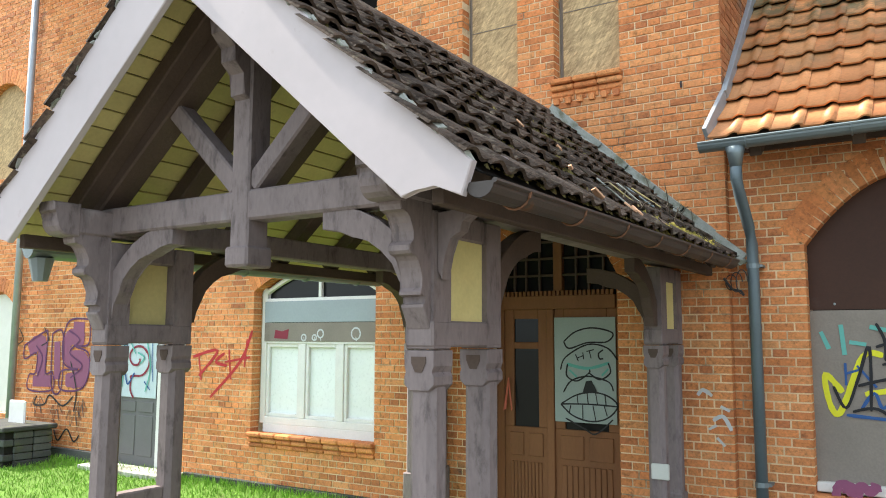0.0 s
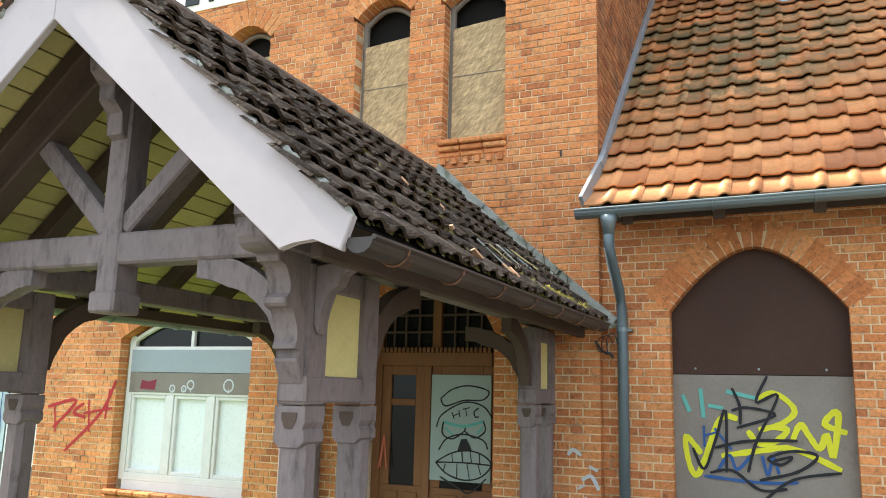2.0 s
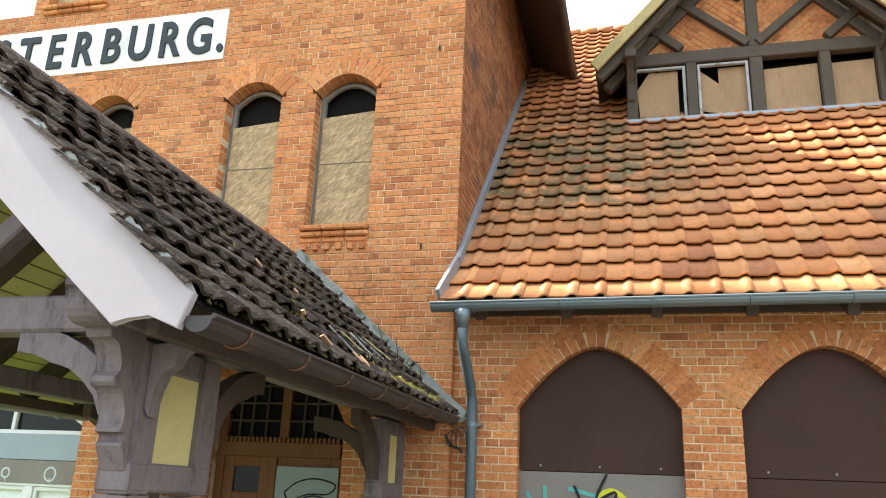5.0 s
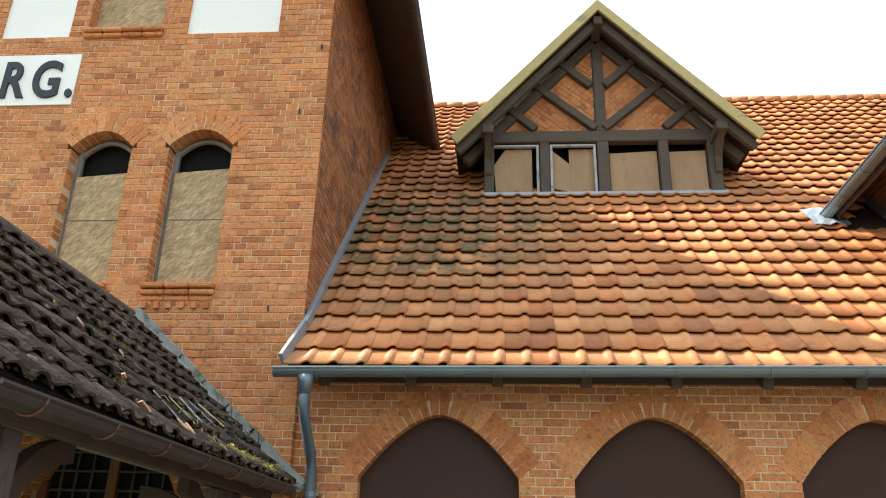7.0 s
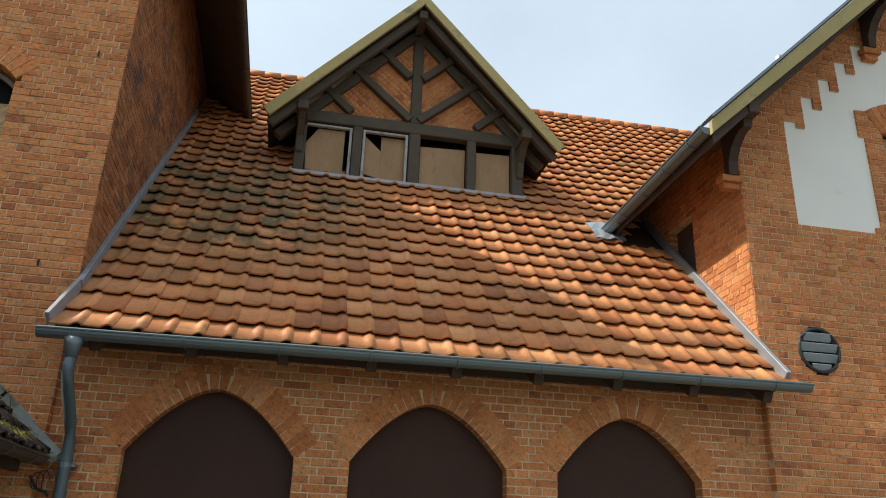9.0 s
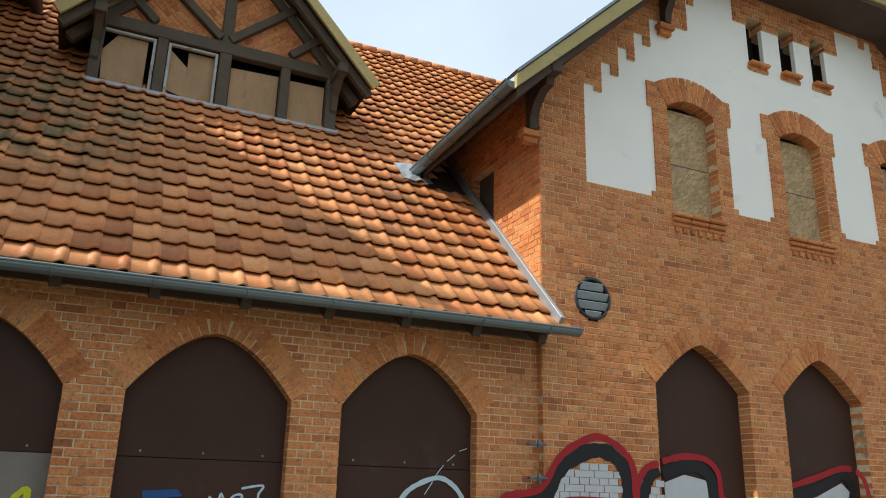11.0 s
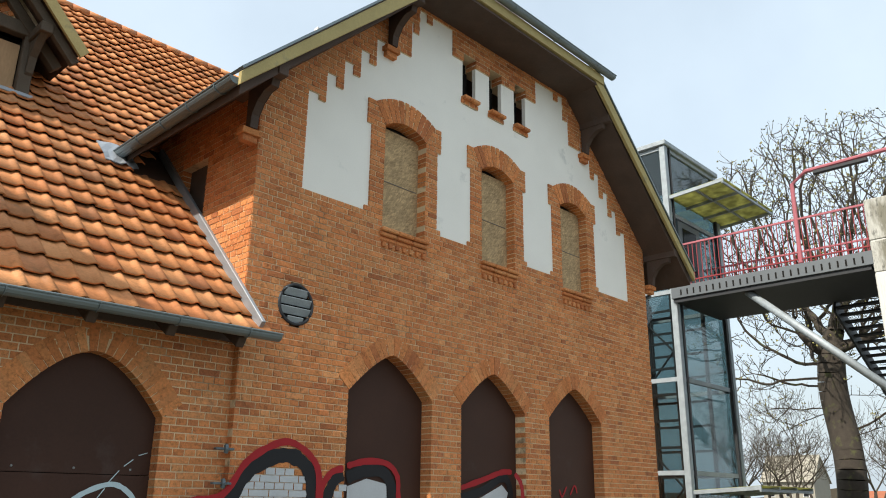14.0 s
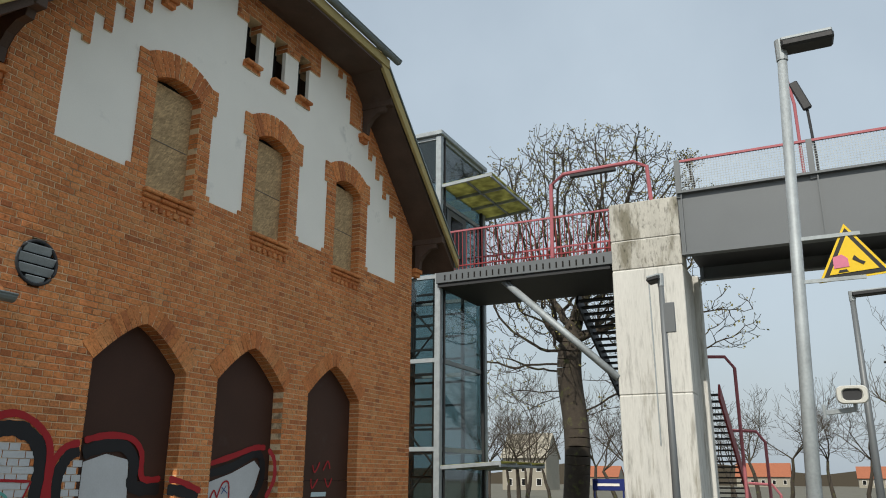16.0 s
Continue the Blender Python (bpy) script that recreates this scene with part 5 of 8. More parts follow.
for k in range(34):
    shard(rnd.uniform(0.04, 0.09), rnd.uniform(0.03, 0.06), M_OLDTILE, on_slope(0.04 + 0.55 * rnd.random() ** 1.5, rnd.uniform(-2.9, -0.3), 0.085, rnd.uniform(-5, 5), rnd.uniform(-6, 4), 0))
M_CLAYCHIP = material("fresh_clay_break", (0.62, 0.36, 0.22), 0.85, vary=0.2, fine=60, bump=0.2, pieces=0.15)
for sl, y, a, b, rz in ((0.05, -3.3, 0.05, 0.03, 60), (0.72, -2.95, 0.035, 0.022, 20), (0.06, -2.72, 0.05, 0.014, 8), (0.055, -2.67, 0.05, 0.014, 3), (0.05, -2.62, 0.05, 0.014, -4), (0.6, -2.6, 0.028, 0.015, 40), (0.3, -3.1, 0.02, 0.015, 100)):
    shard(a, b, M_CLAYCHIP, on_slope(sl, y, 0.115, 0, rnd.uniform(-8, 8), rz))
for k in range(5):
    bm = B()
    box(bm, -0.14, 0.14, -0.014, 0.014, 0, 0.01, 0.002)
    ob = tagged(part("broken_lath", bm, (M_OLDLEAD, M_NEWWOOD, M_OLDLEAD, M_ZINC, M_NEWWOOD)[k]), "broken roof lath lying loose at the porch eave", "lath", group="loose laths on the porch roof")
    ob.matrix_basis = on_slope(0.18 + 0.05 * k, -2.7 + 0.32 * k, 0.12, rnd.uniform(-6, 6), rnd.uniform(-10, 4), rnd.uniform(-35, 60))
for k in range(30):
    sl = rnd.uniform(0, 0.5)
    p = Vector((PR + PE - sl, rnd.uniform(-3.0, -0.3), PEZ + 0.12 + sl * PK))
    d = Vector((rnd.uniform(-0.1, 0.14), rnd.uniform(-0.3, 0.3), 0))
    d.z = -d.x * PK + (rnd.uniform(0.1, 0.3) if k % 5 == 0 else rnd.uniform(-0.02, 0.05))
    bm = B()
    tube(bm, [p, p + d * 0.5 + Vector((0, 0, 0.02)), p + d], 0.005, 5, 0.0025)
    tagged(part("twig", bm, M_TWIG), "dry twig lying on the porch roof", "twig", group="twigs on the porch roof")
# thick yellow-green moss along the rotten end of the eave
M_EAVEMOSS = material("yellow_moss", (0.27, 0.22, 0.05), 1.0, pieces=0.35, vary=0.3, scale=10, fine=90, bump=0.8)
vs, fs = [], []
for k in range(420):
    y = -0.15 - 2.1 * rnd.random() ** 1.2
    sl = abs(rnd.gauss(0, 0.07))
    r = rnd.uniform(0.012, 0.034)
    c = Vector((PR + PE - sl, y, PEZ + 0.085 + sl * PK))
    k0 = len(vs)
    for q in range(6):
        t = q * math.pi / 3
        rr = r * rnd.uniform(0.7, 1.3)
        vs.append(c + Vector((rr * math.cos(t), rr * 1.3 * math.sin(t), -rr * PK * math.cos(t) - 0.008)))
    vs.append(c + Vector((0.3 * r, 0, r * 0.7)))
    fs += [(k0 + q, k0 + (q + 1) % 6, k0 + 6) for q in range(6)]
tagged(part("eave_moss", finish("eave_moss", vs, fs, M_EAVEMOSS), M_EAVEMOSS), "yellow-green moss cushion along the porch eave", "moss", kind="stuff")
bm = B()
for k in range(3):
    tube(bm, [(-0.6 + 0.05 * k + 0.05 * math.cos(t), -0.14 - 0.02 * k, 2.86 + (0.07 + 0.02 * k) * math.sin(t)) for t in [2 * math.pi * q / 14 for q in range(12)]], 0.005, 5)
tube(bm, [(-0.66, -0.16, 2.9), (-0.6, -0.14, 2.8), (-0.52, -0.13, 2.78), (-0.5, -0.12, 2.74)], 0.012, 6)
tagged(part("loose_cable", bm, M_DARKSTEEL), "coil of loose cable hanging at the porch corner", "cable")
bm = B()
box(bm, -1.14 - 0.03, -1.02, -0.79, -0.755, 1.17, 1.3, 0.006)
tagged(part("junction_box", bm, M_PLASTIC), "small pale plastic box on a porch post", "junction box")


# ---- boards, doors and windows of the tall block ----
def board(name, label, pts, y, t, mat, parent=None, bev=0.003):
    bm = B()
    prism(bm, pts, "y", y, y + t, bev)
    ob = part(name, bm, mat, parent)
    if parent is None:
        tagged(ob, label, name.replace("_", " "))
    elif label:
        tagged(ob, label)
    return ob


def frame_bar(bm_parent, name, x0, x1, z0, z1, y0, y1, mat):
    bm = B()
    box(bm, x0, x1, y0, y1, z0, z1, 0.006)
    return part(name, bm, mat, bm_parent)


for k, (a, b) in enumerate(T_WINDOWS):
    w = tagged(new("window_%d" % (k + 1)), "arched window boarded with chipboard, dark gap above", "window", kind="structure")
    top = (6.5, 6.42, 6.46)[k]
    board("chipboard", "", [(a + 0.05, 5.05), (b - 0.02, 5.05), (b - 0.02, top), (a + 0.05, top - 0.05)], TY + 0.13, 0.018, M_OSB, w)
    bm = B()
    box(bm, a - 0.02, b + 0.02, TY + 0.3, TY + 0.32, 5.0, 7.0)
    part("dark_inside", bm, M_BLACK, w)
    for x0, x1 in ((a, a + 0.055), (b - 0.05, b)):
        frame_bar(w, "frame", x0, x1, 5.05, 6.72, TY + 0.16, TY + 0.22, M_GREYBOARD)
    bm = B()
    pts = arch_points(a + 0.01, b - 0.01, 6.66, 0.2, 2.0)
    tube(bm, [(x, TY + 0.19, z - 0.03) for x, z in pts], 0.03, 6)
    part("arched_head", bm, M_GREYBOARD, w)
    frame_bar(w, "joint_batten", a + 0.06, b - 0.03, 5.83, 5.838, TY + 0.125, TY + 0.131, M_GREYBOARD)
for k, (a, b) in enumerate(T_UPPER):
    w = tagged(new("window_%d" % (k + 4)), "upper window boarded with grey chipboard", "window", kind="structure")
    board("chipboard", "", [(a, 8.28), (b, 8.28), (b, 10.1), (a, 10.1)], TY + 0.13, 0.02, M_OSB, w)

# station name board
sign = thing("name_board", "white station name board with raised dark grey letters", "sign")
board("panel", "", [(-7.62, 7.235), (-3.59, 7.235), (-3.59, 7.93), (-7.62, 7.93)], TY - 0.022, 0.02, M_WHITE, sign)
for k, ch in enumerate("OSTERBURG."):
    cu = bpy.data.curves.new("letter", "FONT")
    cu.body, cu.size, cu.extrude, cu.offset = ch, 0.68, 0.012, 0.016
    cu.align_x = "CENTER"
    tmp = bpy.data.objects.new("letter_source", cu)
    scene.collection.objects.link(tmp)
    bpy.context.view_layer.update()
    me = bpy.data.meshes.new_from_object(tmp.evaluated_get(bpy.context.evaluated_depsgraph_get()))
    bpy.data.objects.remove(tmp)
    me.materials.clear()
    me.materials.append(M_LETTER)
    ob = new("letter", me)
    ob.parent = sign
    ob.matrix_basis = pose(-7.24 + k * 0.413 - (0.12 if ch == "." else 0), TY - 0.034, 7.345, 90, 0, 0) @ Matrix.Diagonal((0.72, 1, 1, 1))

# small iron anchors and holes
for x, z in ((-0.9, 7.09), (-0.72, 7.95), (-1.0, 4.78)):
    bm = B()
    tube(bm, [(x, TY - 0.015, z - 0.03), (x, TY - 0.03, z + 0.01), (x, TY - 0.015, z + 0.03)], 0.01, 6)
    tagged(part("iron_hook", bm, M_DARKSTEEL), "small rusty iron hook in the brickwork", "hook")

# entrance
door = tagged(new("door_1"), "brown panelled double entrance door with glazed fanlight", "door", kind="structure")
DYF = 0.13
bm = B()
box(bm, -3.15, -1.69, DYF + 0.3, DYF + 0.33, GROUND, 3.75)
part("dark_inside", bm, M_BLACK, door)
for x0, x1 in ((-3.15, -3.06), (-1.78, -1.69)):
    frame_bar(door, "jamb", x0, x1, GROUND, 3.1, DYF - 0.02, DYF + 0.1, M_DOORWOOD)
frame_bar(door, "transom", -3.06, -1.78, 2.66, 2.80, DYF - 0.05, DYF + 0.1, M_DOORWOOD)
bm = B()
for q in range(26):
    box(bm, -3.05 + q * 0.049, -3.02 + q * 0.049, DYF - 0.06, DYF - 0.03, 2.80, 2.85)
part("dentil_strip", bm, M_DOORWOOD, door)
frame_bar(door, "meeting_stile", -2.55, -2.47, GROUND, 2.66, DYF - 0.03, DYF + 0.06, M_DOORWOOD)
frame_bar(door, "mullion", -2.47, -2.37, 2.85, 3.7, DYF - 0.02, DYF + 0.06, M_DOORWOOD)
for x in (-2.94, -2.8, -2.64, -2.22, -2.08, -1.92):
    frame_bar(door, "glazing_bar", x - 0.012, x + 0.012, 2.85, 3.62, DYF, DYF + 0.04, M_DARKWOOD)
for z in (3.02, 3.2, 3.38):
    frame_bar(door, "glazing_bar", -3.06, -1.78, z - 0.012, z + 0.012, DYF - 0.002, DYF + 0.038, M_DARKWOOD)
board("fanlight_pane", "", [(-3.06, 2.85), (-1.78, 2.85), (-1.78, 3.5), (-2.42, 3.7), (-3.06, 3.5)], DYF + 0.05, 0.006, M_PANE, door, 0)
for nm, x0, x1 in (("leaf", -3.06, -2.55), ("leaf", -2.47, -1.78)):
    leaf = board(nm, "", [(x0, GROUND + 0.02), (x1, GROUND + 0.02), (x1, 1.42), (x0, 1.42)], DYF, 0.05, M_DOORWOOD, door)
    for a, b in ((x0, x0 + 0.11), (x1 - 0.11, x1)):
        frame_bar(leaf, "stile", a, b, 1.42, 2.66, DYF, DYF + 0.05, M_DOORWOOD)
    frame_bar(leaf, "top_rail", x0 + 0.11, x1 - 0.11, 2.56, 2.66, DYF, DYF + 0.05, M_DOORWOOD)
    frame_bar(leaf, "lock_rail", x0 + 0.11, x1 - 0.11, 2.24, 2.31, DYF, DYF + 0.05, M_DOORWOOD)
    board("pane", "", [(x0 + 0.1, 1.42), (x1 - 0.1, 1.42), (x1 - 0.1, 2.6), (x0 + 0.1, 2.6)], DYF + 0.025, 0.006, M_PANE, leaf, 0)
    for a, b, c, d in ((x0 + 0.06, (x0 + x1) / 2 - 0.03, 1.12, 1.36), ((x0 + x1) / 2 + 0.03, x1 - 0.06, 1.12, 1.36)):
        frame_bar(leaf, "raised_panel", a, b, c, d, DYF - 0.014, DYF + 0.01, M_DOORWOOD)
    n = 9
    for q in range(n):
        a = x0 + 0.07 + q * (x1 - x0 - 0.14) / n
        frame_bar(leaf, "reeded_strip", a + 0.004, a + (x1 - x0 - 0.14) / n - 0.004, GROUND + 0.15, 1.06, DYF - 0.014, DYF + 0.01, M_DOORWOOD)
dp = tagged(new("door_panel"), "grey-green sheet on the door with a sprayed face", "panel")
board("sheet", "", [(-2.46, 1.5), (-1.79, 1.5), (-1.79, 2.57), (-2.46, 2.57)], DYF - 0.03, 0.012, material("grey_green_sheet", (0.3, 0.36, 0.34), 0.5, vary=0.1, scale=3, bump=0.03), dp)
rib = thing("warning_tape", "torn red and white tape tied to the door", "tape")
bm = B()
for s in (-1, 1):
    prism(bm, [(-3.0, 1.93), (-2.985, 1.93), (-2.985 + s * 0.04, 1.6), (-3.01 + s * 0.05, 1.58)], "y", DYF - 0.05 - 0.004 * s, DYF - 0.047 - 0.004 * s)
part("strip", bm, material("faded_tape", (0.5, 0.13, 0.08), 0.6, bump=0), rib)

# ground-floor window
win = tagged(new("window_7"), "white three-light window with covered upper lights", "window", kind="structure")
WY = 0.06
bm = B()
box(bm, -6.68, -4.66, WY + 0.2, WY + 0.22, 1.1, 3.3)
part("dark_inside", bm, M_BLACK, win)
for x0, x1, z0, z1 in ((-6.66, -6.57, 1.24, 3.0), (-4.75, -4.67, 1.24, 3.0), (-6.6, -4.7, 1.1, 1.24), (-6.57, -4.75, 1.24, 1.33), (-6.57, -4.75, 2.27, 2.33), (-6.57, -4.75, 2.78, 2.86), (-5.98, -5.88, 1.33, 2.27), (-5.35, -5.25, 1.33, 2.27)):
    frame_bar(win, "window_frame", x0, x1, z0, z1, WY - 0.03, WY + 0.06, M_WHITEFRAME)
for x0, x1 in ((-6.57, -5.98), (-5.88, -5.35), (-5.25, -4.75)):
    board("pane", "", [(x0 + 0.04, 1.37), (x1 - 0.04, 1.37), (x1 - 0.04, 2.24), (x0 + 0.04, 2.24)], WY + 0.03, 0.006, M_BACKPANE, win, 0)
    for a, b, c, d in ((x0, x0 + 0.045, 1.33, 2.27), (x1 - 0.045, x1, 1.33, 2.27), (x0 + 0.045, x1 - 0.045, 1.33, 1.375), (x0 + 0.045, x1 - 0.045, 2.225, 2.27)):
        frame_bar(win, "casement", a, b, c, d, WY - 0.015, WY + 0.05, M_WHITEFRAME)
board("cover_board", "", [(-6.6, 2.3), (-4.72, 2.3), (-4.72, 2.54), (-6.6, 2.54)], WY - 0.04, 0.012, M_GREYBOARD, win)
board("cover_board", "", [(-6.6, 2.545), (-4.72, 2.545), (-4.72, 2.82), (-6.6, 2.82)], WY - 0.043, 0.012, M_BLUEBOARD, win)
board("pane", "", [(-6.6, 2.86)] + [(x, z) for x, z in arch_points(-6.6, -4.72, 2.95, 0.3, 2.0)] + [(-4.72, 2.86)], WY + 0.03, 0.006, M_PANE, win, 0)
bm = B()
tube(bm, [(x, WY + 0.0, z - 0.035) for x, z in arch_points(-6.66, -4.68, 2.93, 0.32, 2.0)], 0.035, 6)
part("arched_head", bm, M_WHITEFRAME, win)
frame_bar(win, "glazing_bar", -5.69, -5.64, 2.86, 3.2, WY - 0.02, WY + 0.03, M_WHITEFRAME)

# side doors with pale panel
sd = tagged(new("door_2"), "grey panelled side door with a pale sheet above", "door", kind="structure")
bm = B()
box(bm, -9.62, -8.0, 0.2, 0.22, GROUND, 3.1)
part("dark_inside", bm, M_BLACK, sd)
for x0, x1 in ((-9.6, -8.68),):
    leaf = board("leaf", "", [(x0, GROUND + 0.05), (x1, GROUND + 0.05), (x1, 2.72), (x0, 2.72)], 0.0, 0.05, M_GREYDOOR, sd)
    for a, b in ((x0 + 0.1, x0 + 0.42), (x0 + 0.5, x0 + 0.82)):
        for c, d in ((0.62, 1.2), (1.25, 1.4)):
            frame_bar(leaf, "raised_panel", a, b, c, d, -0.015, 0.01, M_GREYDOOR)
board("pale_sheet", "pale blue-white sheet", [(-9.58, 1.46), (-8.72, 1.46), (-8.72, 2.5), (-9.58, 2.5)], -0.02, 0.012, paint("sheet", (0.48, 0.56, 0.6)), sd)
frame_bar(sd, "frame", -8.68, -8.58, GROUND, 2.9, -0.03, 0.06, M_WHITEFRAME)
frame_bar(sd, "leaf", -8.58, -8.05, GROUND, 1.3, 0.0, 0.05, M_GREYDOOR)
frame_bar(sd, "frame", -8.12, -8.02, 1.3, 2.7, -0.03, 0.05, M_WHITEFRAME)
bm = B()
box(bm, -9.8, -7.9, -0.5, TY, GROUND, GROUND + 0.08, 0.01)
tagged(part("doorstep", bm, M_LICHEN), "worn concrete doorstep", "step", kind="structure")

lp = thing("tall_downpipe", "pale grey downpipe on the tall block wall", "downpipe")
bm = B()
tube(bm, [(-12.22, -0.2, 10.0), (-12.22, -0.2, GROUND)], 0.06, 10)
part("pipe", bm, M_LEAD, lp, smooth=True)
planter = thing("planter", "dark stone planter box with grass beside the wall", "planter")
M_DARKSTONE = material("dark_stone", (0.075, 0.078, 0.075), 0.9, vary=0.3, scale=4, fine=40, bump=0.6, pieces=0.35, stain=(0.1, 0.11, 0.06), stain_at=0.55, stain_scale=3)
bm = B()
box(bm, -11.97, -10.73, -1.07, -0.38, GROUND, 0.94)
part("core", bm, M_BLACK, planter)
for r in range(5):
    z0, z1 = GROUND + r * 0.106, GROUND + r * 0.106 + 0.096
    for k in range(4):
        x0 = -12.0 + k * 0.325 + (0.0 if r % 2 else -0.16)
        bm = B()
        box(bm, max(x0, -12.0) + 0.005, min(x0 + 0.325, -10.7) - 0.005, -1.1, -0.95, z0, z1, 0.01)
        part("stone_block", bm, M_DARKSTONE, planter)
    for k in range(2):
        bm = B()
        box(bm, -10.85, -10.7, -0.94 + k * 0.3, -0.655 + k * 0.3, z0, z1, 0.01)
        part("stone_block", bm, M_DARKSTONE, planter)
bm = B()
box(bm, -12.05, -10.65, -1.15, -0.3, 0.95, 1.02, 0.015)
part("rim", bm, M_DARKSTONE, planter)
bm = B()
box(bm, -11.5, -11.05, -0.62, -0.58, 1.0, 1.36, 0.02)
tagged(part("white_board", bm, M_WHITEFRAME), "small white board leaning on the planter", "board")
wl = tagged(new("window_8"), "window of the left wing with grey boards", "window", kind="structure")
for z0, z1, m in ((1.0, 2.9, M_WHITEFRAME), (5.2, 6.95, M_OSB)):
    bm = B()
    box(bm, -14.2, -12.6, 0.14, 0.16, z0, z1 + 0.2)
    part("cover", bm, m, wl)

# ---- arcade panels ----
for k, (a, b) in enumerate(A_ARCH):
    w = tagged(new("window_%d" % (9 + k)), "arched opening closed with brown sheet panels", "window", kind="structure")
    pts = arch_points(a - 0.03, b + 0.03, 3.16, 0.61, 1.75)
    board("upper_panel", "", [(a - 0.03, 2.612)] + pts + [(b + 0.03, 2.612)], 0.14, 0.02, M_BROWNPANEL, w, 0)
    board("lower_panel", "", [(a - 0.03, 1.1), (b + 0.03, 1.1), (b + 0.03, 2.605), (a - 0.03, 2.605)], 0.128, 0.02, M_GREYBOARD if k == 0 else M_BROWNPANEL, w, 0)
    frame_bar(w, "sill_board", a, b, 1.06, 1.14, 0.05, 0.15, M_WHITEFRAME)
    for q in range(3):
        bm = B()
        x = a + 0.2 + q * (b - a - 0.4) / 2
        bmesh.ops.create_uvsphere(bm, u_segments=6, v_segments=4, radius=0.012, matrix=Matrix.Translation((x, 0.14, 2.66)))
        part("screw_head", bm, M_GALV, w)
# ---- gabled block panels ----
for k, (a, b) in enumerate(G_ARCH):
    w = tagged(new("window_%d" % (12 + k)), "pointed opening closed with brown sheet panels", "window", kind="structure")
    pts = arch_points(a - 0.03, b + 0.03, 3.68, 0.56, 1.4)
    board("upper_panel", "", [(a - 0.03, 2.36)] + pts + [(b + 0.03, 2.36)], TY + 0.19, 0.02, M_BROWNPANEL, w, 0)
    board("lower_panel", "", [(a - 0.03, 0.9), (b + 0.03, 0.9), (b + 0.03, 2.352), (a - 0.03, 2.352)], TY + 0.182, 0.02, M_BROWNPANEL, w, 0)
for k, c in enumerate(G_WIN):
    w = tagged(new("window_%d" % (15 + k)), "gable window boarded with chipboard", "window", kind="structure")
    bm = B()
    box(bm, c - 0.43, c + 0.43, TY + 0.16, TY + 0.178, 5.95, 7.55)
    part("chipboard", bm, M_OSB, w)
    bm = B()
    box(bm, c - 0.42, c + 0.42, TY + 0.22, TY + 0.24, 5.9, 7.7)
    part("dark_inside", bm, M_BLACK, w)
    frame_bar(w, "joint_batten", c - 0.38, c + 0.38, 6.72, 6.735, TY + 0.15, TY + 0.165, M_GREYBOARD)
for c in G_SLOT:
    bm = B()
    box(bm, c - 0.2, c + 0.2, TY + 0.25, TY + 0.27, 8.5, 9.5)
    tagged(part("slot_backing", bm, M_BLACK), "black sheet for the unlit hollow behind a gable slot", "slot", kind="structure")
# black sheets added behind all openings, the unlit inside put into their colour
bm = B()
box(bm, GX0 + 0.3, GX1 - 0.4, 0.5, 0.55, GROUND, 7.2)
tagged(part("inner_wall_gabled", bm, M_BLACK), "black sheet added for the unlit inside", "wall", kind="structure")
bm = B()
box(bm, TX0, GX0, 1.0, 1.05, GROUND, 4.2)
tagged(part("inner_wall_arcade", bm, M_BLACK), "black sheet added for the unlit inside", "wall", kind="structure")
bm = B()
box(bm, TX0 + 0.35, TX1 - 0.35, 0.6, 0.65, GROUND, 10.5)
tagged(part("inner_wall_tall", bm, M_BLACK), "black sheet added for the unlit inside", "wall", kind="structure")
bm = B()
box(bm, GX0 + 0.12, GX0 + 0.15, 0.9, 1.8, 5.55, 6.7)
tagged(part("flank_shutter", bm, M_DARKWOOD), "dark wooden shutter in the flank wall", "shutter")

vent = thing("round_vent", "round wall vent with grey louvres and a dark rim", "vent")
VX, VZ = 6.99, 4.62
bm = B()
tube(bm, [(VX + 0.24 * math.cos(t), TY - 0.01, VZ + 0.24 * math.sin(t)) for t in [2 * math.pi * q / 28 for q in range(29)]], 0.019, 8)
part("rim", bm, M_DARKSTEEL, vent)
bm = B()
tube(bm, [(VX, TY + 0.03, VZ), (VX, TY + 0.06, VZ)], 0.245, 28)
part("backing", bm, M_BLACK, vent)
for k in range(4):
    z = VZ + 0.15 - k * 0.115
    hw = math.sqrt(max(0.0, 0.225 ** 2 - (z - VZ) ** 2))
    bm = B()
    beam(bm, (VX - hw, TY + 0.0, z), (VX + hw, TY + 0.0, z), 0.02, 0.095, 0.003, (0, -0.5, 1))
    part("louvre", bm, M_GALV, vent)
bm = B()
box(bm, VX - 0.36, VX + 0.36, TY + 0.07, TY + 0.12, VZ - 0.34, VZ + 0.34)
tagged(part("vent_backing", bm, M_BRICK, gable_wall))
for z in (2.55, 2.9):
    bm = B()
    box(bm, 6.08, 6.3, -0.16, -0.1, z - 0.012, z + 0.012, 0.004)
    tube(bm, [(6.2, -0.15, z - 0.04), (6.2, -0.17, z), (6.2, -0.15, z + 0.04)], 0.025, 6)
    tagged(part("old_pipe_clamp", bm, M_PIPE), "old rusty pipe clamp fixed to the wall", "clamp")

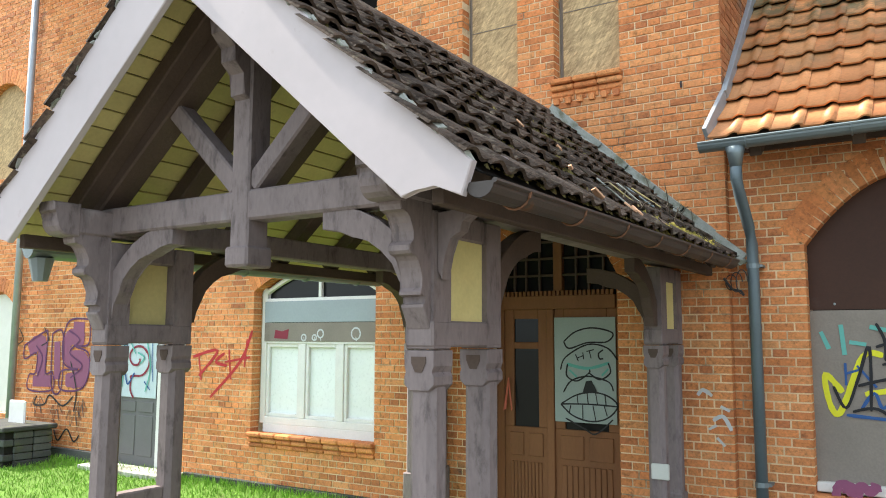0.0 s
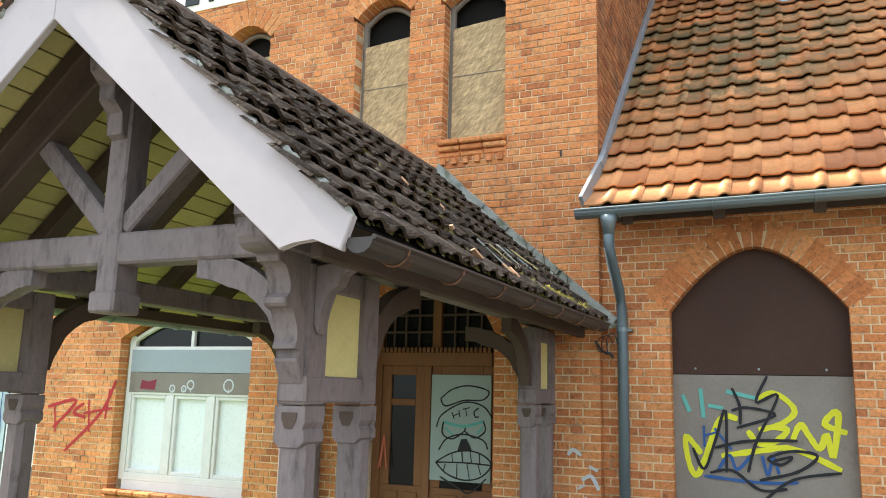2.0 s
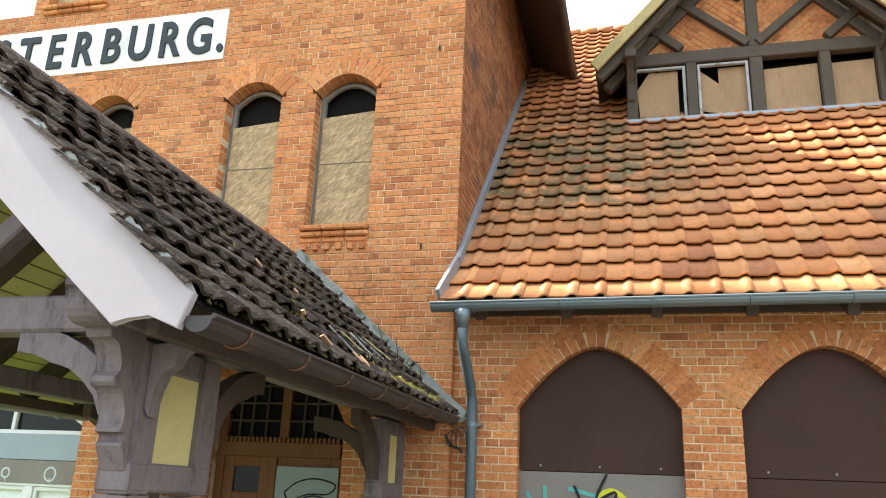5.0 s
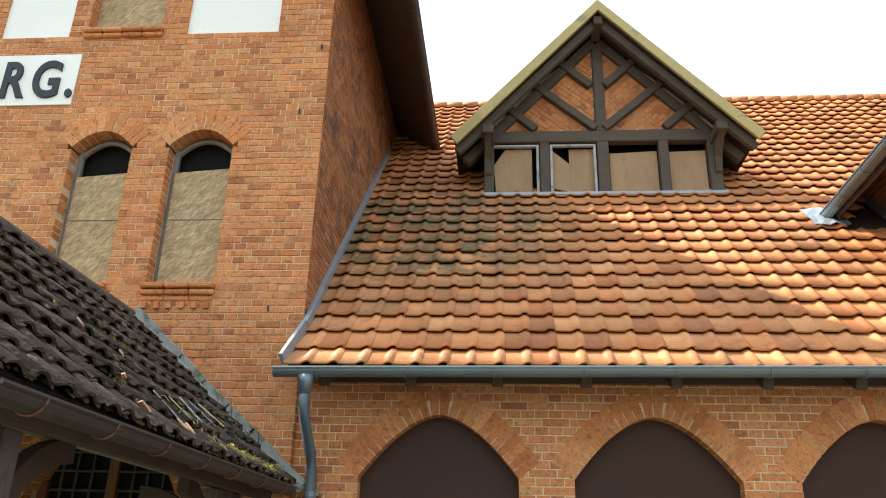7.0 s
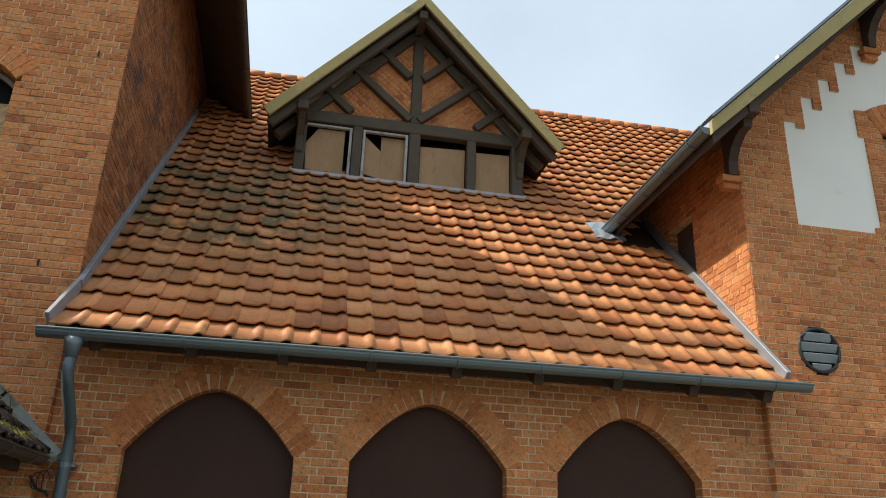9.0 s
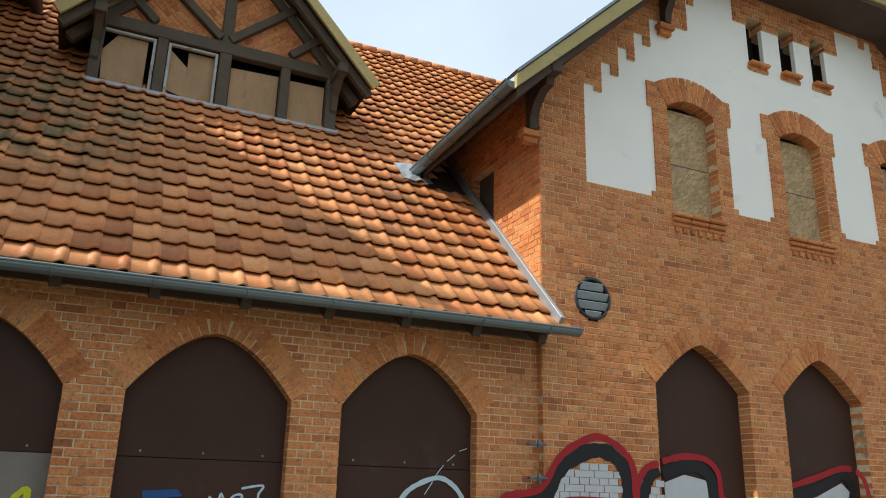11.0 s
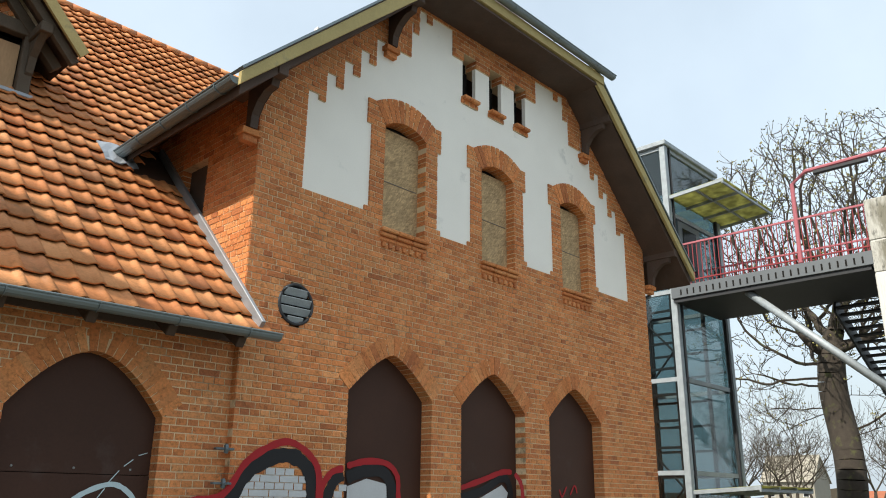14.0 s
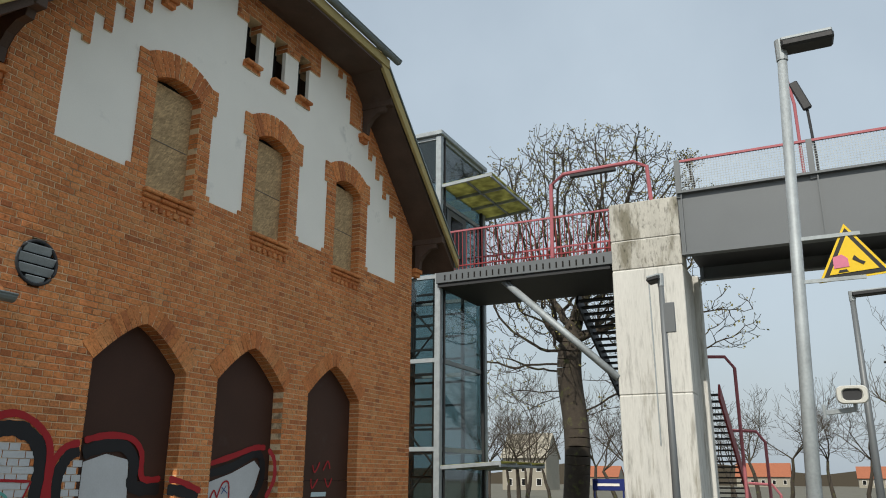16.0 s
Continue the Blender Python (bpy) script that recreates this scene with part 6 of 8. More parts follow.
# ---- footbridge ----
BX0, BX1 = 21.7, 24.7
bridge = thing("footbridge", "grey steel footbridge on a concrete pier with red railings", "footbridge")
bm = B()
box(bm, BX0, BX1, -2.78, 2.5, 7.93, 8.28, 0.01)
part("deck", bm, M_STEEL, bridge)
for k in range(26):
    y = 2.2 - k * 0.19
    if k == 0:
        bm = B()
        box(bm, BX0 - 0.012, BX0, -0.02, 0.02, 8.0, 8.16)
        sl = part("drain_slot", bm, M_BLACK, bridge)
    else:
        sl = new("drain_slot", sl.data)
        sl.parent = bridge
    sl.location.y = y
bm = B()
box(bm, BX0 + 0.05, BX1 - 0.05, -2.7, 2.45, 7.82, 7.93)
part("soffit", bm, M_DARKSTEEL, bridge)
for x in (BX0 + 0.06, BX1 - 0.06):
    rail = part("railing", B(), M_RAILRED, bridge)
    for nm, z, h in (("top_rail", 9.5, 0.05), ("bottom_rail", 8.42, 0.035)):
        bm = B()
        box(bm, x - 0.025, x + 0.025, -2.76, 2.5, z - h, z)
        part(nm, bm, M_PINK if nm == "top_rail" else M_RAILRED, rail)
    first = None
    for k in range(42):
        y = 2.4 - k * 0.125
        if first is None:
            bm = B()
            box(bm, x - 0.01, x + 0.01, -0.01, 0.01, 8.28, 9.48)
            ob = part("baluster", bm, M_RAILRED, rail)
            first = ob.data
        else:
            ob = new("baluster", first)
            ob.parent = rail
        ob.location.y = y
pier = thing("bridge_pier", "tall stained pale concrete bridge pier with horizontal joints", "pier")
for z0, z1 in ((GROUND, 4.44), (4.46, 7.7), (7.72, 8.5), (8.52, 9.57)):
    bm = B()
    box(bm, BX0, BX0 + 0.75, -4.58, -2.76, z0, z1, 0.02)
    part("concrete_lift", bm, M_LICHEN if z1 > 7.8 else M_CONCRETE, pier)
bm = B()
box(bm, BX0 + 0.02, BX0 + 0.73, -4.56, -2.78, GROUND, 9.5)
part("core", bm, M_CONCRETE, pier)
bm = B()
box(bm, BX0 + 0.75, BX1 - 0.4, -4.42, -3.0, GROUND, 8.0, 0.01)
part("rear_wall", bm, M_CONCRETE, pier)
bm = B()
box(bm, BX1 - 0.4, BX1 + 0.1, -4.58, -2.8, GROUND, 8.0, 0.02)
part("rear_column", bm, M_CONCRETE, pier)
bm = B()
tube(bm, [(BX0 - 0.005, -3.72, 3.2), (BX0 - 0.005, -3.7, 7.4)], 0.018, 6)
tagged(part("conduit", bm, M_GALV), "thin grey conduit fixed up the pier", "conduit")
for x in (BX0, BX1 - 0.1):
    bm = B()
    box(bm, x + 0.02, x + 0.08, -45, -4.6, 7.98, 9.6)
    girder = part("girder", bm, M_STEEL, bridge)
    part("flange", box(B(), x - 0.08, x + 0.18, -45, -4.6, 7.93, 7.98), M_STEEL, girder)
    part("flange", box(B(), x - 0.1, x + 0.2, -45, -4.6, 9.6, 9.66), M_STEEL, girder)
    for y in (-4.7, -7.95, -11.2, -14.4):
        bm = B()
        box(bm, x - 0.06, x + 0.02, y - 0.015, y + 0.015, 7.98, 9.6)
        part("stiffener", bm, M_STEEL, bridge)
bm = B()
box(bm, BX0 + 0.1, BX1 - 0.1, -45, -4.6, 8.3, 8.4)
part("walkway", bm, M_DARKSTEEL, bridge)
vs, fs = [], []


def bar(x0, x1, y0, y1, z0, z1):
    k = len(vs)
    vs.extend([(x0, y0, z0), (x0, y1, z0), (x0, y1, z1), (x0, y0, z1)])
    fs.append((k, k + 1, k + 2, k + 3))


for k in range(240):
    bar(BX0 + 0.05, 0, -4.65 - k * 0.07, -4.662 - k * 0.07, 9.66, 10.5)
for k in range(13):
    bar(BX0 + 0.052, 0, -21.5, -4.65, 9.68 + k * 0.068, 9.692 + k * 0.068)
tagged(part("wire_mesh", finish("wire_mesh", vs, fs, M_GALV), M_GALV, bridge), "fine pale wire mesh panel", kind="stuff")
bm = B()
box(bm, BX0 + 0.02, BX0 + 0.08, -45, -4.62, 10.5, 10.56)
part("mesh_top_rail", bm, M_PINK, bridge)
for y in (-4.64, -7.85, -11.0, -14.2):
    bm = B()
    box(bm, BX0 - 0.02, BX0 + 0.06, y - 0.07, y + 0.07, 9.5, 10.55)
    part("mesh_post", bm, M_STEEL, bridge)
# light hoop and lamp on the bridge
hoop = thing("light_hoop", "faded red tubular hoop with a lamp bar over the bridge", "lamp")
bm = B()
tube(bm, [(BX0 + 0.06, -1.1, 8.3), (BX0 + 0.06, -1.13, 10.45), (BX0 + 0.06, -1.5, 10.72), (BX0 + 0.06, -3.5, 10.75), (BX0 + 0.06, -3.85, 10.55), (BX0 + 0.06, -3.9, 9.57)], 0.055, 8)
part("tube", bm, M_PINK, hoop)
bm = B()
box(bm, BX0, BX0 + 0.14, -3.0, -1.7, 10.58, 10.67, 0.01)
part("lamp_bar", bm, M_DARKSTEEL, hoop)
bl = thing("bridge_lamp", "faded red lamp post with angled dark head on the bridge", "lamp")
bm = B()
tube(bm, [(BX0 + 0.1, -7.66, 9.6), (BX0 + 0.1, -7.64, 11.6), (BX0 + 0.1, -7.54, 12.35)], 0.04, 8)
part("post", bm, M_PINK, bl)
bm = B()
beam(bm, (BX0 + 0.1, -7.66, 12.2), (BX0 + 0.1, -7.94, 11.4), 0.12, 0.22, 0.03)
part("head", bm, M_DARKSTEEL, bl)
bm = B()
tube(bm, [(BX0 + 0.14, -7.92, 11.45), (BX0 + 0.14, -8.0, 9.6)], 0.035, 8)
part("stay", bm, M_DARKSTEEL, bl)
bm = B()
tube(bm, [(BX0 + 0.3, 0.45, 7.85), (BX0 + 0.05, -2.76, 4.9)], 0.1, 10)
part("diagonal_strut", bm, M_GALV, bridge, "pale round steel strut", smooth=True)


def flight(name, label, p0, p1, width, n, stringer):
    """A straight stair of open treads between two stringers; it drops along x."""
    st = thing(name, label, "stairs")
    p0, p1 = Vector(p0), Vector(p1)
    for s in (0, 1):
        bm = B()
        beam(bm, p0 - Vector((0, s * width, 0)), p1 - Vector((0, s * width, 0)), 0.06, 0.5, 0.005)
        part("stringer", bm, stringer, st)
    for k in range(n):
        p = p0.lerp(p1, (k + 0.5) / n)
        bm = B()
        box(bm, p.x - 0.14, p.x + 0.14, p.y - width, p.y, p.z - 0.03, p.z + 0.02)
        part("tread", bm, M_DARKSTEEL, st)
    return st


flight("stair_flight", "dark steel stair flight under the footbridge", (24.5, -0.95, 7.75), (30.5, -0.95, 4.7), 2.2, 20, M_DARKSTEEL)
flight("stair_flight", "dark stair flight with dull red stringers", (26.0, -2.75, 4.9), (33.0, -2.75, 0.9), 1.9, 24, M_RAILRED)
for x, y, z in ((26.4, -4.75, 4.6), (30.0, -5.1, 2.6), (33.0, -5.2, 0.9)):
    bm = B()
    tube(bm, [(x, y - 0.35, GROUND), (x, y - 0.35, z + 1.0), (x, y - 0.1, z + 1.35), (x, y + 0.7, z + 1.4)], 0.05, 6)
    tagged(part("hoop_post", bm, M_PINK), "faded red bent tube beside the stair", "post", group="red stair hoops")

# ---- glass lift tower ----
LX0, LX1, LY0, LY1, LZ = 21.9, 25.2, 2.5, 5.6, 12.75
lift = thing("lift_tower", "glass and grey steel lift tower with flat roof", "lift tower")
for x, y in ((LX0, LY0), (LX1, LY0), (LX0, LY1), (LX1, LY1)):
    bm = B()
    box(bm, x - 0.09, x + 0.09, y - 0.09, y + 0.09, GROUND, LZ, 0.01)
    part("column", bm, M_GALV, lift)
bm = B()
box(bm, LX0 + 0.2, LX0 + 0.26, LY0 - 0.1, LY0 - 0.04, GROUND, LZ)
box(bm, LX1 - 0.3, LX1 - 0.22, LY0 - 0.12, LY0 - 0.04, GROUND, LZ - 1)
part("guide_rail", bm, M_DARKSTEEL, lift)
for z in (GROUND + 0.1, 3.2, 5.7, 8.2, 10.6, LZ - 0.05):
    m = M_GALV if z > 3 else M_DARKSTEEL
    for x0, x1, y0, y1 in ((LX0, LX1, LY0 - 0.05, LY0 + 0.05), (LX0 - 0.05, LX0 + 0.05, LY0, LY1), (LX0, LX1, LY1 - 0.05, LY1 + 0.05), (LX1 - 0.05, LX1 + 0.05, LY0, LY1)):
        bm = B()
        box(bm, x0, x1, y0, y1, z - 0.06, z + 0.06)
        part("transom", bm, m, lift)
zz = [GROUND + 0.16, 3.14, 3.26, 5.64, 5.76, 8.14, 8.26, 10.54, 10.66, LZ - 0.12]
for a, b in zip(zz[::2], zz[1::2]):
    for q in ([(LX0 + 0.1, LY0), (LX1 - 0.1, LY0)], [(LX0, LY0 + 0.1), (LX0, LY1 - 0.1)], [(LX0 + 0.1, LY1), (LX1 - 0.1, LY1)], [(LX1, LY0 + 0.1), (LX1, LY1 - 0.1)]):
        (x0, y0), (x1, y1) = q
        bm = B()
        box(bm, x0 - (0.006 if x0 == x1 else 0), x1 + (0.006 if x0 == x1 else 0), y0 - (0.006 if y0 == y1 else 0), y1 + (0.006 if y0 == y1 else 0), a, b)
        ob = part("pane", bm, M_GLASS, lift)
        ob.visible_shadow = False
for x0, z0, x1, z1 in ((LX0 + 0.4, 3.3, LX1 - 0.3, 5.6), (LX0 + 0.4, 8.1, LX1 - 0.3, 5.8), (LX0 + 0.4, 5.8, LX1 - 0.3, 8.1)):
    bm = B()
    tube(bm, [(x0, LY1 - 0.5, z0), (x1, LY1 - 0.5, z1)], 0.04, 6)
    part("brace", bm, M_DARKSTEEL, lift)
for k in range(16):
    bm = B()
    tube(bm, [(LX0 + 0.5, LY1 - 0.8, 3.6 + k * 0.3), (LX0 + 1.6, LY1 - 0.8, 3.6 + k * 0.3)], 0.015, 5)
    part("ladder_rung", bm, M_GALV, lift)
for x in (LX0 + 0.5, LX0 + 1.6, LX1 - 0.7):
    bm = B()
    box(bm, x - 0.05, x + 0.05, LY1 - 0.85, LY1 - 0.75, GROUND, LZ - 0.5)
    part("shaft_rail", bm, M_DARKSTEEL, lift)
bm = B()
box(bm, LX0 - 0.15, LX1 + 0.15, LY0 - 0.15, LY1 + 0.15, LZ, LZ + 0.16, 0.02)
part("roof", bm, M_GALV, lift)
bm = B()
box(bm, LX0 + 0.5, LX0 + 1.9, LY0 - 0.04, LY0 + 0.02, 8.28, 10.5, 0.01)
part("lift_door", bm, M_STEEL, lift)
bm = B()
box(bm, LX0 + 0.75, LX0 + 1.6, LY0 - 0.06, LY0 - 0.045, 8.9, 10.3)
part("door_pane", bm, M_PANE, lift)
for z, depth, m in ((11.12, 1.75, M_CANOPYGLASS), (2.75, 1.9, M_CANOPYGLASS)):
    can = thing("glass_canopy", "flat glass canopy on steel arms at the lift", "canopy")
    bm = B()
    slab(bm, [(LX0, LY0 - depth, z + 0.12), (LX1 + 0.3, LY0 - depth, z + 0.12), (LX1 + 0.3, LY0, z), (LX0, LY0, z)], 0.02)
    ob = part("sheet", bm, m, can, "greenish glass sheet")
    for k in range(4):
        x = LX0 + 0.02 + k * (LX1 + 0.26 - LX0) / 3
        bm = B()
        beam(bm, (x, LY0, z - 0.06), (x, LY0 - depth, z + 0.06), 0.05, 0.1, 0.004)
        part("arm", bm, M_GALV, can)
    for yy in (depth * 0.5, depth - 0.03):
        bm = B()
        beam(bm, (LX0, LY0 - yy, z + 0.0), (LX1 + 0.3, LY0 - yy, z + 0.0), 0.05, 0.07, 0.004)
        part("purlin", bm, M_GALV, can)


# dark steel frame of the lift shaft behind the glass
for x in (22.55, 24.55):
    for y in (2.95, 4.75):
        part("shaft_post", box(B(), x - 0.05, x + 0.05, y - 0.05, y + 0.05, GROUND, 8.6, 0.01), M_DARKSTEEL, lift)
for k in range(11):
    z = GROUND + 0.5 + 0.74 * k
    for x in (22.55, 24.55):
        part("shaft_beam", box(B(), x - 0.03, x + 0.03, 3.0, 4.7, z, z + 0.07), M_DARKSTEEL, lift)
for k in range(4):
    z = GROUND + 0.5 + 1.9 * k
    a, b = (3.0, 4.7) if k % 2 else (4.7, 3.0)
    bm = B()
    tube(bm, [(22.55, a, z), (22.55, b, z + 1.9)], 0.03, 8)
    part("shaft_brace", bm, M_DARKSTEEL, lift)


# ---- lamps, sign, loudspeaker ----
def lamp_post(label, x, y, top, r, arm, head, mat, plate=False, lean=0.0):
    l = thing("street_lamp", label, "lamp")
    bm = B()
    tube(bm, [(x, y + lean, GROUND), (x, y + lean / 2, (GROUND + top) / 2), (x, y, top)], r, 12, r * 0.6)
    part("pole", bm, mat, l, smooth=True)
    a = Vector((x, y, top))
    bm = B()
    tube(bm, [a - Vector((0, 0, 0.02)), a + Vector((0, 0, 0.14))], r * 0.72, 10)
    part("collar", bm, M_GALV, l)
    bm = B()
    beam(bm, a + Vector((0, 0, 0.08)), a + Vector((arm[0], arm[1], arm[2])), head[0], head[1], 0.015)
    part("lamp_head", bm, M_DARKSTEEL, l)
    bm = B()
    beam(bm, a + Vector((0, 0, 0.115)), a + Vector((arm[0] * 0.98, arm[1] * 0.98, arm[2] + 0.035)), head[0] * 0.96, 0.03, 0.008)
    part("cover", bm, M_GALV, l)
    if plate:
        bm = B()
        box(bm, x - 0.03, x - 0.01, y - 0.15, y + 0.02, top - 0.62, top - 0.24, 0.01)
        part("plate", bm, M_STEEL, l)
    return l


lamp_post("galvanised street lamp with a flat dark head", 7.1, -7.63, 5.27, 0.054, (0.02, -0.34, 0.09), (0.16, 0.06), M_GALV, False, 0.22)
lamp_post("slim grey street lamp in front of the pier", 11.43, -5.88, 4.76, 0.055, (0.0, 0.16, 0.05), (0.22, 0.05), M_STEEL, True)
lamp_post("slim dark street lamp by the platform", 15.6, -8.12, 5.2, 0.07, (0.0, -0.5, 0.1), (0.2, 0.07), M_STEEL)
lamp_post("thin distant street lamp", 32.0, -9.8, 6.2, 0.07, (0.0, 0.5, 0.06), (0.2, 0.07), M_STEEL)
warn = thing("warning_sign", "yellow triangular warning sign with black border and small figures", "sign")
sx, sy, sz = 7.1, -7.88, 3.76
def tri(r, dx=0.0):
    return [(sy + r * math.cos(t), sz + 0.0 + r * math.sin(t)) for t in (math.pi / 2, math.pi / 2 + 2 * math.pi / 3, math.pi / 2 + 4 * math.pi / 3)]
SGN = Matrix.Translation((sx, sy, sz)) @ Matrix.Rotation(radians(-4), 4, "X") @ Matrix.Translation((-sx, -sy, -sz))
for nm, r, d, m in (("plate", 0.245, 0.0, M_SIGNYEL), ("border", 0.215, -0.004, M_SIGNBLK), ("field", 0.165, -0.008, M_SIGNYEL)):
    bm = B()
    prism(bm, tri(r), "x", sx + d - 0.006, sx + d, 0.0)
    ob = part(nm, bm, m, warn)
    ob.matrix_basis = SGN
for pts, m in (([(0.02, -0.045), (0.11, -0.045), (0.105, 0.03), (0.05, 0.04), (0.02, 0.01)], paint("pink_blot", (0.62, 0.2, 0.3))), ([(-0.005, 0.0), (-0.02, 0.025), (-0.045, -0.01), (-0.075, -0.03), (-0.06, -0.045), (-0.03, -0.02)], M_SIGNBLK), ([(0.03, -0.075), (0.09, -0.075), (0.08, -0.06), (0.04, -0.06)], M_SIGNBLK)):
    bm = B()
    prism(bm, [(sy + a, sz + b + 0.0) for a, b in pts], "x", sx - 0.018, sx - 0.014)
    ob = part("pictogram", bm, m, warn)
    ob.matrix_basis = SGN
for z in (3.93, 3.64):
    bm = B()
    box(bm, 7.085, 7.1, -7.95, -7.58, z - 0.012, z + 0.012)
    part("clamp_arm", bm, M_GALV, warn)
spk = thing("loudspeaker", "pale horn loudspeaker on a pole arm", "loudspeaker")
SY, SZ = -7.775, 2.9


def rounded(w, h, r):
    return [(SY + sx_ * (w - r) + r * math.cos(t), SZ + sz_ * (h - r) + r * math.sin(t)) for sx_, sz_, t0 in ((1, 1, 0), (-1, 1, 90), (-1, -1, 180), (1, -1, 270)) for t in [radians(t0 + q * 22.5) for q in range(5)]]


bm = B()
ring = []
for x, w, h, r in ((7.0, 0.088, 0.055, 0.035), (6.985, 0.082, 0.05, 0.033), (6.985, 0.06, 0.038, 0.03), (7.03, 0.04, 0.025, 0.02)):
    ring.append([bm.verts.new((x, p, q)) for p, q in rounded(w, h, r)])
ring.insert(0, [bm.verts.new((7.09, p, q)) for p, q in rounded(0.07, 0.045, 0.03)])
for A, C in zip(ring, ring[1:]):
    for q in range(len(A)):
        bm.faces.new((A[q], A[(q + 1) % len(A)], C[(q + 1) % len(A)], C[q]))
bm.faces.new(ring[0])
part("horn", bm, M_PLASTIC, spk)
bm = B()
prism(bm, rounded(0.058, 0.036, 0.028), "x", 7.0, 7.01)
part("grille", bm, M_DARKSTEEL, spk)
bm = B()
beam(bm, (7.06, -7.62, SZ - 0.1), (7.04, -7.79, SZ - 0.085), 0.02, 0.03, 0.003)
tube(bm, [(7.04, -7.785, SZ - 0.09), (7.04, -7.785, SZ - 0.045)], 0.012, 8)
box(bm, 7.04, 7.08, -7.62, -7.6, SZ - 0.14, SZ - 0.05, 0.004)
part("arm", bm, M_GALV, spk)

# shelter, name panels far off
sh = thing("platform_shelter", "low grey platform shelter in the distance", "shelter")
for x0, x1, y0, y1, z0, z1, m in ((30, 34, -13.5, -9.3, 2.9, 3.1, M_GALV), (30.2, 30.35, -9.6, -9.45, GROUND, 2.9, M_GALV), (30.2, 30.35, -13.3, -13.15, GROUND, 2.9, M_GALV), (33.7, 33.85, -9.6, -9.45, GROUND, 2.9, M_GALV), (33.8, 33.85, -13.2, -9.6, 0.8, 2.7, M_STEEL)):
    bm = B()
    box(bm, x0, x1, y0, y1, z0, z1, 0.01)
    part("roof" if z0 > 2.8 else "wall" if y1 - y0 > 1 else "post", bm, m, sh)
for x, y, z, w, h in ((34.0, 0.9, 2.2, 1.3, 0.45), (20.0, -10.3, 3.7, 0.8, 0.5), (18.0, -9.0, 2.4, 0.6, 0.35)):
    sg = thing("station_sign", "blue station sign with pale lettering bars on posts", "sign")
    bm = B()
    box(bm, x, x + 0.05, y - w / 2, y + w / 2, z - h / 2, z + h / 2, 0.01)
    part("panel", bm, M_SIGNBLUE, sg)
    bm = B()
    box(bm, x - 0.01, x, y - w * 0.35, y + w * 0.35, z - 0.05, z + 0.05)
    part("lettering_bar", bm, M_WHITE, sg)
    for s in (-1, 1):
        bm = B()
        tube(bm, [(x + 0.06, y + s * w * 0.45, GROUND), (x + 0.06, y + s * w * 0.45, z + h / 2)], 0.035, 6)
        part("post", bm, M_SIGNBLUE, sg)


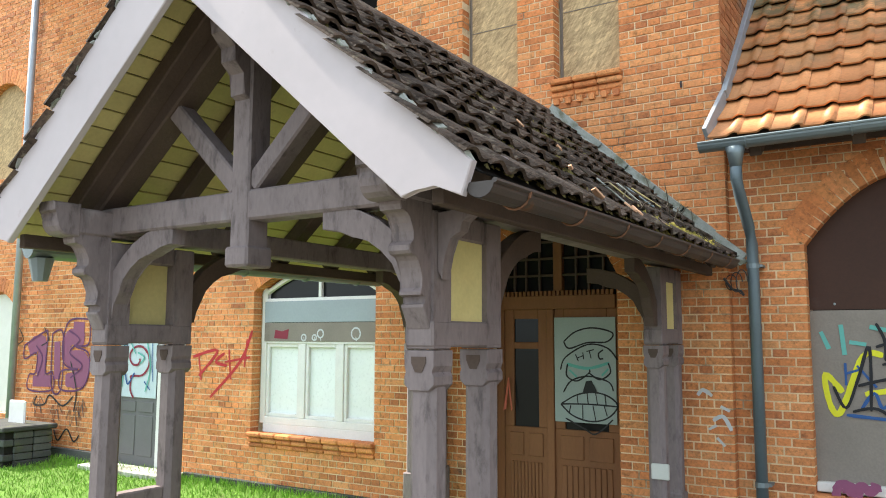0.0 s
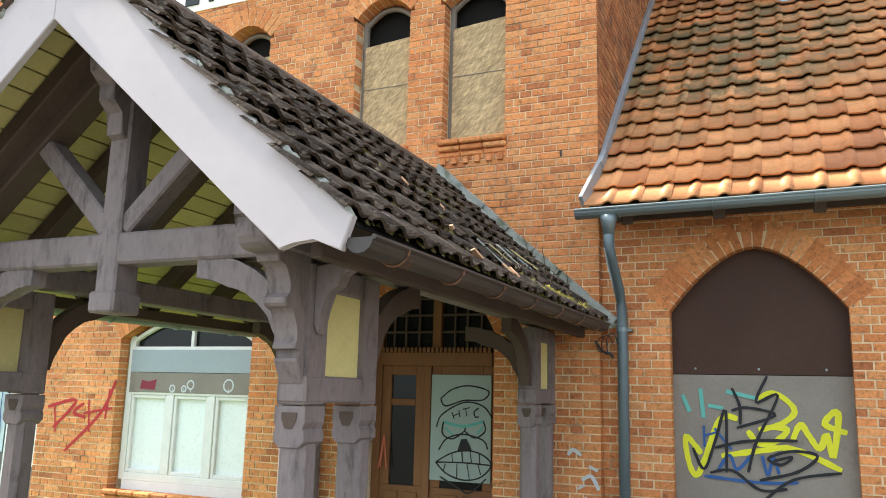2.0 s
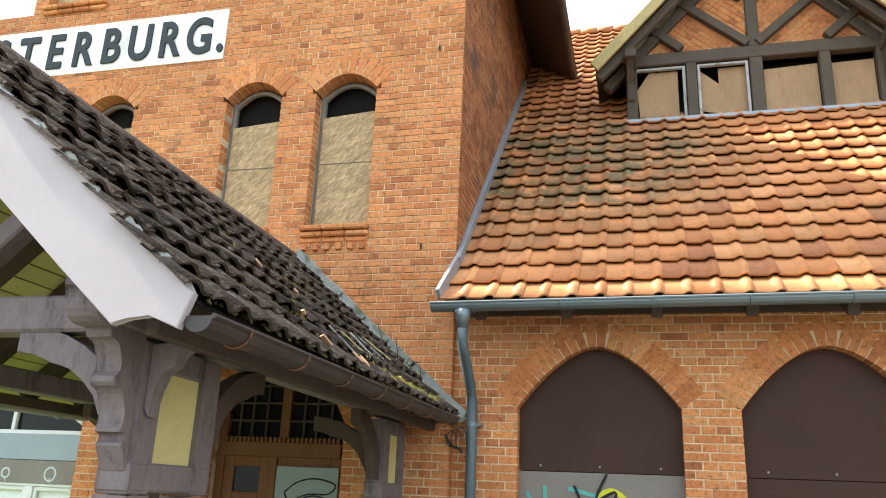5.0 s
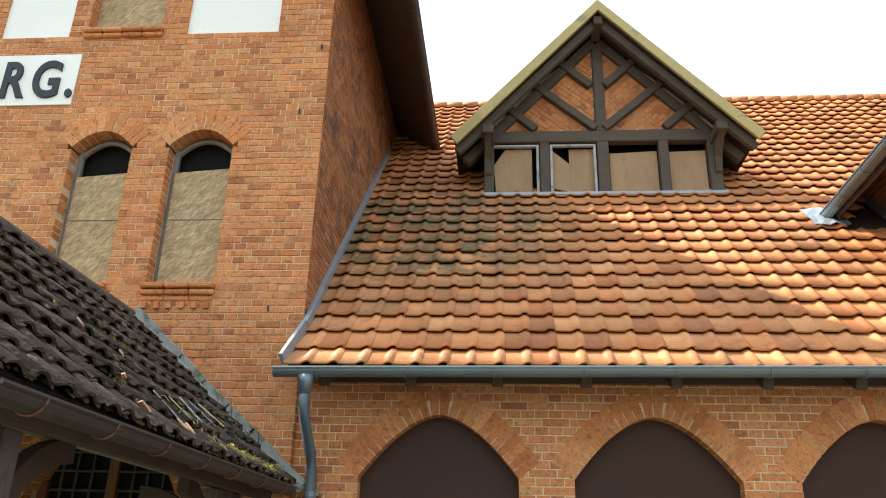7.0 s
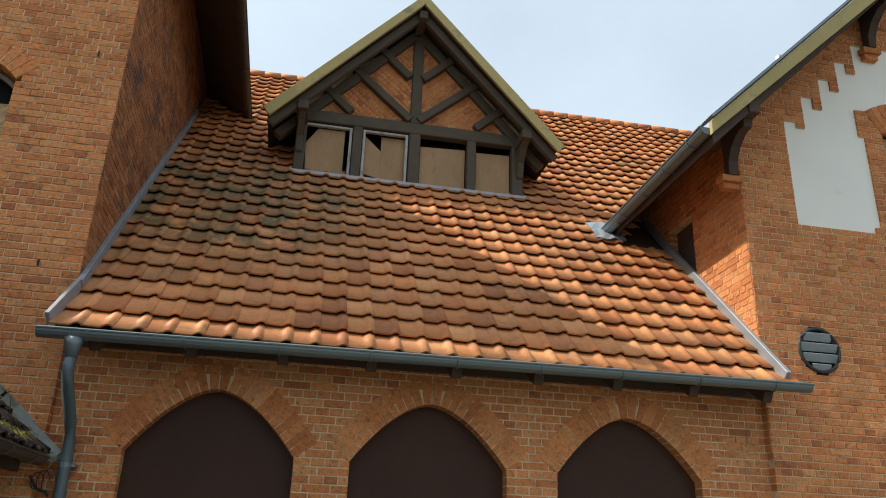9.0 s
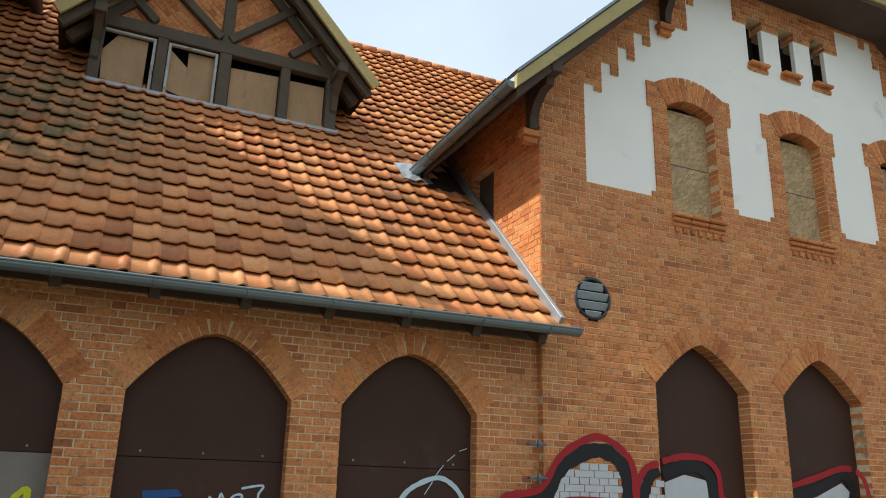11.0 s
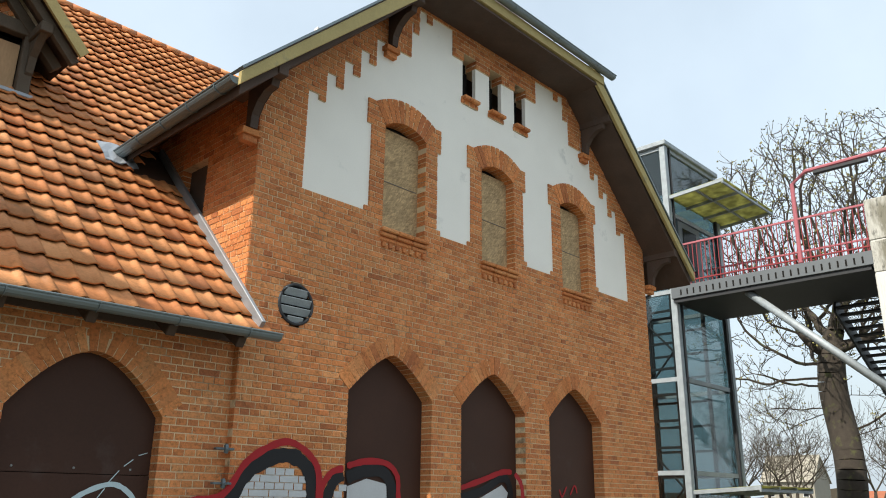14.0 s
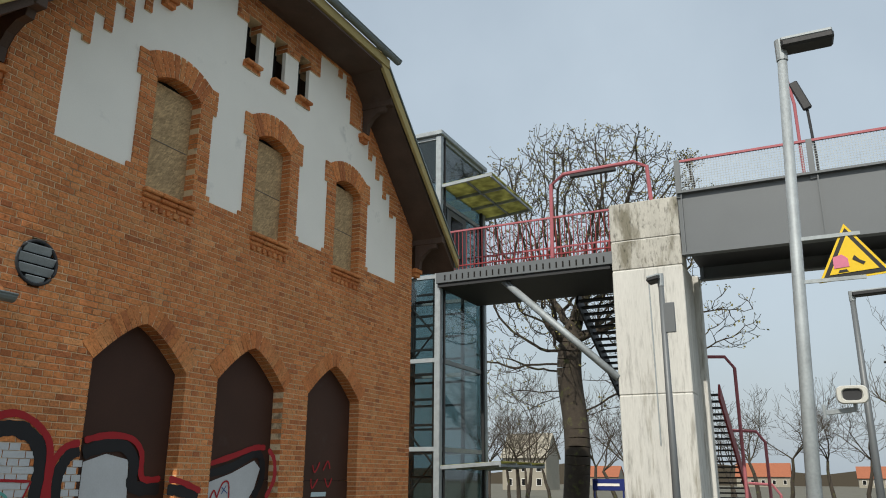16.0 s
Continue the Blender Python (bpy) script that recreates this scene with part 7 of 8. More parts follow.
# ---- trees ----
def tree(label, x, y, height, radius, trunk_r, seed, levels, buds, lean=(0, 0), fork=0.3, group="", dome=None, limbs=7):
    """A bare spring tree: a tapered trunk, limbs that fork again and again, fine twigs and small buds."""
    rnd = random.Random(seed)
    tv, tf, cv, cf, bv, bf = [], [], [], [], [], []

    def seg(vs, fs, p, q, r0, r1, n):
        d = (q - p).normalized()
        a = d.cross(Vector((0.31, 0.17, 0.9)) if abs(d.z) < 0.9 else Vector((1, 0.1, 0))).normalized()
        b = d.cross(a)
        k = len(vs)
        for c, r in ((p, r0), (q, r1)):
            for i in range(n):
                t = 2 * math.pi * i / n
                vs.append(c + (a * math.cos(t) + b * math.sin(t)) * r)
        fs.extend((k + i, k + (i + 1) % n, k + n + (i + 1) % n, k + n + i) for i in range(n))

    dome = dome or (x, y, GROUND + height * 0.66, radius, height * 0.34)

    def out(p):
        return math.sqrt(((p.x - dome[0]) ** 2 + (p.y - dome[1]) ** 2) / dome[3] ** 2 + ((p.z - dome[2]) / dome[4]) ** 2)

    def grow(p, d, length, r, lev):
        steps = 4 if lev < 3 else 2
        for i in range(steps):
            if lev > 1 and out(p) > 1.0:
                if rnd.random() < 0.6:
                    break
                d = (d + Vector((0, 0, 0.5))).normalized()
            if lev > 0 and p.z < dome[2] - dome[4] * 0.55:
                d = (d + Vector((0, 0, 0.3))).normalized()
            d = (d + Vector((rnd.gauss(0, 1), rnd.gauss(0, 1), rnd.gauss(0, 0.7) + (0.25 if lev > 1 else 0))) * (0.12 if lev < 2 else 0.2)).normalized()
            q = p + d * (length / steps)
            r1 = max(0.013, r * (0.87 if lev < 3 else 0.8))
            big = lev <= 1
            seg(tv if big else cv, tf if big else cf, p, q, r, r1, 8 if big else (5 if lev < 4 else 3))
            p, r = q, r1
            if lev >= 1 and lev < levels and rnd.random() < (0.8 if lev < 3 else 0.5):
                side = Vector((rnd.gauss(0, 1), rnd.gauss(0, 1), rnd.gauss(0.1, 0.6))).normalized()
                grow(p, (d * 0.55 + side * 0.8).normalized(), length * rnd.uniform(0.4, 0.65), r * 0.55, lev + 1)
        if lev < levels:
            for k in range(rnd.choice((2, 3)) if lev else limbs):
                side = Vector((rnd.gauss(0, 1), rnd.gauss(0, 1), rnd.gauss(0.5, 0.5))).normalized()
                spread = 0.9 if lev == 0 else 0.75
                grow(p, (d * (0.75 if lev else 0.4) + side * spread).normalized(), length * rnd.uniform(0.55, 0.8) if lev else dome[4] * rnd.uniform(0.55, 0.8), r * (0.68 if lev else 0.55), lev + 1)
        elif buds:
            for k in range(buds):
                c = p + Vector((rnd.gauss(0, 0.1), rnd.gauss(0, 0.1), rnd.gauss(0, 0.1))) - d * rnd.uniform(0, length)
                s = rnd.uniform(0.04, 0.085)
                u = Vector((rnd.gauss(0, 1), rnd.gauss(0, 1), rnd.gauss(0, 1))).normalized() * s
                w = u.cross(Vector((rnd.gauss(0, 1), rnd.gauss(0, 1), 1))).normalized() * s * 0.6
                n0 = len(bv)
                bv.extend([c - u, c + w, c + u, c - w])
                bf.append((n0, n0 + 1, n0 + 2, n0 + 3))

    t = thing("tree", label, "tree", group)
    base = Vector((x, y, GROUND))
    grow(base, Vector((lean[0], lean[1], 1)).normalized(), height * fork, trunk_r, 0)
    part("trunk", finish("trunk", tv, tf, M_BARK), M_BARK, t)
    part("crown", finish("crown", cv, cf, M_TWIG), M_TWIG, t)
    if bv:
        part("foliage", finish("foliage", bv, bf, M_BUD), M_BUD, t)
    return t


def crown_tree(label, x, y, fork_z, centre, radii, trunk_r, seed, extra=(), points=3600, step=0.32, kill=0.52):
    """A spreading tree whose limbs reach out towards points strewn through its crown; girth follows what each limb carries."""
    rnd = random.Random(seed)
    npr = np.random.default_rng(seed)
    aim = []
    while len(aim) < points:
        v = Vector((rnd.uniform(-1, 1), rnd.uniform(-1, 1), rnd.uniform(-1, 1)))
        if 0.12 < v.length < 1 and rnd.random() < 0.35 + 0.65 * v.length:
            aim.append([centre[q] + v[q] * radii[q] for q in range(3)])
    for c, r, many in extra:
        for _ in range(many):
            v = Vector((rnd.gauss(0, 1), rnd.gauss(0, 1), rnd.gauss(0, 1))).normalized() * r * rnd.random() ** 0.4
            aim.append([c[q] + v[q] for q in range(3)])
    aim = np.array(aim)
    pos, par = [], []
    n = int((fork_z - GROUND) / step)
    for k in range(n + 1):
        pos.append([x + 0.1 * math.sin(k * 0.5), y + 0.12 * math.sin(k * 0.37 + 1), GROUND + k * step])
        par.append(k - 1)
    best = np.full(len(aim), 1e9)
    who = np.zeros(len(aim), int)
    alive = np.ones(len(aim), bool)
    fresh = list(range(n // 2, n + 1))
    for _ in range(120):
        for k in fresh:
            d = np.linalg.norm(aim - np.array(pos[k]), axis=1)
            m = d < best
            best[m], who[m] = d[m], k
        alive &= best > kill
        if not alive.any():
            break
        fresh = []
        for k in np.unique(who[alive]):
            sel = alive & (who == k)
            d = aim[sel] - np.array(pos[k])
            d = (d / np.linalg.norm(d, axis=1)[:, None]).mean(axis=0)
            d = d / (np.linalg.norm(d) + 1e-9) + npr.normal(0, 0.22, 3)
            if par[k] >= 0:
                back = np.array(pos[k]) - np.array(pos[par[k]])
                d = d + 0.5 * back / (np.linalg.norm(back) + 1e-9)
            d = d / np.linalg.norm(d)
            fresh.append(len(pos))
            pos.append(list(np.array(pos[k]) + d * step))
            par.append(int(k))
        if len(pos) > 11000:
            break
    load = [0.0] * len(pos)
    for k in range(len(pos) - 1, 0, -1):
        load[k] = max(load[k], 1.0)
        load[par[k]] += load[k]
    ends = set(range(len(pos))) - set(par)
    girth = [max(0.013, trunk_r * (v / load[0]) ** 0.56) for v in load]
    for k in range(n + 1):
        girth[k] = max(girth[k], trunk_r * (1.0 - 0.3 * k / n) * (1.25 if k == 0 else 1.0) * rnd.uniform(0.985, 1.015))
    tv, tf, cv, cf, bv, bf = [], [], [], [], [], []

    def seg(vs, fs, p, q, r0, r1, m):
        d = (q - p).normalized()
        a = d.cross(Vector((0.31, 0.17, 0.9)) if abs(d.z) < 0.9 else Vector((1, 0.1, 0))).normalized()
        b = d.cross(a)
        k = len(vs)
        for c, r in ((p, r0), (q, r1)):
            for i in range(m):
                t = 2 * math.pi * i / m
                vs.append(c + (a * math.cos(t) + b * math.sin(t)) * r)
        fs.extend((k + i, k + (i + 1) % m, k + m + (i + 1) % m, k + m + i) for i in range(m))

    for k in range(1, len(pos)):
        p, q = Vector(pos[par[k]]), Vector(pos[k])
        big = girth[k] > 0.11
        if k > n:
            p = p - (q - p) * 0.1
        seg(tv if big else cv, tf if big else cf, p, q, min(girth[par[k]], girth[k] * 1.35), girth[k], 10 if big else 4)
        thin = girth[k] < 0.035
        if thin or k in ends or (k <= n and k > n // 3 and rnd.random() < 0.8):
            for _ in range(3 if k in ends else 1):
                side = Vector((rnd.gauss(0, 1), rnd.gauss(0, 1), rnd.gauss(0.35, 0.8))).normalized()
                d = ((q - p).normalized() * 0.7 + side).normalized()
                e = q + d * rnd.uniform(0.18, 0.5)
                f = e + (d + Vector((0, 0, 0.5))).normalized() * rnd.uniform(0.1, 0.22)
                seg(cv, cf, q, e, 0.013, 0.011, 3)
                seg(cv, cf, e, f, 0.011, 0.009, 3)
                for _ in range(rnd.choice((2, 2, 3))):
                    c = f + Vector((rnd.gauss(0, 0.05), rnd.gauss(0, 0.05), rnd.gauss(0, 0.05)))
                    u = Vector((rnd.gauss(0, 1), rnd.gauss(0, 1), rnd.gauss(0, 1))).normalized() * rnd.uniform(0.036, 0.07)
                    w = u.cross(Vector((rnd.gauss(0, 1), rnd.gauss(0, 1), 1))).normalized() * u.length * 0.6
                    m = len(bv)
                    bv.extend([c - u, c + w, c + u, c - w])
                    bf.append((m, m + 1, m + 2, m + 3))
    t = thing("tree", label, "tree")
    part("trunk", finish("trunk", tv, tf, M_BARK, True), M_BARK, t)
    part("crown", finish("crown", cv, cf, M_BARK), M_BARK, t)
    tagged(part("foliage", finish("foliage", bv, bf, M_BUD), M_BUD, t), "small yellow-green opening leaves", kind="stuff")
    return t


crown_tree("large old tree with mossy trunk and opening spring buds", 33.0, 1.9, 8.2, (33.2, 1.1, 12.2), (4.6, 5.4, 5.0), 0.52, 4, (((33.3, 5.2, 7.6), 1.7, 130), ((33.0, 4.2, 5.6), 1.0, 45), ((33.2, -4.2, 8.3), 1.3, 90), ((33.0, 0.2, 5.5), 1.0, 40)))
tree("bare tree beyond the stairs", 60.0, -14.5, 13.0, 5.0, 0.28, 8, 5, 0, (0, 0), 0.35, "bare trees", (60, -14.5, 8.5, 3.6, 5.5), 5)
rnd = random.Random(33)
for k in range(18):
    x, y = rnd.uniform(58, 95), -9.5 + k * 2.1 + rnd.uniform(-1.0, 1.0)
    tree("slim bare tree in the distance", x, y, rnd.uniform(9.5, 13), rnd.uniform(2.0, 2.9), 0.2, 50 + k, 4, 0, (0, 0), 0.3, "bare trees", (x, y, GROUND + 6.4, 2.6, 4.6), 4)


# ---- distant houses ----
def house(x, y, w, d, h, roof_h, mats, label, n):
    hs = thing("house", label, "house", "distant houses")
    bm = B()
    box(bm, x, x + d, y - w / 2, y + w / 2, GROUND, h)
    prism(bm, [(x, h), (x + d, h), (x + d / 2, h + roof_h)], "y", y - w / 2, y - w / 2 + 0.2)
    prism(bm, [(x, h), (x + d, h), (x + d / 2, h + roof_h)], "y", y + w / 2 - 0.2, y + w / 2)
    part("wall", bm, mats[0], hs)
    for s in (0, 1):
        bm = B()
        a = x - 0.4 if s == 0 else x + d + 0.4
        slab(bm, [(a, y - w / 2 - 0.3, h - 0.2), (a, y + w / 2 + 0.3, h - 0.2), (x + d / 2, y + w / 2 + 0.3, h + roof_h + 0.1), (x + d / 2, y - w / 2 - 0.3, h + roof_h + 0.1)], 0.15)
        part("roof", bm, mats[1], hs)
    for k in range(n):
        yy = y - w / 2 + (k + 0.5) * w / n
        for z in (1.2, 3.8):
            if z + 1.2 < h:
                wn = part("window", box(B(), x - 0.05, x, yy - 0.55, yy + 0.55, z, z + 1.35), M_WHITEFRAME, hs)
                part("pane", box(B(), x - 0.07, x - 0.05, yy - 0.45, yy + 0.45, z + 0.1, z + 1.25), M_PANE, wn)


house(280, 16.0, 16, 9, 3.6, 4.0, (M_FARWALL, M_ROOFFAR), "pale house with red tiled roof", 5)
house(290, 72.0, 14, 9, 3.4, 3.6, (M_FARWALL, M_ROOFFAR), "low pale house with red roof", 4)
house(150, 48.0, 9, 8, 6.5, 4.5, (M_FARWALL, M_FARWALL), "grey rendered gable house", 3)
house(275, -20.0, 18, 9, 3.2, 3.2, (M_FARWALL, M_ROOFFAR), "long low house with red roof", 6)
bm = B()
prism(bm, [(-60, GROUND)] + [(-60 + k * 20, 6.4 + 1.8 * math.sin(k * 1.7) + 1.1 * math.sin(k * 4.1)) for k in range(18)] + [(280, GROUND)], "x", 338, 342)
tagged(part("backdrop", bm, M_TWIG), "far grey-brown line of bare woods", "woods", kind="structure")


# ---- sprayed paint ----
paint_pink = paint("pink", (0.6, 0.2, 0.26))


def smooth_line(pts, n=6):
    """Points along a soft curve through the given ones."""
    P = [Vector((p[0], p[1])) for p in pts]
    if len(P) < 3:
        return P
    out = []
    for i in range(len(P) - 1):
        a, b, c, d = P[max(i - 1, 0)], P[i], P[i + 1], P[min(i + 2, len(P) - 1)]
        for k in range(n):
            t = k / n
            out.append(0.5 * (2 * b + (c - a) * t + (2 * a - 5 * b + 4 * c - d) * t * t + (3 * b - a - 3 * c + d) * t ** 3))
    return out + [P[-1]]


def stroke(parent, mat, width, y, pts):
    """A line of paint on a wall that faces -y, with slightly uneven edges."""
    P = smooth_line(pts)
    rnd = random.Random(int(abs(pts[0][0]) * 100))
    bm = B()
    prev = None
    for i, p in enumerate(P):
        d = (P[min(i + 1, len(P) - 1)] - P[max(i - 1, 0)])
        d = d.normalized() if d.length > 1e-6 else Vector((1, 0))
        nrm = Vector((-d.y, d.x)) * width / 2 * rnd.uniform(0.85, 1.12) * (0.7 if i in (0, len(P) - 1) else 1)
        a, b = p + nrm, p - nrm
        q = [bm.verts.new((v.x, y - 0.002 * (i % 2) * 0.1, v.y)) for v in (a, b)]
        if prev:
            bm.faces.new((prev[0], prev[1], q[1], q[0]))
        prev = q
    part("paint_stroke", bm, mat, parent)


def patch(parent, mat, y, pts):
    bm = B()
    bm.faces.new([bm.verts.new((x, y, z)) for x, z in pts])
    part("paint_patch", bm, mat, parent)


def inside(x, z, poly):
    odd = False
    for (x0, z0), (x1, z1) in zip(poly, poly[1:] + poly[:1]):
        if (z0 > z) != (z1 > z) and x < (x1 - x0) * (z - z0) / (z1 - z0) + x0:
            odd = not odd
    return odd


def painted_bricks(parent, mat, poly):
    """Paint on the brick faces of the gable wall inside an outline; the joints stay open."""
    zs = [z for x, z in poly]
    vs, fs = [], []
    for i in range(int((min(zs) - GROUND) / COURSE), int((max(zs) - GROUND) / COURSE) + 1):
        za = GROUND + i * COURSE
        stretch = i % 2 == 0
        pitch = 0.26 if stretch else 0.13
        shift = (0.0 if (i // 2) % 2 else 0.13) if stretch else 0.065
        for j in range(70):
            u = GX0 + shift + (j - 2) * pitch
            for h in range(2 if stretch else 1):
                a, b = u + 0.0055 + h * 0.125, u + (0.1305 + h * 0.124 if stretch else 0.1245)
                if inside((a + b) / 2, za + 0.038, poly):
                    k = len(vs)
                    vs.extend([(a, TY - 0.0125, za + 0.004), (b, TY - 0.0125, za + 0.004), (b, TY - 0.0125, za + 0.074), (a, TY - 0.0125, za + 0.074)])
                    fs.append((k, k + 1, k + 2, k + 3))
    if vs:
        tagged(part("painted_bricks", finish("painted_bricks", vs, fs, mat), mat, parent), kind="stuff")


g = thing("graffiti", "yellow, black and blue sprayed tags on a grey board", "graffiti")
stroke(g, P_YELLOW, 0.050, 0.122, [(0.23, 1.9), (0.1, 2.05), (0.12, 1.82), (0.18, 1.71), (0.25, 1.83), (0.4, 2.21), (0.55, 2.22)])
stroke(g, P_YELLOW, 0.050, 0.122, [(0.71, 2.39), (0.87, 2.45), (1.02, 2.31), (0.91, 2.19), (0.72, 2.13)])
stroke(g, P_YELLOW, 0.050, 0.122, [(0.4, 1.89), (0.72, 1.95), (0.99, 1.98), (1.36, 1.82)])
stroke(g, P_YELLOW, 0.050, 0.122, [(0.99, 2.05), (1.06, 2.19), (1.12, 2.1), (1.2, 1.99), (1.26, 2.11), (1.3, 1.93), (1.36, 2.3), (1.25, 2.2), (1.42, 2.13)])
stroke(g, P_YELLOW, 0.050, 0.122, [(0.63, 2.12), (0.72, 2.01), (0.86, 2.04), (0.95, 2.14), (0.82, 2.16)])
stroke(g, P_BLUE, 0.028, 0.119, [(0.26, 2.15), (0.26, 1.96)])
stroke(g, P_BLUE, 0.028, 0.119, [(0.35, 2.13), (0.49, 1.95)])
stroke(g, P_BLUE, 0.028, 0.119, [(0.25, 1.71), (0.71, 1.68), (1.02, 1.7)])
stroke(g, P_BLUE, 0.028, 0.119, [(0.74, 1.91), (0.78, 1.75), (0.83, 1.9), (0.87, 1.76)])
stroke(g, P_BLUE, 0.028, 0.119, [(0.37, 1.77), (0.47, 1.9), (0.53, 1.78), (0.65, 1.91)])
stroke(g, P_BLUE, 0.028, 0.119, [(0.26, 2.06), (0.38, 2.1)])
stroke(g, P_TEAL, 0.050, 0.120, [(0.08, 2.42), (0.14, 2.27)])
stroke(g, P_TEAL, 0.050, 0.120, [(0.24, 2.48), (0.26, 2.22)])
stroke(g, P_TEAL, 0.050, 0.120, [(0.3, 2.33), (0.43, 2.31)])
stroke(g, P_TEAL, 0.050, 0.120, [(0.46, 2.46), (0.73, 2.4)])
stroke(g, P_BLACK, 0.026, 0.116, [(0.16, 1.95), (0.25, 1.77), (0.35, 2.01), (0.45, 2.29), (0.44, 1.75)])
stroke(g, P_BLACK, 0.026, 0.116, [(0.51, 2.49), (0.57, 2.34), (0.57, 2.17)])
stroke(g, P_BLACK, 0.026, 0.116, [(0.35, 1.96), (0.63, 2.03), (1.03, 2.05)])
stroke(g, P_BLACK, 0.026, 0.116, [(0.81, 2.6), (0.71, 2.37), (0.89, 2.43), (0.7, 2.03), (0.62, 1.76)])
stroke(g, P_BLACK, 0.026, 0.116, [(0.5, 2.29), (0.64, 2.32), (0.86, 2.26), (0.54, 2.14)])
stroke(g, P_BLACK, 0.026, 0.116, [(0.83, 1.87), (0.98, 1.91), (0.89, 1.84), (0.79, 1.89), (0.98, 1.96), (1.18, 1.93), (1.02, 1.79), (0.71, 1.7)])
stroke(g, P_BLACK, 0.026, 0.116, [(0.3, 1.74), (0.49, 1.77), (0.71, 1.62), (0.93, 1.64)])
stroke(g, P_BLACK, 0.026, 0.116, [(0.73, 1.52), (0.98, 1.72), (1.36, 1.8)])
g = thing("graffiti", "black sprayed face with teeth on the door sheet", "graffiti")
stroke(g, P_BLACK, 0.016, 0.094, [(-2.35, 2.32), (-2.22, 2.42), (-2.03, 2.46), (-1.82, 2.41), (-1.88, 2.32), (-2.09, 2.31), (-2.29, 2.25), (-2.35, 2.32)])
stroke(g, P_BLACK, 0.016, 0.094, [(-2.39, 2.03), (-2.33, 2.16), (-2.09, 2.29), (-1.88, 2.26), (-1.77, 2.14)])
stroke(g, P_BLACK, 0.016, 0.094, [(-2.31, 2.09), (-2.32, 1.97), (-2.21, 1.92), (-2.08, 2.0), (-2.07, 2.04)])
stroke(g, P_BLACK, 0.016, 0.094, [(-1.87, 2.11), (-1.85, 2.01), (-1.96, 1.94), (-2.07, 2.0)])
stroke(g, P_BLACK, 0.016, 0.094, [(-2.36, 1.8), (-2.27, 1.92), (-2.08, 1.97), (-1.87, 1.92), (-1.82, 1.83)])
stroke(g, P_BLACK, 0.016, 0.094, [(-2.39, 1.68), (-2.21, 1.78), (-2.02, 1.81), (-1.86, 1.77), (-1.78, 1.68), (-1.89, 1.56), (-2.07, 1.52), (-2.26, 1.57), (-2.39, 1.68)])
stroke(g, P_BLACK, 0.016, 0.094, [(-2.39, 1.68), (-2.08, 1.69), (-1.78, 1.68)])
stroke(g, P_BLACK, 0.016, 0.094, [(-2.21, 1.78), (-2.2, 1.69)])
stroke(g, P_BLACK, 0.016, 0.094, [(-2.1, 1.8), (-2.09, 1.69)])
stroke(g, P_BLACK, 0.016, 0.094, [(-2.01, 1.81), (-1.99, 1.69)])
stroke(g, P_BLACK, 0.016, 0.094, [(-1.91, 1.79), (-1.9, 1.69)])
stroke(g, P_BLACK, 0.016, 0.094, [(-2.28, 1.67), (-2.3, 1.59)])
stroke(g, P_BLACK, 0.016, 0.094, [(-2.15, 1.68), (-2.15, 1.54)])
stroke(g, P_BLACK, 0.016, 0.094, [(-2.04, 1.68), (-2.01, 1.52)])
stroke(g, P_BLACK, 0.016, 0.094, [(-1.92, 1.68), (-1.89, 1.58)])
stroke(g, P_BLACK, 0.016, 0.094, [(-2.34, 1.54), (-2.13, 1.44), (-2.01, 1.4), (-1.83, 1.55)])
stroke(g, P_BLACK, 0.016, 0.094, [(-2.22, 2.19), (-2.19, 2.12)])
stroke(g, P_BLACK, 0.016, 0.094, [(-2.14, 2.21), (-2.13, 2.14)])
stroke(g, P_BLACK, 0.016, 0.094, [(-2.21, 2.15), (-2.13, 2.18)])
stroke(g, P_BLACK, 0.016, 0.094, [(-2.1, 2.22), (-2.02, 2.24)])
stroke(g, P_BLACK, 0.016, 0.094, [(-2.07, 2.23), (-2.05, 2.15)])
stroke(g, P_BLACK, 0.016, 0.094, [(-1.92, 2.24), (-1.97, 2.2), (-1.96, 2.15), (-1.92, 2.15)])
patch(g, P_BLACK, 0.092, [(-2.15, 1.8), (-2.11, 1.92), (-2.05, 1.93), (-1.99, 1.82)])
stroke(g, P_TEAL, 0.030, 0.095, [(-2.32, 2.09), (-2.09, 2.05), (-1.86, 2.11)])
stroke(g, P_TEAL, 0.030, 0.095, [(-2.29, 2.03), (-2.21, 1.96)])
stroke(g, P_TEAL, 0.030, 0.095, [(-1.87, 2.05), (-1.94, 1.98)])
g = thing("graffiti", "thin red sprayed letters on the brick wall", "graffiti")
stroke(g, P_RED, 0.042, -0.112, [(-7.83, 2.08), (-7.34, 2.17), (-7.7, 1.82)])
stroke(g, P_RED, 0.042, -0.112, [(-7.72, 2.13), (-7.65, 1.77)])
stroke(g, P_RED, 0.042, -0.112, [(-7.2, 2.14), (-7.37, 2.02), (-7.15, 1.97)])
stroke(g, P_RED, 0.042, -0.112, [(-7.12, 2.19), (-7.07, 1.79)])
stroke(g, P_RED, 0.042, -0.112, [(-7.19, 2.02), (-6.72, 2.09)])
stroke(g, P_RED, 0.042, -0.112, [(-6.69, 2.44), (-6.9, 2.03), (-7.46, 1.54)])
stroke(g, P_RED, 0.042, -0.112, [(-6.78, 2.33), (-6.82, 1.96)])
g = thing("graffiti", "purple block letters sprayed on the brick wall", "graffiti")
stroke(g, P_PURPLE, 0.260, -0.112, [(-11.91, 2.12), (-11.54, 2.26), (-11.53, 1.69)])
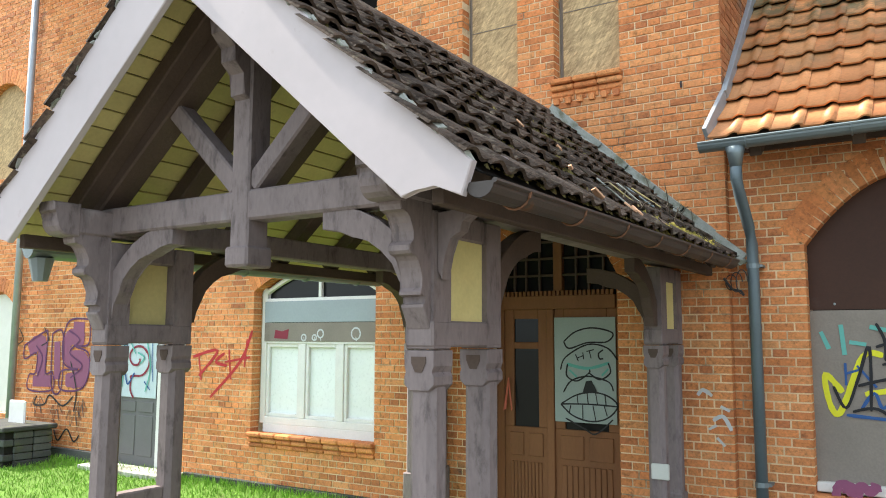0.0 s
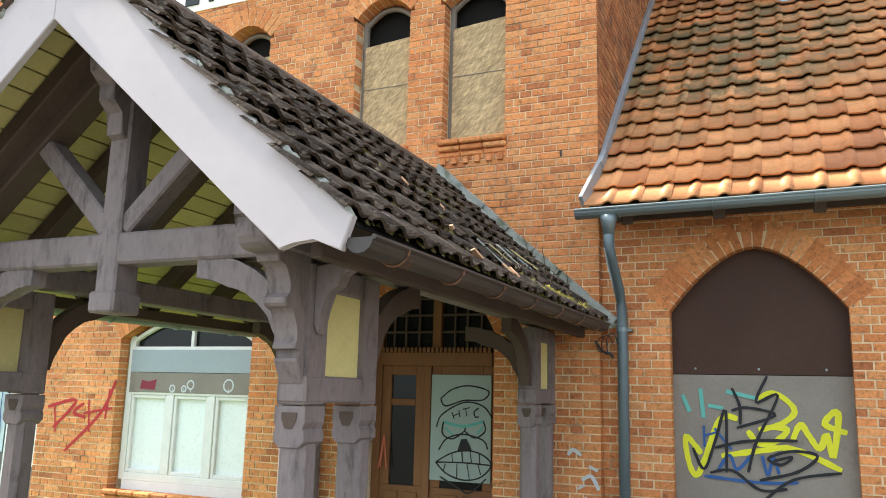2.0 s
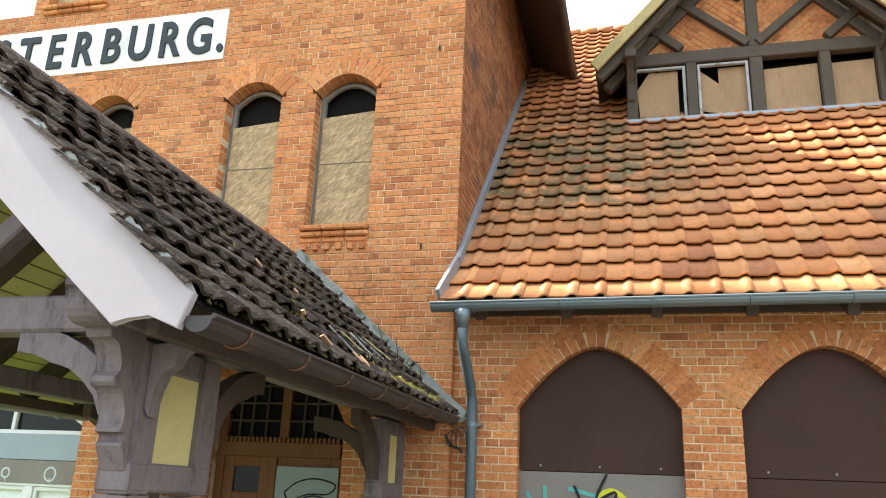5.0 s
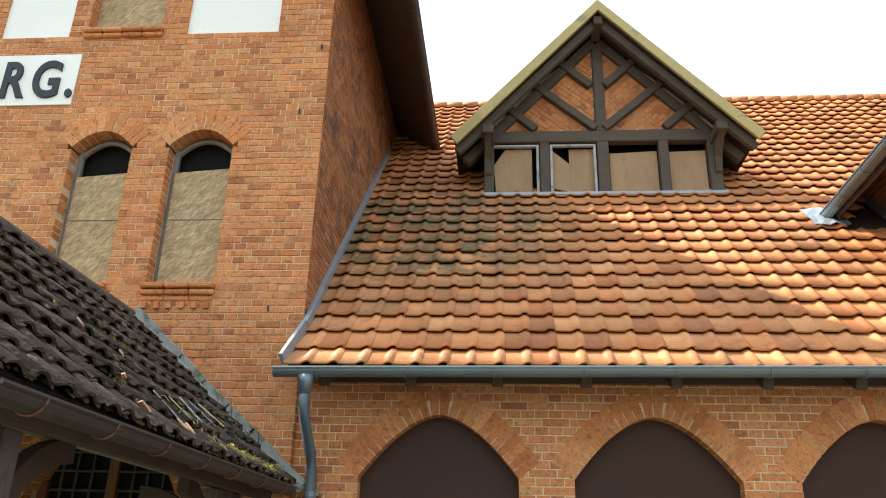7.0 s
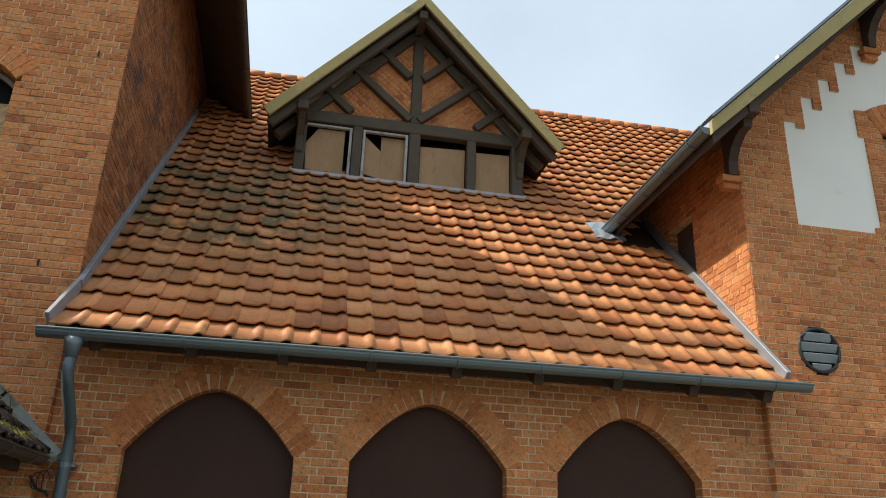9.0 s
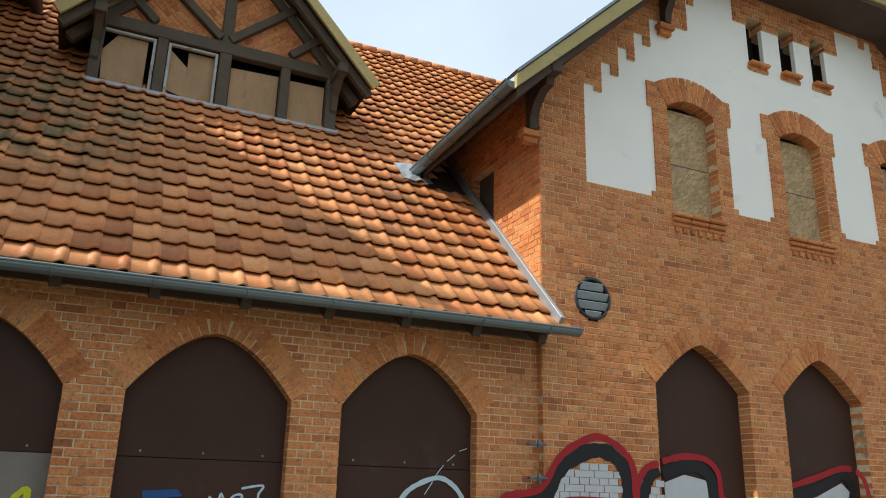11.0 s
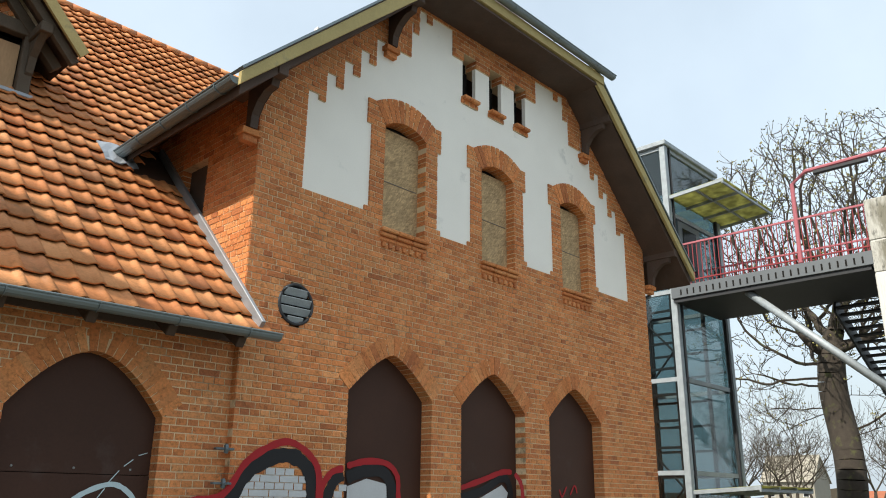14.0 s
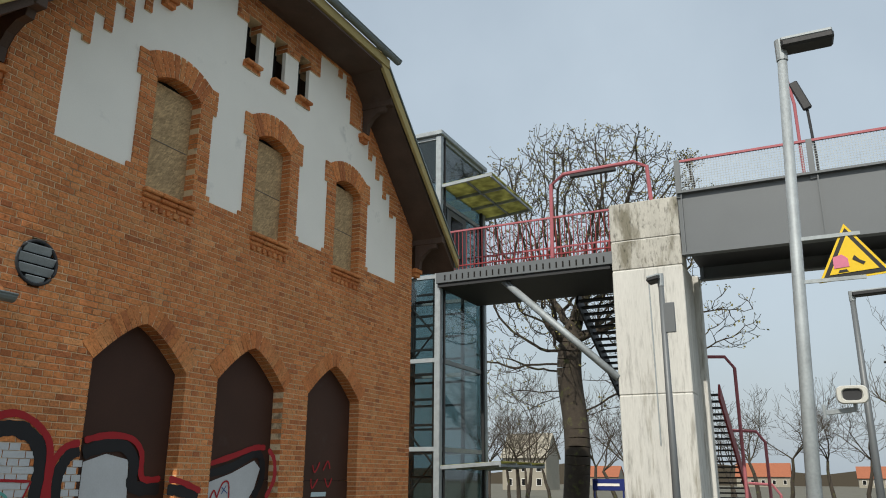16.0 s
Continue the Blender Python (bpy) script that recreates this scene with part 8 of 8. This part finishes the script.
stroke(g, P_PURPLE, 0.260, -0.112, [(-11.75, 1.62), (-11.2, 1.64)])
stroke(g, P_PURPLE, 0.260, -0.112, [(-11.11, 2.27), (-11.06, 1.67)])
stroke(g, P_PURPLE, 0.260, -0.112, [(-10.38, 2.32), (-10.8, 2.33), (-10.8, 2.03), (-10.37, 1.97), (-10.38, 1.72), (-10.83, 1.66)])
stroke(g, P_PURPLE, 0.260, -0.112, [(-10.69, 2.49), (-10.39, 2.48)])
stroke(g, P_BLACK, 0.030, -0.116, [(-11.59, 1.39), (-11.67, 1.25), (-11.38, 1.26), (-11.23, 1.41), (-10.87, 1.26), (-10.59, 1.42)])
stroke(g, P_BLACK, 0.030, -0.116, [(-11.07, 0.88), (-10.94, 0.72), (-10.72, 0.91), (-10.52, 0.73), (-10.38, 0.84)])
stroke(g, P_BLACK, 0.030, -0.116, [(-10.96, 0.54), (-10.64, 0.46), (-10.36, 0.63)])
stroke(g, P_BLACK, 0.030, -0.116, [(-10.71, 1.96), (-10.52, 1.52), (-10.56, 1.18)])
P_PLUM = paint("plum", (0.1, 0.03, 0.09))
P_SCRAWL = paint("scrawl", (0.09, 0.06, 0.05))
for pts in ([(-12.05, 2.2), (-11.5, 2.42), (-11.38, 2.38), (-11.4, 1.78), (-11.2, 1.78), (-11.18, 1.5), (-11.85, 1.48), (-11.86, 1.72), (-11.68, 1.76), (-11.68, 2.08), (-12.02, 1.98), (-12.05, 2.2)],
            [(-11.25, 2.4), (-10.96, 2.4), (-10.93, 1.54), (-11.2, 1.54), (-11.25, 2.4)],
            [(-10.25, 2.62), (-10.8, 2.6), (-10.96, 2.2), (-10.85, 1.9), (-10.5, 1.84), (-10.95, 1.8), (-10.95, 1.52), (-10.4, 1.54), (-10.22, 1.8), (-10.26, 2.1), (-10.6, 2.2), (-10.26, 2.24), (-10.25, 2.62)],
            [(-10.8, 2.45), (-10.5, 2.3), (-10.75, 2.1), (-10.4, 1.9), (-10.7, 1.7)], [(-11.7, 2.2), (-11.5, 2.0), (-11.62, 1.7)]):
    stroke(g, P_PLUM, 0.03, -0.117, pts)
for x, z, w in ((-11.75, 1.2, 0.3), (-11.2, 1.1, 0.26), (-10.75, 1.05, 0.3), (-11.3, 0.78, 0.22), (-10.5, 1.2, 0.2)):
    stroke(g, P_SCRAWL, 0.013, -0.1165, [(x, z), (x + w * 0.3, z + 0.16), (x + w * 0.4, z - 0.1), (x + w * 0.7, z + 0.1), (x + w, z - 0.08), (x + w * 0.8, z + 0.18), (x + w * 1.3, z + 0.05)])
for dx in (-0.25, 0.5):
    stroke(g, P_BLACK, 0.022, -0.1165, [(-12.0 + dx, 2.5), (-11.85 + dx, 2.3), (-12.05 + dx, 2.2)])
g = thing("graffiti", "pale rings and a pink smear on the window cover board", "graffiti")
for x, r in ((-5.05, 0.07), (-5.62, 0.05), (-5.9, 0.04), (-5.72, 0.035)):
    stroke(g, P_SILVER, 0.02, 0.017, [(x + r * math.cos(t), 2.4 + (0.0 if r > 0.04 else -0.05) + r * math.sin(t)) for t in [q * 0.9 for q in range(8)]])
    stroke(g, P_SILVER, 0.016, 0.0165, [(x, 2.36), (x + 0.01, 2.31)])
patch(g, P_MAROON, 0.0165, [(-6.42, 2.34), (-6.18, 2.33), (-6.16, 2.46), (-6.28, 2.43), (-6.4, 2.45)])
g = thing("graffiti", "dark red spiral and blue marks on the pale sheet", "graffiti")
stroke(g, P_MAROON, 0.035, -0.030, [(-9.11, 2.03), (-9.1, 1.99), (-9.15, 1.94), (-9.25, 1.94), (-9.33, 2.01), (-9.33, 2.11), (-9.22, 2.2), (-9.05, 2.2), (-8.91, 2.09), (-8.89, 1.93), (-9.03, 1.79), (-9.29, 1.77), (-9.29, 1.72), (-9.3, 1.57), (-9.22, 1.45)])
stroke(g, P_BLUE, 0.030, -0.033, [(-9.53, 2.4), (-9.44, 2.28)])
stroke(g, P_BLUE, 0.030, -0.033, [(-9.37, 2.42), (-9.17, 2.32), (-8.94, 2.4)])
stroke(g, P_BLUE, 0.030, -0.033, [(-9.43, 1.81), (-9.36, 1.65), (-9.21, 1.82)])
stroke(g, P_BLUE, 0.030, -0.033, [(-8.98, 1.7), (-8.84, 1.58)])
stroke(g, P_BLUE, 0.030, -0.033, [(-9.5, 1.98), (-9.43, 1.86)])
for pts in ([(-9.5, 2.2), (-9.3, 2.35), (-9.05, 2.42), (-8.8, 2.3)], [(-9.45, 2.45), (-9.4, 2.1), (-9.5, 1.75)], [(-8.8, 2.45), (-8.82, 2.1), (-8.78, 1.7)], [(-9.1, 2.47), (-9.12, 2.25)]):
    stroke(g, P_BLUE, 0.016, -0.034, pts)
for pts in ([(-9.5, 1.6), (-9.42, 2.3), (-9.2, 2.1)], [(-8.95, 1.55), (-8.85, 1.9), (-8.95, 2.3)], [(-9.15, 2.12), (-9.0, 2.05), (-9.1, 1.95)]):
    stroke(g, P_TEAL, 0.026, -0.0335, pts)
g = thing("graffiti", "large silver bubble letters with black and red outline", "graffiti")
painted_bricks(g, P_SILVER, [(6.18, 2.11), (6.39, 2.43), (6.61, 2.63), (6.84, 2.75), (7.08, 2.72), (7.29, 2.6), (7.33, 2.11)])
painted_bricks(g, P_SILVER, [(5.75, 2.11), (5.96, 2.22), (6.21, 2.26), (6.16, 2.11)])
painted_bricks(g, P_SILVER, [(7.68, 2.11), (7.68, 2.46), (7.88, 2.62), (7.88, 2.11)])
stroke(g, P_BLACK, 0.170, -0.114, [(5.67, 2.11), (5.93, 2.26), (6.28, 2.35), (6.48, 2.64), (6.75, 2.82), (7.06, 2.87), (7.3, 2.75), (7.39, 2.52), (7.37, 2.11)])
stroke(g, P_RED, 0.080, -0.118, [(5.6, 2.11), (5.82, 2.35), (6.23, 2.44), (6.48, 2.77), (6.78, 2.96), (7.05, 3.02), (7.34, 2.88), (7.48, 2.65), (7.47, 2.11)])
stroke(g, P_RED, 0.030, -0.119, [(6.42, 2.31), (6.68, 2.36), (7.29, 2.35)])
stroke(g, P_RED, 0.030, -0.119, [(6.42, 2.31), (6.52, 2.14)])
stroke(g, P_RED, 0.030, -0.119, [(7.3, 2.35), (7.21, 2.13)])
stroke(g, P_RED, 0.030, -0.119, [(6.68, 2.35), (6.71, 2.12)])
stroke(g, P_TEAL, 0.030, -0.118, [(6.65, 2.14), (6.72, 2.22), (6.87, 2.26), (7.03, 2.21), (7.07, 2.12)])
stroke(g, P_BLACK, 0.140, -0.114, [(7.62, 2.11), (7.62, 2.42), (7.72, 2.62), (7.85, 2.68)])
stroke(g, P_RED, 0.080, -0.118, [(7.52, 2.11), (7.52, 2.49), (7.65, 2.7), (7.84, 2.76)])
patch(g, P_SILVER, 0.075, [(8.07, 2.11), (8.07, 2.56), (8.38, 2.66), (8.72, 2.6), (8.76, 2.11)])
stroke(g, P_BLACK, 0.160, 0.072, [(8.05, 2.66), (8.37, 2.76), (8.66, 2.74), (8.82, 2.55), (8.83, 2.29), (9.26, 2.26)])
stroke(g, P_RED, 0.080, 0.069, [(8.05, 2.8), (8.37, 2.87), (8.72, 2.85), (8.91, 2.69), (8.96, 2.39), (9.26, 2.38)])
stroke(g, P_BLACK, 0.140, -0.114, [(9.21, 2.25), (9.45, 2.23), (9.75, 2.15)])
stroke(g, P_RED, 0.080, -0.118, [(9.22, 2.38), (9.45, 2.34), (9.79, 2.23)])
patch(g, P_SILVER, 0.075, [(10.14, 2.11), (10.15, 2.34), (10.59, 2.46), (11.06, 2.64), (11.2, 2.53), (11.09, 2.23), (10.98, 2.11)])
stroke(g, P_BLACK, 0.120, 0.072, [(10.14, 2.45), (10.6, 2.55), (11.06, 2.74), (11.23, 2.64), (11.25, 2.37), (11.08, 2.13)])
stroke(g, P_RED, 0.080, 0.069, [(10.14, 2.58), (10.61, 2.7), (11.04, 2.82), (11.29, 2.83)])
stroke(g, P_RED, 0.080, -0.118, [(11.13, 2.8), (11.28, 2.65), (11.3, 2.38), (11.13, 2.12)])
stroke(g, P_RED, 0.025, 0.067, [(10.31, 2.12), (10.41, 2.32), (10.53, 2.33), (10.56, 2.12)])
stroke(g, P_RED, 0.025, 0.067, [(10.18, 2.12), (10.25, 2.23), (10.31, 2.14)])
stroke(g, P_BLUE, 0.020, 0.067, [(10.4, 2.18), (10.49, 2.29)])
stroke(g, P_BLUE, 0.020, 0.067, [(10.4, 2.27), (10.52, 2.19)])
stroke(g, P_RED, 0.030, 0.075, [(12.53, 2.6), (12.6, 2.49), (12.73, 2.65)])
stroke(g, P_RED, 0.030, 0.075, [(12.83, 2.52), (12.96, 2.67), (13.03, 2.55)])
stroke(g, P_RED, 0.030, 0.075, [(12.5, 2.39), (12.54, 2.24), (12.69, 2.38)])
stroke(g, P_RED, 0.030, 0.075, [(12.89, 2.4), (12.99, 2.26), (13.1, 2.4)])
patch(g, P_PALE, 0.072, [(12.52, 2.18), (12.94, 2.18), (12.93, 2.11), (12.51, 2.11)])
g = thing("graffiti", "blue and white sprayed strokes on brown panels", "graffiti")
patch(g, P_BLUE, 0.120, [(2.26, 2.32), (2.56, 2.34), (2.61, 2.28), (2.44, 2.26), (2.54, 2.17), (2.3, 2.1)])
stroke(g, P_PALE, 0.050, 0.117, [(2.29, 2.16), (2.35, 2.19), (2.41, 2.14)])
stroke(g, P_PALE, 0.022, 0.117, [(2.86, 2.11), (2.85, 2.28), (2.92, 2.16), (2.95, 2.31), (3.02, 2.15), (3.05, 2.28), (3.14, 2.3), (3.13, 2.19), (3.26, 2.11)])
stroke(g, P_PALE, 0.022, 0.117, [(3.13, 2.36), (3.33, 2.39), (3.29, 2.29), (3.38, 2.12)])
stroke(g, P_PALE, 0.022, 0.117, [(2.52, 2.15), (2.6, 2.23)])
stroke(g, P_PALE, 0.022, 0.117, [(2.71, 2.1), (2.78, 2.2)])
patch(g, P_BLUE, 0.119, [(2.86, 2.11), (3.0, 2.26), (3.06, 2.11)])
patch(g, P_BLUE, 0.119, [(3.07, 2.28), (3.13, 2.29), (3.21, 2.11), (3.14, 2.11)])
g = thing("graffiti", "pale blue arc and pink tag on brown panels", "graffiti")
stroke(g, P_PALE, 0.050, 0.120, [(4.62, 2.1), (4.72, 2.28), (4.86, 2.42), (5.14, 2.52), (5.34, 2.43), (5.47, 2.25)])
stroke(g, P_PALE, 0.014, 0.117, [(4.83, 2.11), (4.96, 2.31)])
stroke(g, P_PALE, 0.014, 0.117, [(4.99, 2.35), (5.08, 2.48)])
stroke(g, P_PALE, 0.014, 0.117, [(5.11, 2.54), (5.2, 2.65)])
stroke(g, P_PALE, 0.014, 0.117, [(5.24, 2.69), (5.33, 2.76)])
stroke(g, P_PALE, 0.014, 0.117, [(5.38, 2.8), (5.47, 2.83)])
stroke(g, paint_pink, 0.018, 0.117, [(4.16, 2.17), (4.17, 2.27), (4.21, 2.17), (4.24, 2.25), (4.29, 2.15)])
stroke(g, paint_pink, 0.018, 0.117, [(4.3, 2.16), (4.35, 2.25), (4.39, 2.15)])
stroke(g, paint_pink, 0.018, 0.117, [(4.41, 2.24), (4.4, 2.15), (4.47, 2.16), (4.47, 2.25)])
stroke(g, paint_pink, 0.018, 0.117, [(4.5, 2.23), (4.54, 2.13), (4.56, 2.22), (4.62, 2.13), (4.63, 2.24)])
g = thing("graffiti", "white paint splashes on the brick wall beside the downpipe", "graffiti")
stroke(g, P_SILVER, 0.035, -0.112, [(-0.94, 1.84), (-0.89, 1.89), (-0.81, 1.84)])
stroke(g, P_SILVER, 0.035, -0.112, [(-0.81, 1.62), (-0.72, 1.66), (-0.65, 1.54)])
stroke(g, P_SILVER, 0.035, -0.112, [(-0.78, 1.47), (-0.71, 1.4)])
stroke(g, P_SILVER, 0.035, -0.112, [(-0.85, 1.54), (-0.78, 1.58)])
stroke(g, P_SILVER, 0.035, -0.112, [(-0.74, 1.75), (-0.66, 1.71)])
g = thing("graffiti", "magenta letters sprayed low on the arcade wall", "graffiti")
stroke(g, P_PURPLE, 0.070, -0.012, [(0.15, 1.03), (0.18, 1.14), (0.28, 1.13), (0.26, 1.05)])
stroke(g, P_PURPLE, 0.070, -0.012, [(0.32, 1.05), (0.34, 1.15), (0.42, 1.1), (0.45, 1.18)])
stroke(g, P_PURPLE, 0.070, -0.012, [(0.2, 1.1), (0.49, 1.14)])

# ---- grass and weeds by the tall block ----
rnd = random.Random(71)
vs, fs = [], []
for k in range(34000):
    x = rnd.uniform(-14.5, -2.9)
    y = -0.15 - rnd.random() ** 1.4 * 4.2
    if -3.7 < x and y > -0.4 and x > -3.3:
        continue
    h = rnd.uniform(0.03, 0.1) * (1.5 if y > -0.45 else 1.0)
    a = rnd.uniform(0, math.pi)
    w = rnd.uniform(0.003, 0.007)
    dx, dy = math.cos(a) * w, math.sin(a) * w
    lx, ly = rnd.gauss(0, 0.04), rnd.gauss(0, 0.04)
    n = len(vs)
    vs += [(x - dx, y - dy, GROUND), (x + dx, y + dy, GROUND), (x + dx * 0.6 + lx * 0.4, y + dy * 0.6 + ly * 0.4, GROUND + h * 0.6), (x - dx * 0.6 + lx * 0.4, y - dy * 0.6 + ly * 0.4, GROUND + h * 0.6), (x + lx, y + ly, GROUND + h)]
    fs += [(n, n + 1, n + 2, n + 3), (n + 3, n + 2, n + 4)]
tagged(part("grass", finish("grass", vs, fs, M_GRASS), M_GRASS), "bright green spring grass along the brick wall", "grass", kind="stuff")
bm = B()
box(bm, -20, -2.9, -4.6, -0.02, GROUND, GROUND + 0.012)
M_LAWN = material("lawn_soil", (0.1, 0.19, 0.028), 0.95, vary=0.3, scale=3, fine=40, bump=0.4, stain=(0.12, 0.1, 0.05), stain_at=0.58, stain_scale=2)
tagged(part("lawn", bm, M_LAWN), "mossy green strip of lawn beside the wall", "lawn", kind="structure")
bm = B()
box(bm, TX0, -9.7, -0.16, -0.1, GROUND, 0.62, 0.01)
box(bm, -7.9, -3.4, -0.16, -0.1, GROUND, 0.52, 0.01)
tagged(part("plinth", bm, M_DARKSTONE), "grey rendered plinth at the wall foot", "plinth", kind="structure")
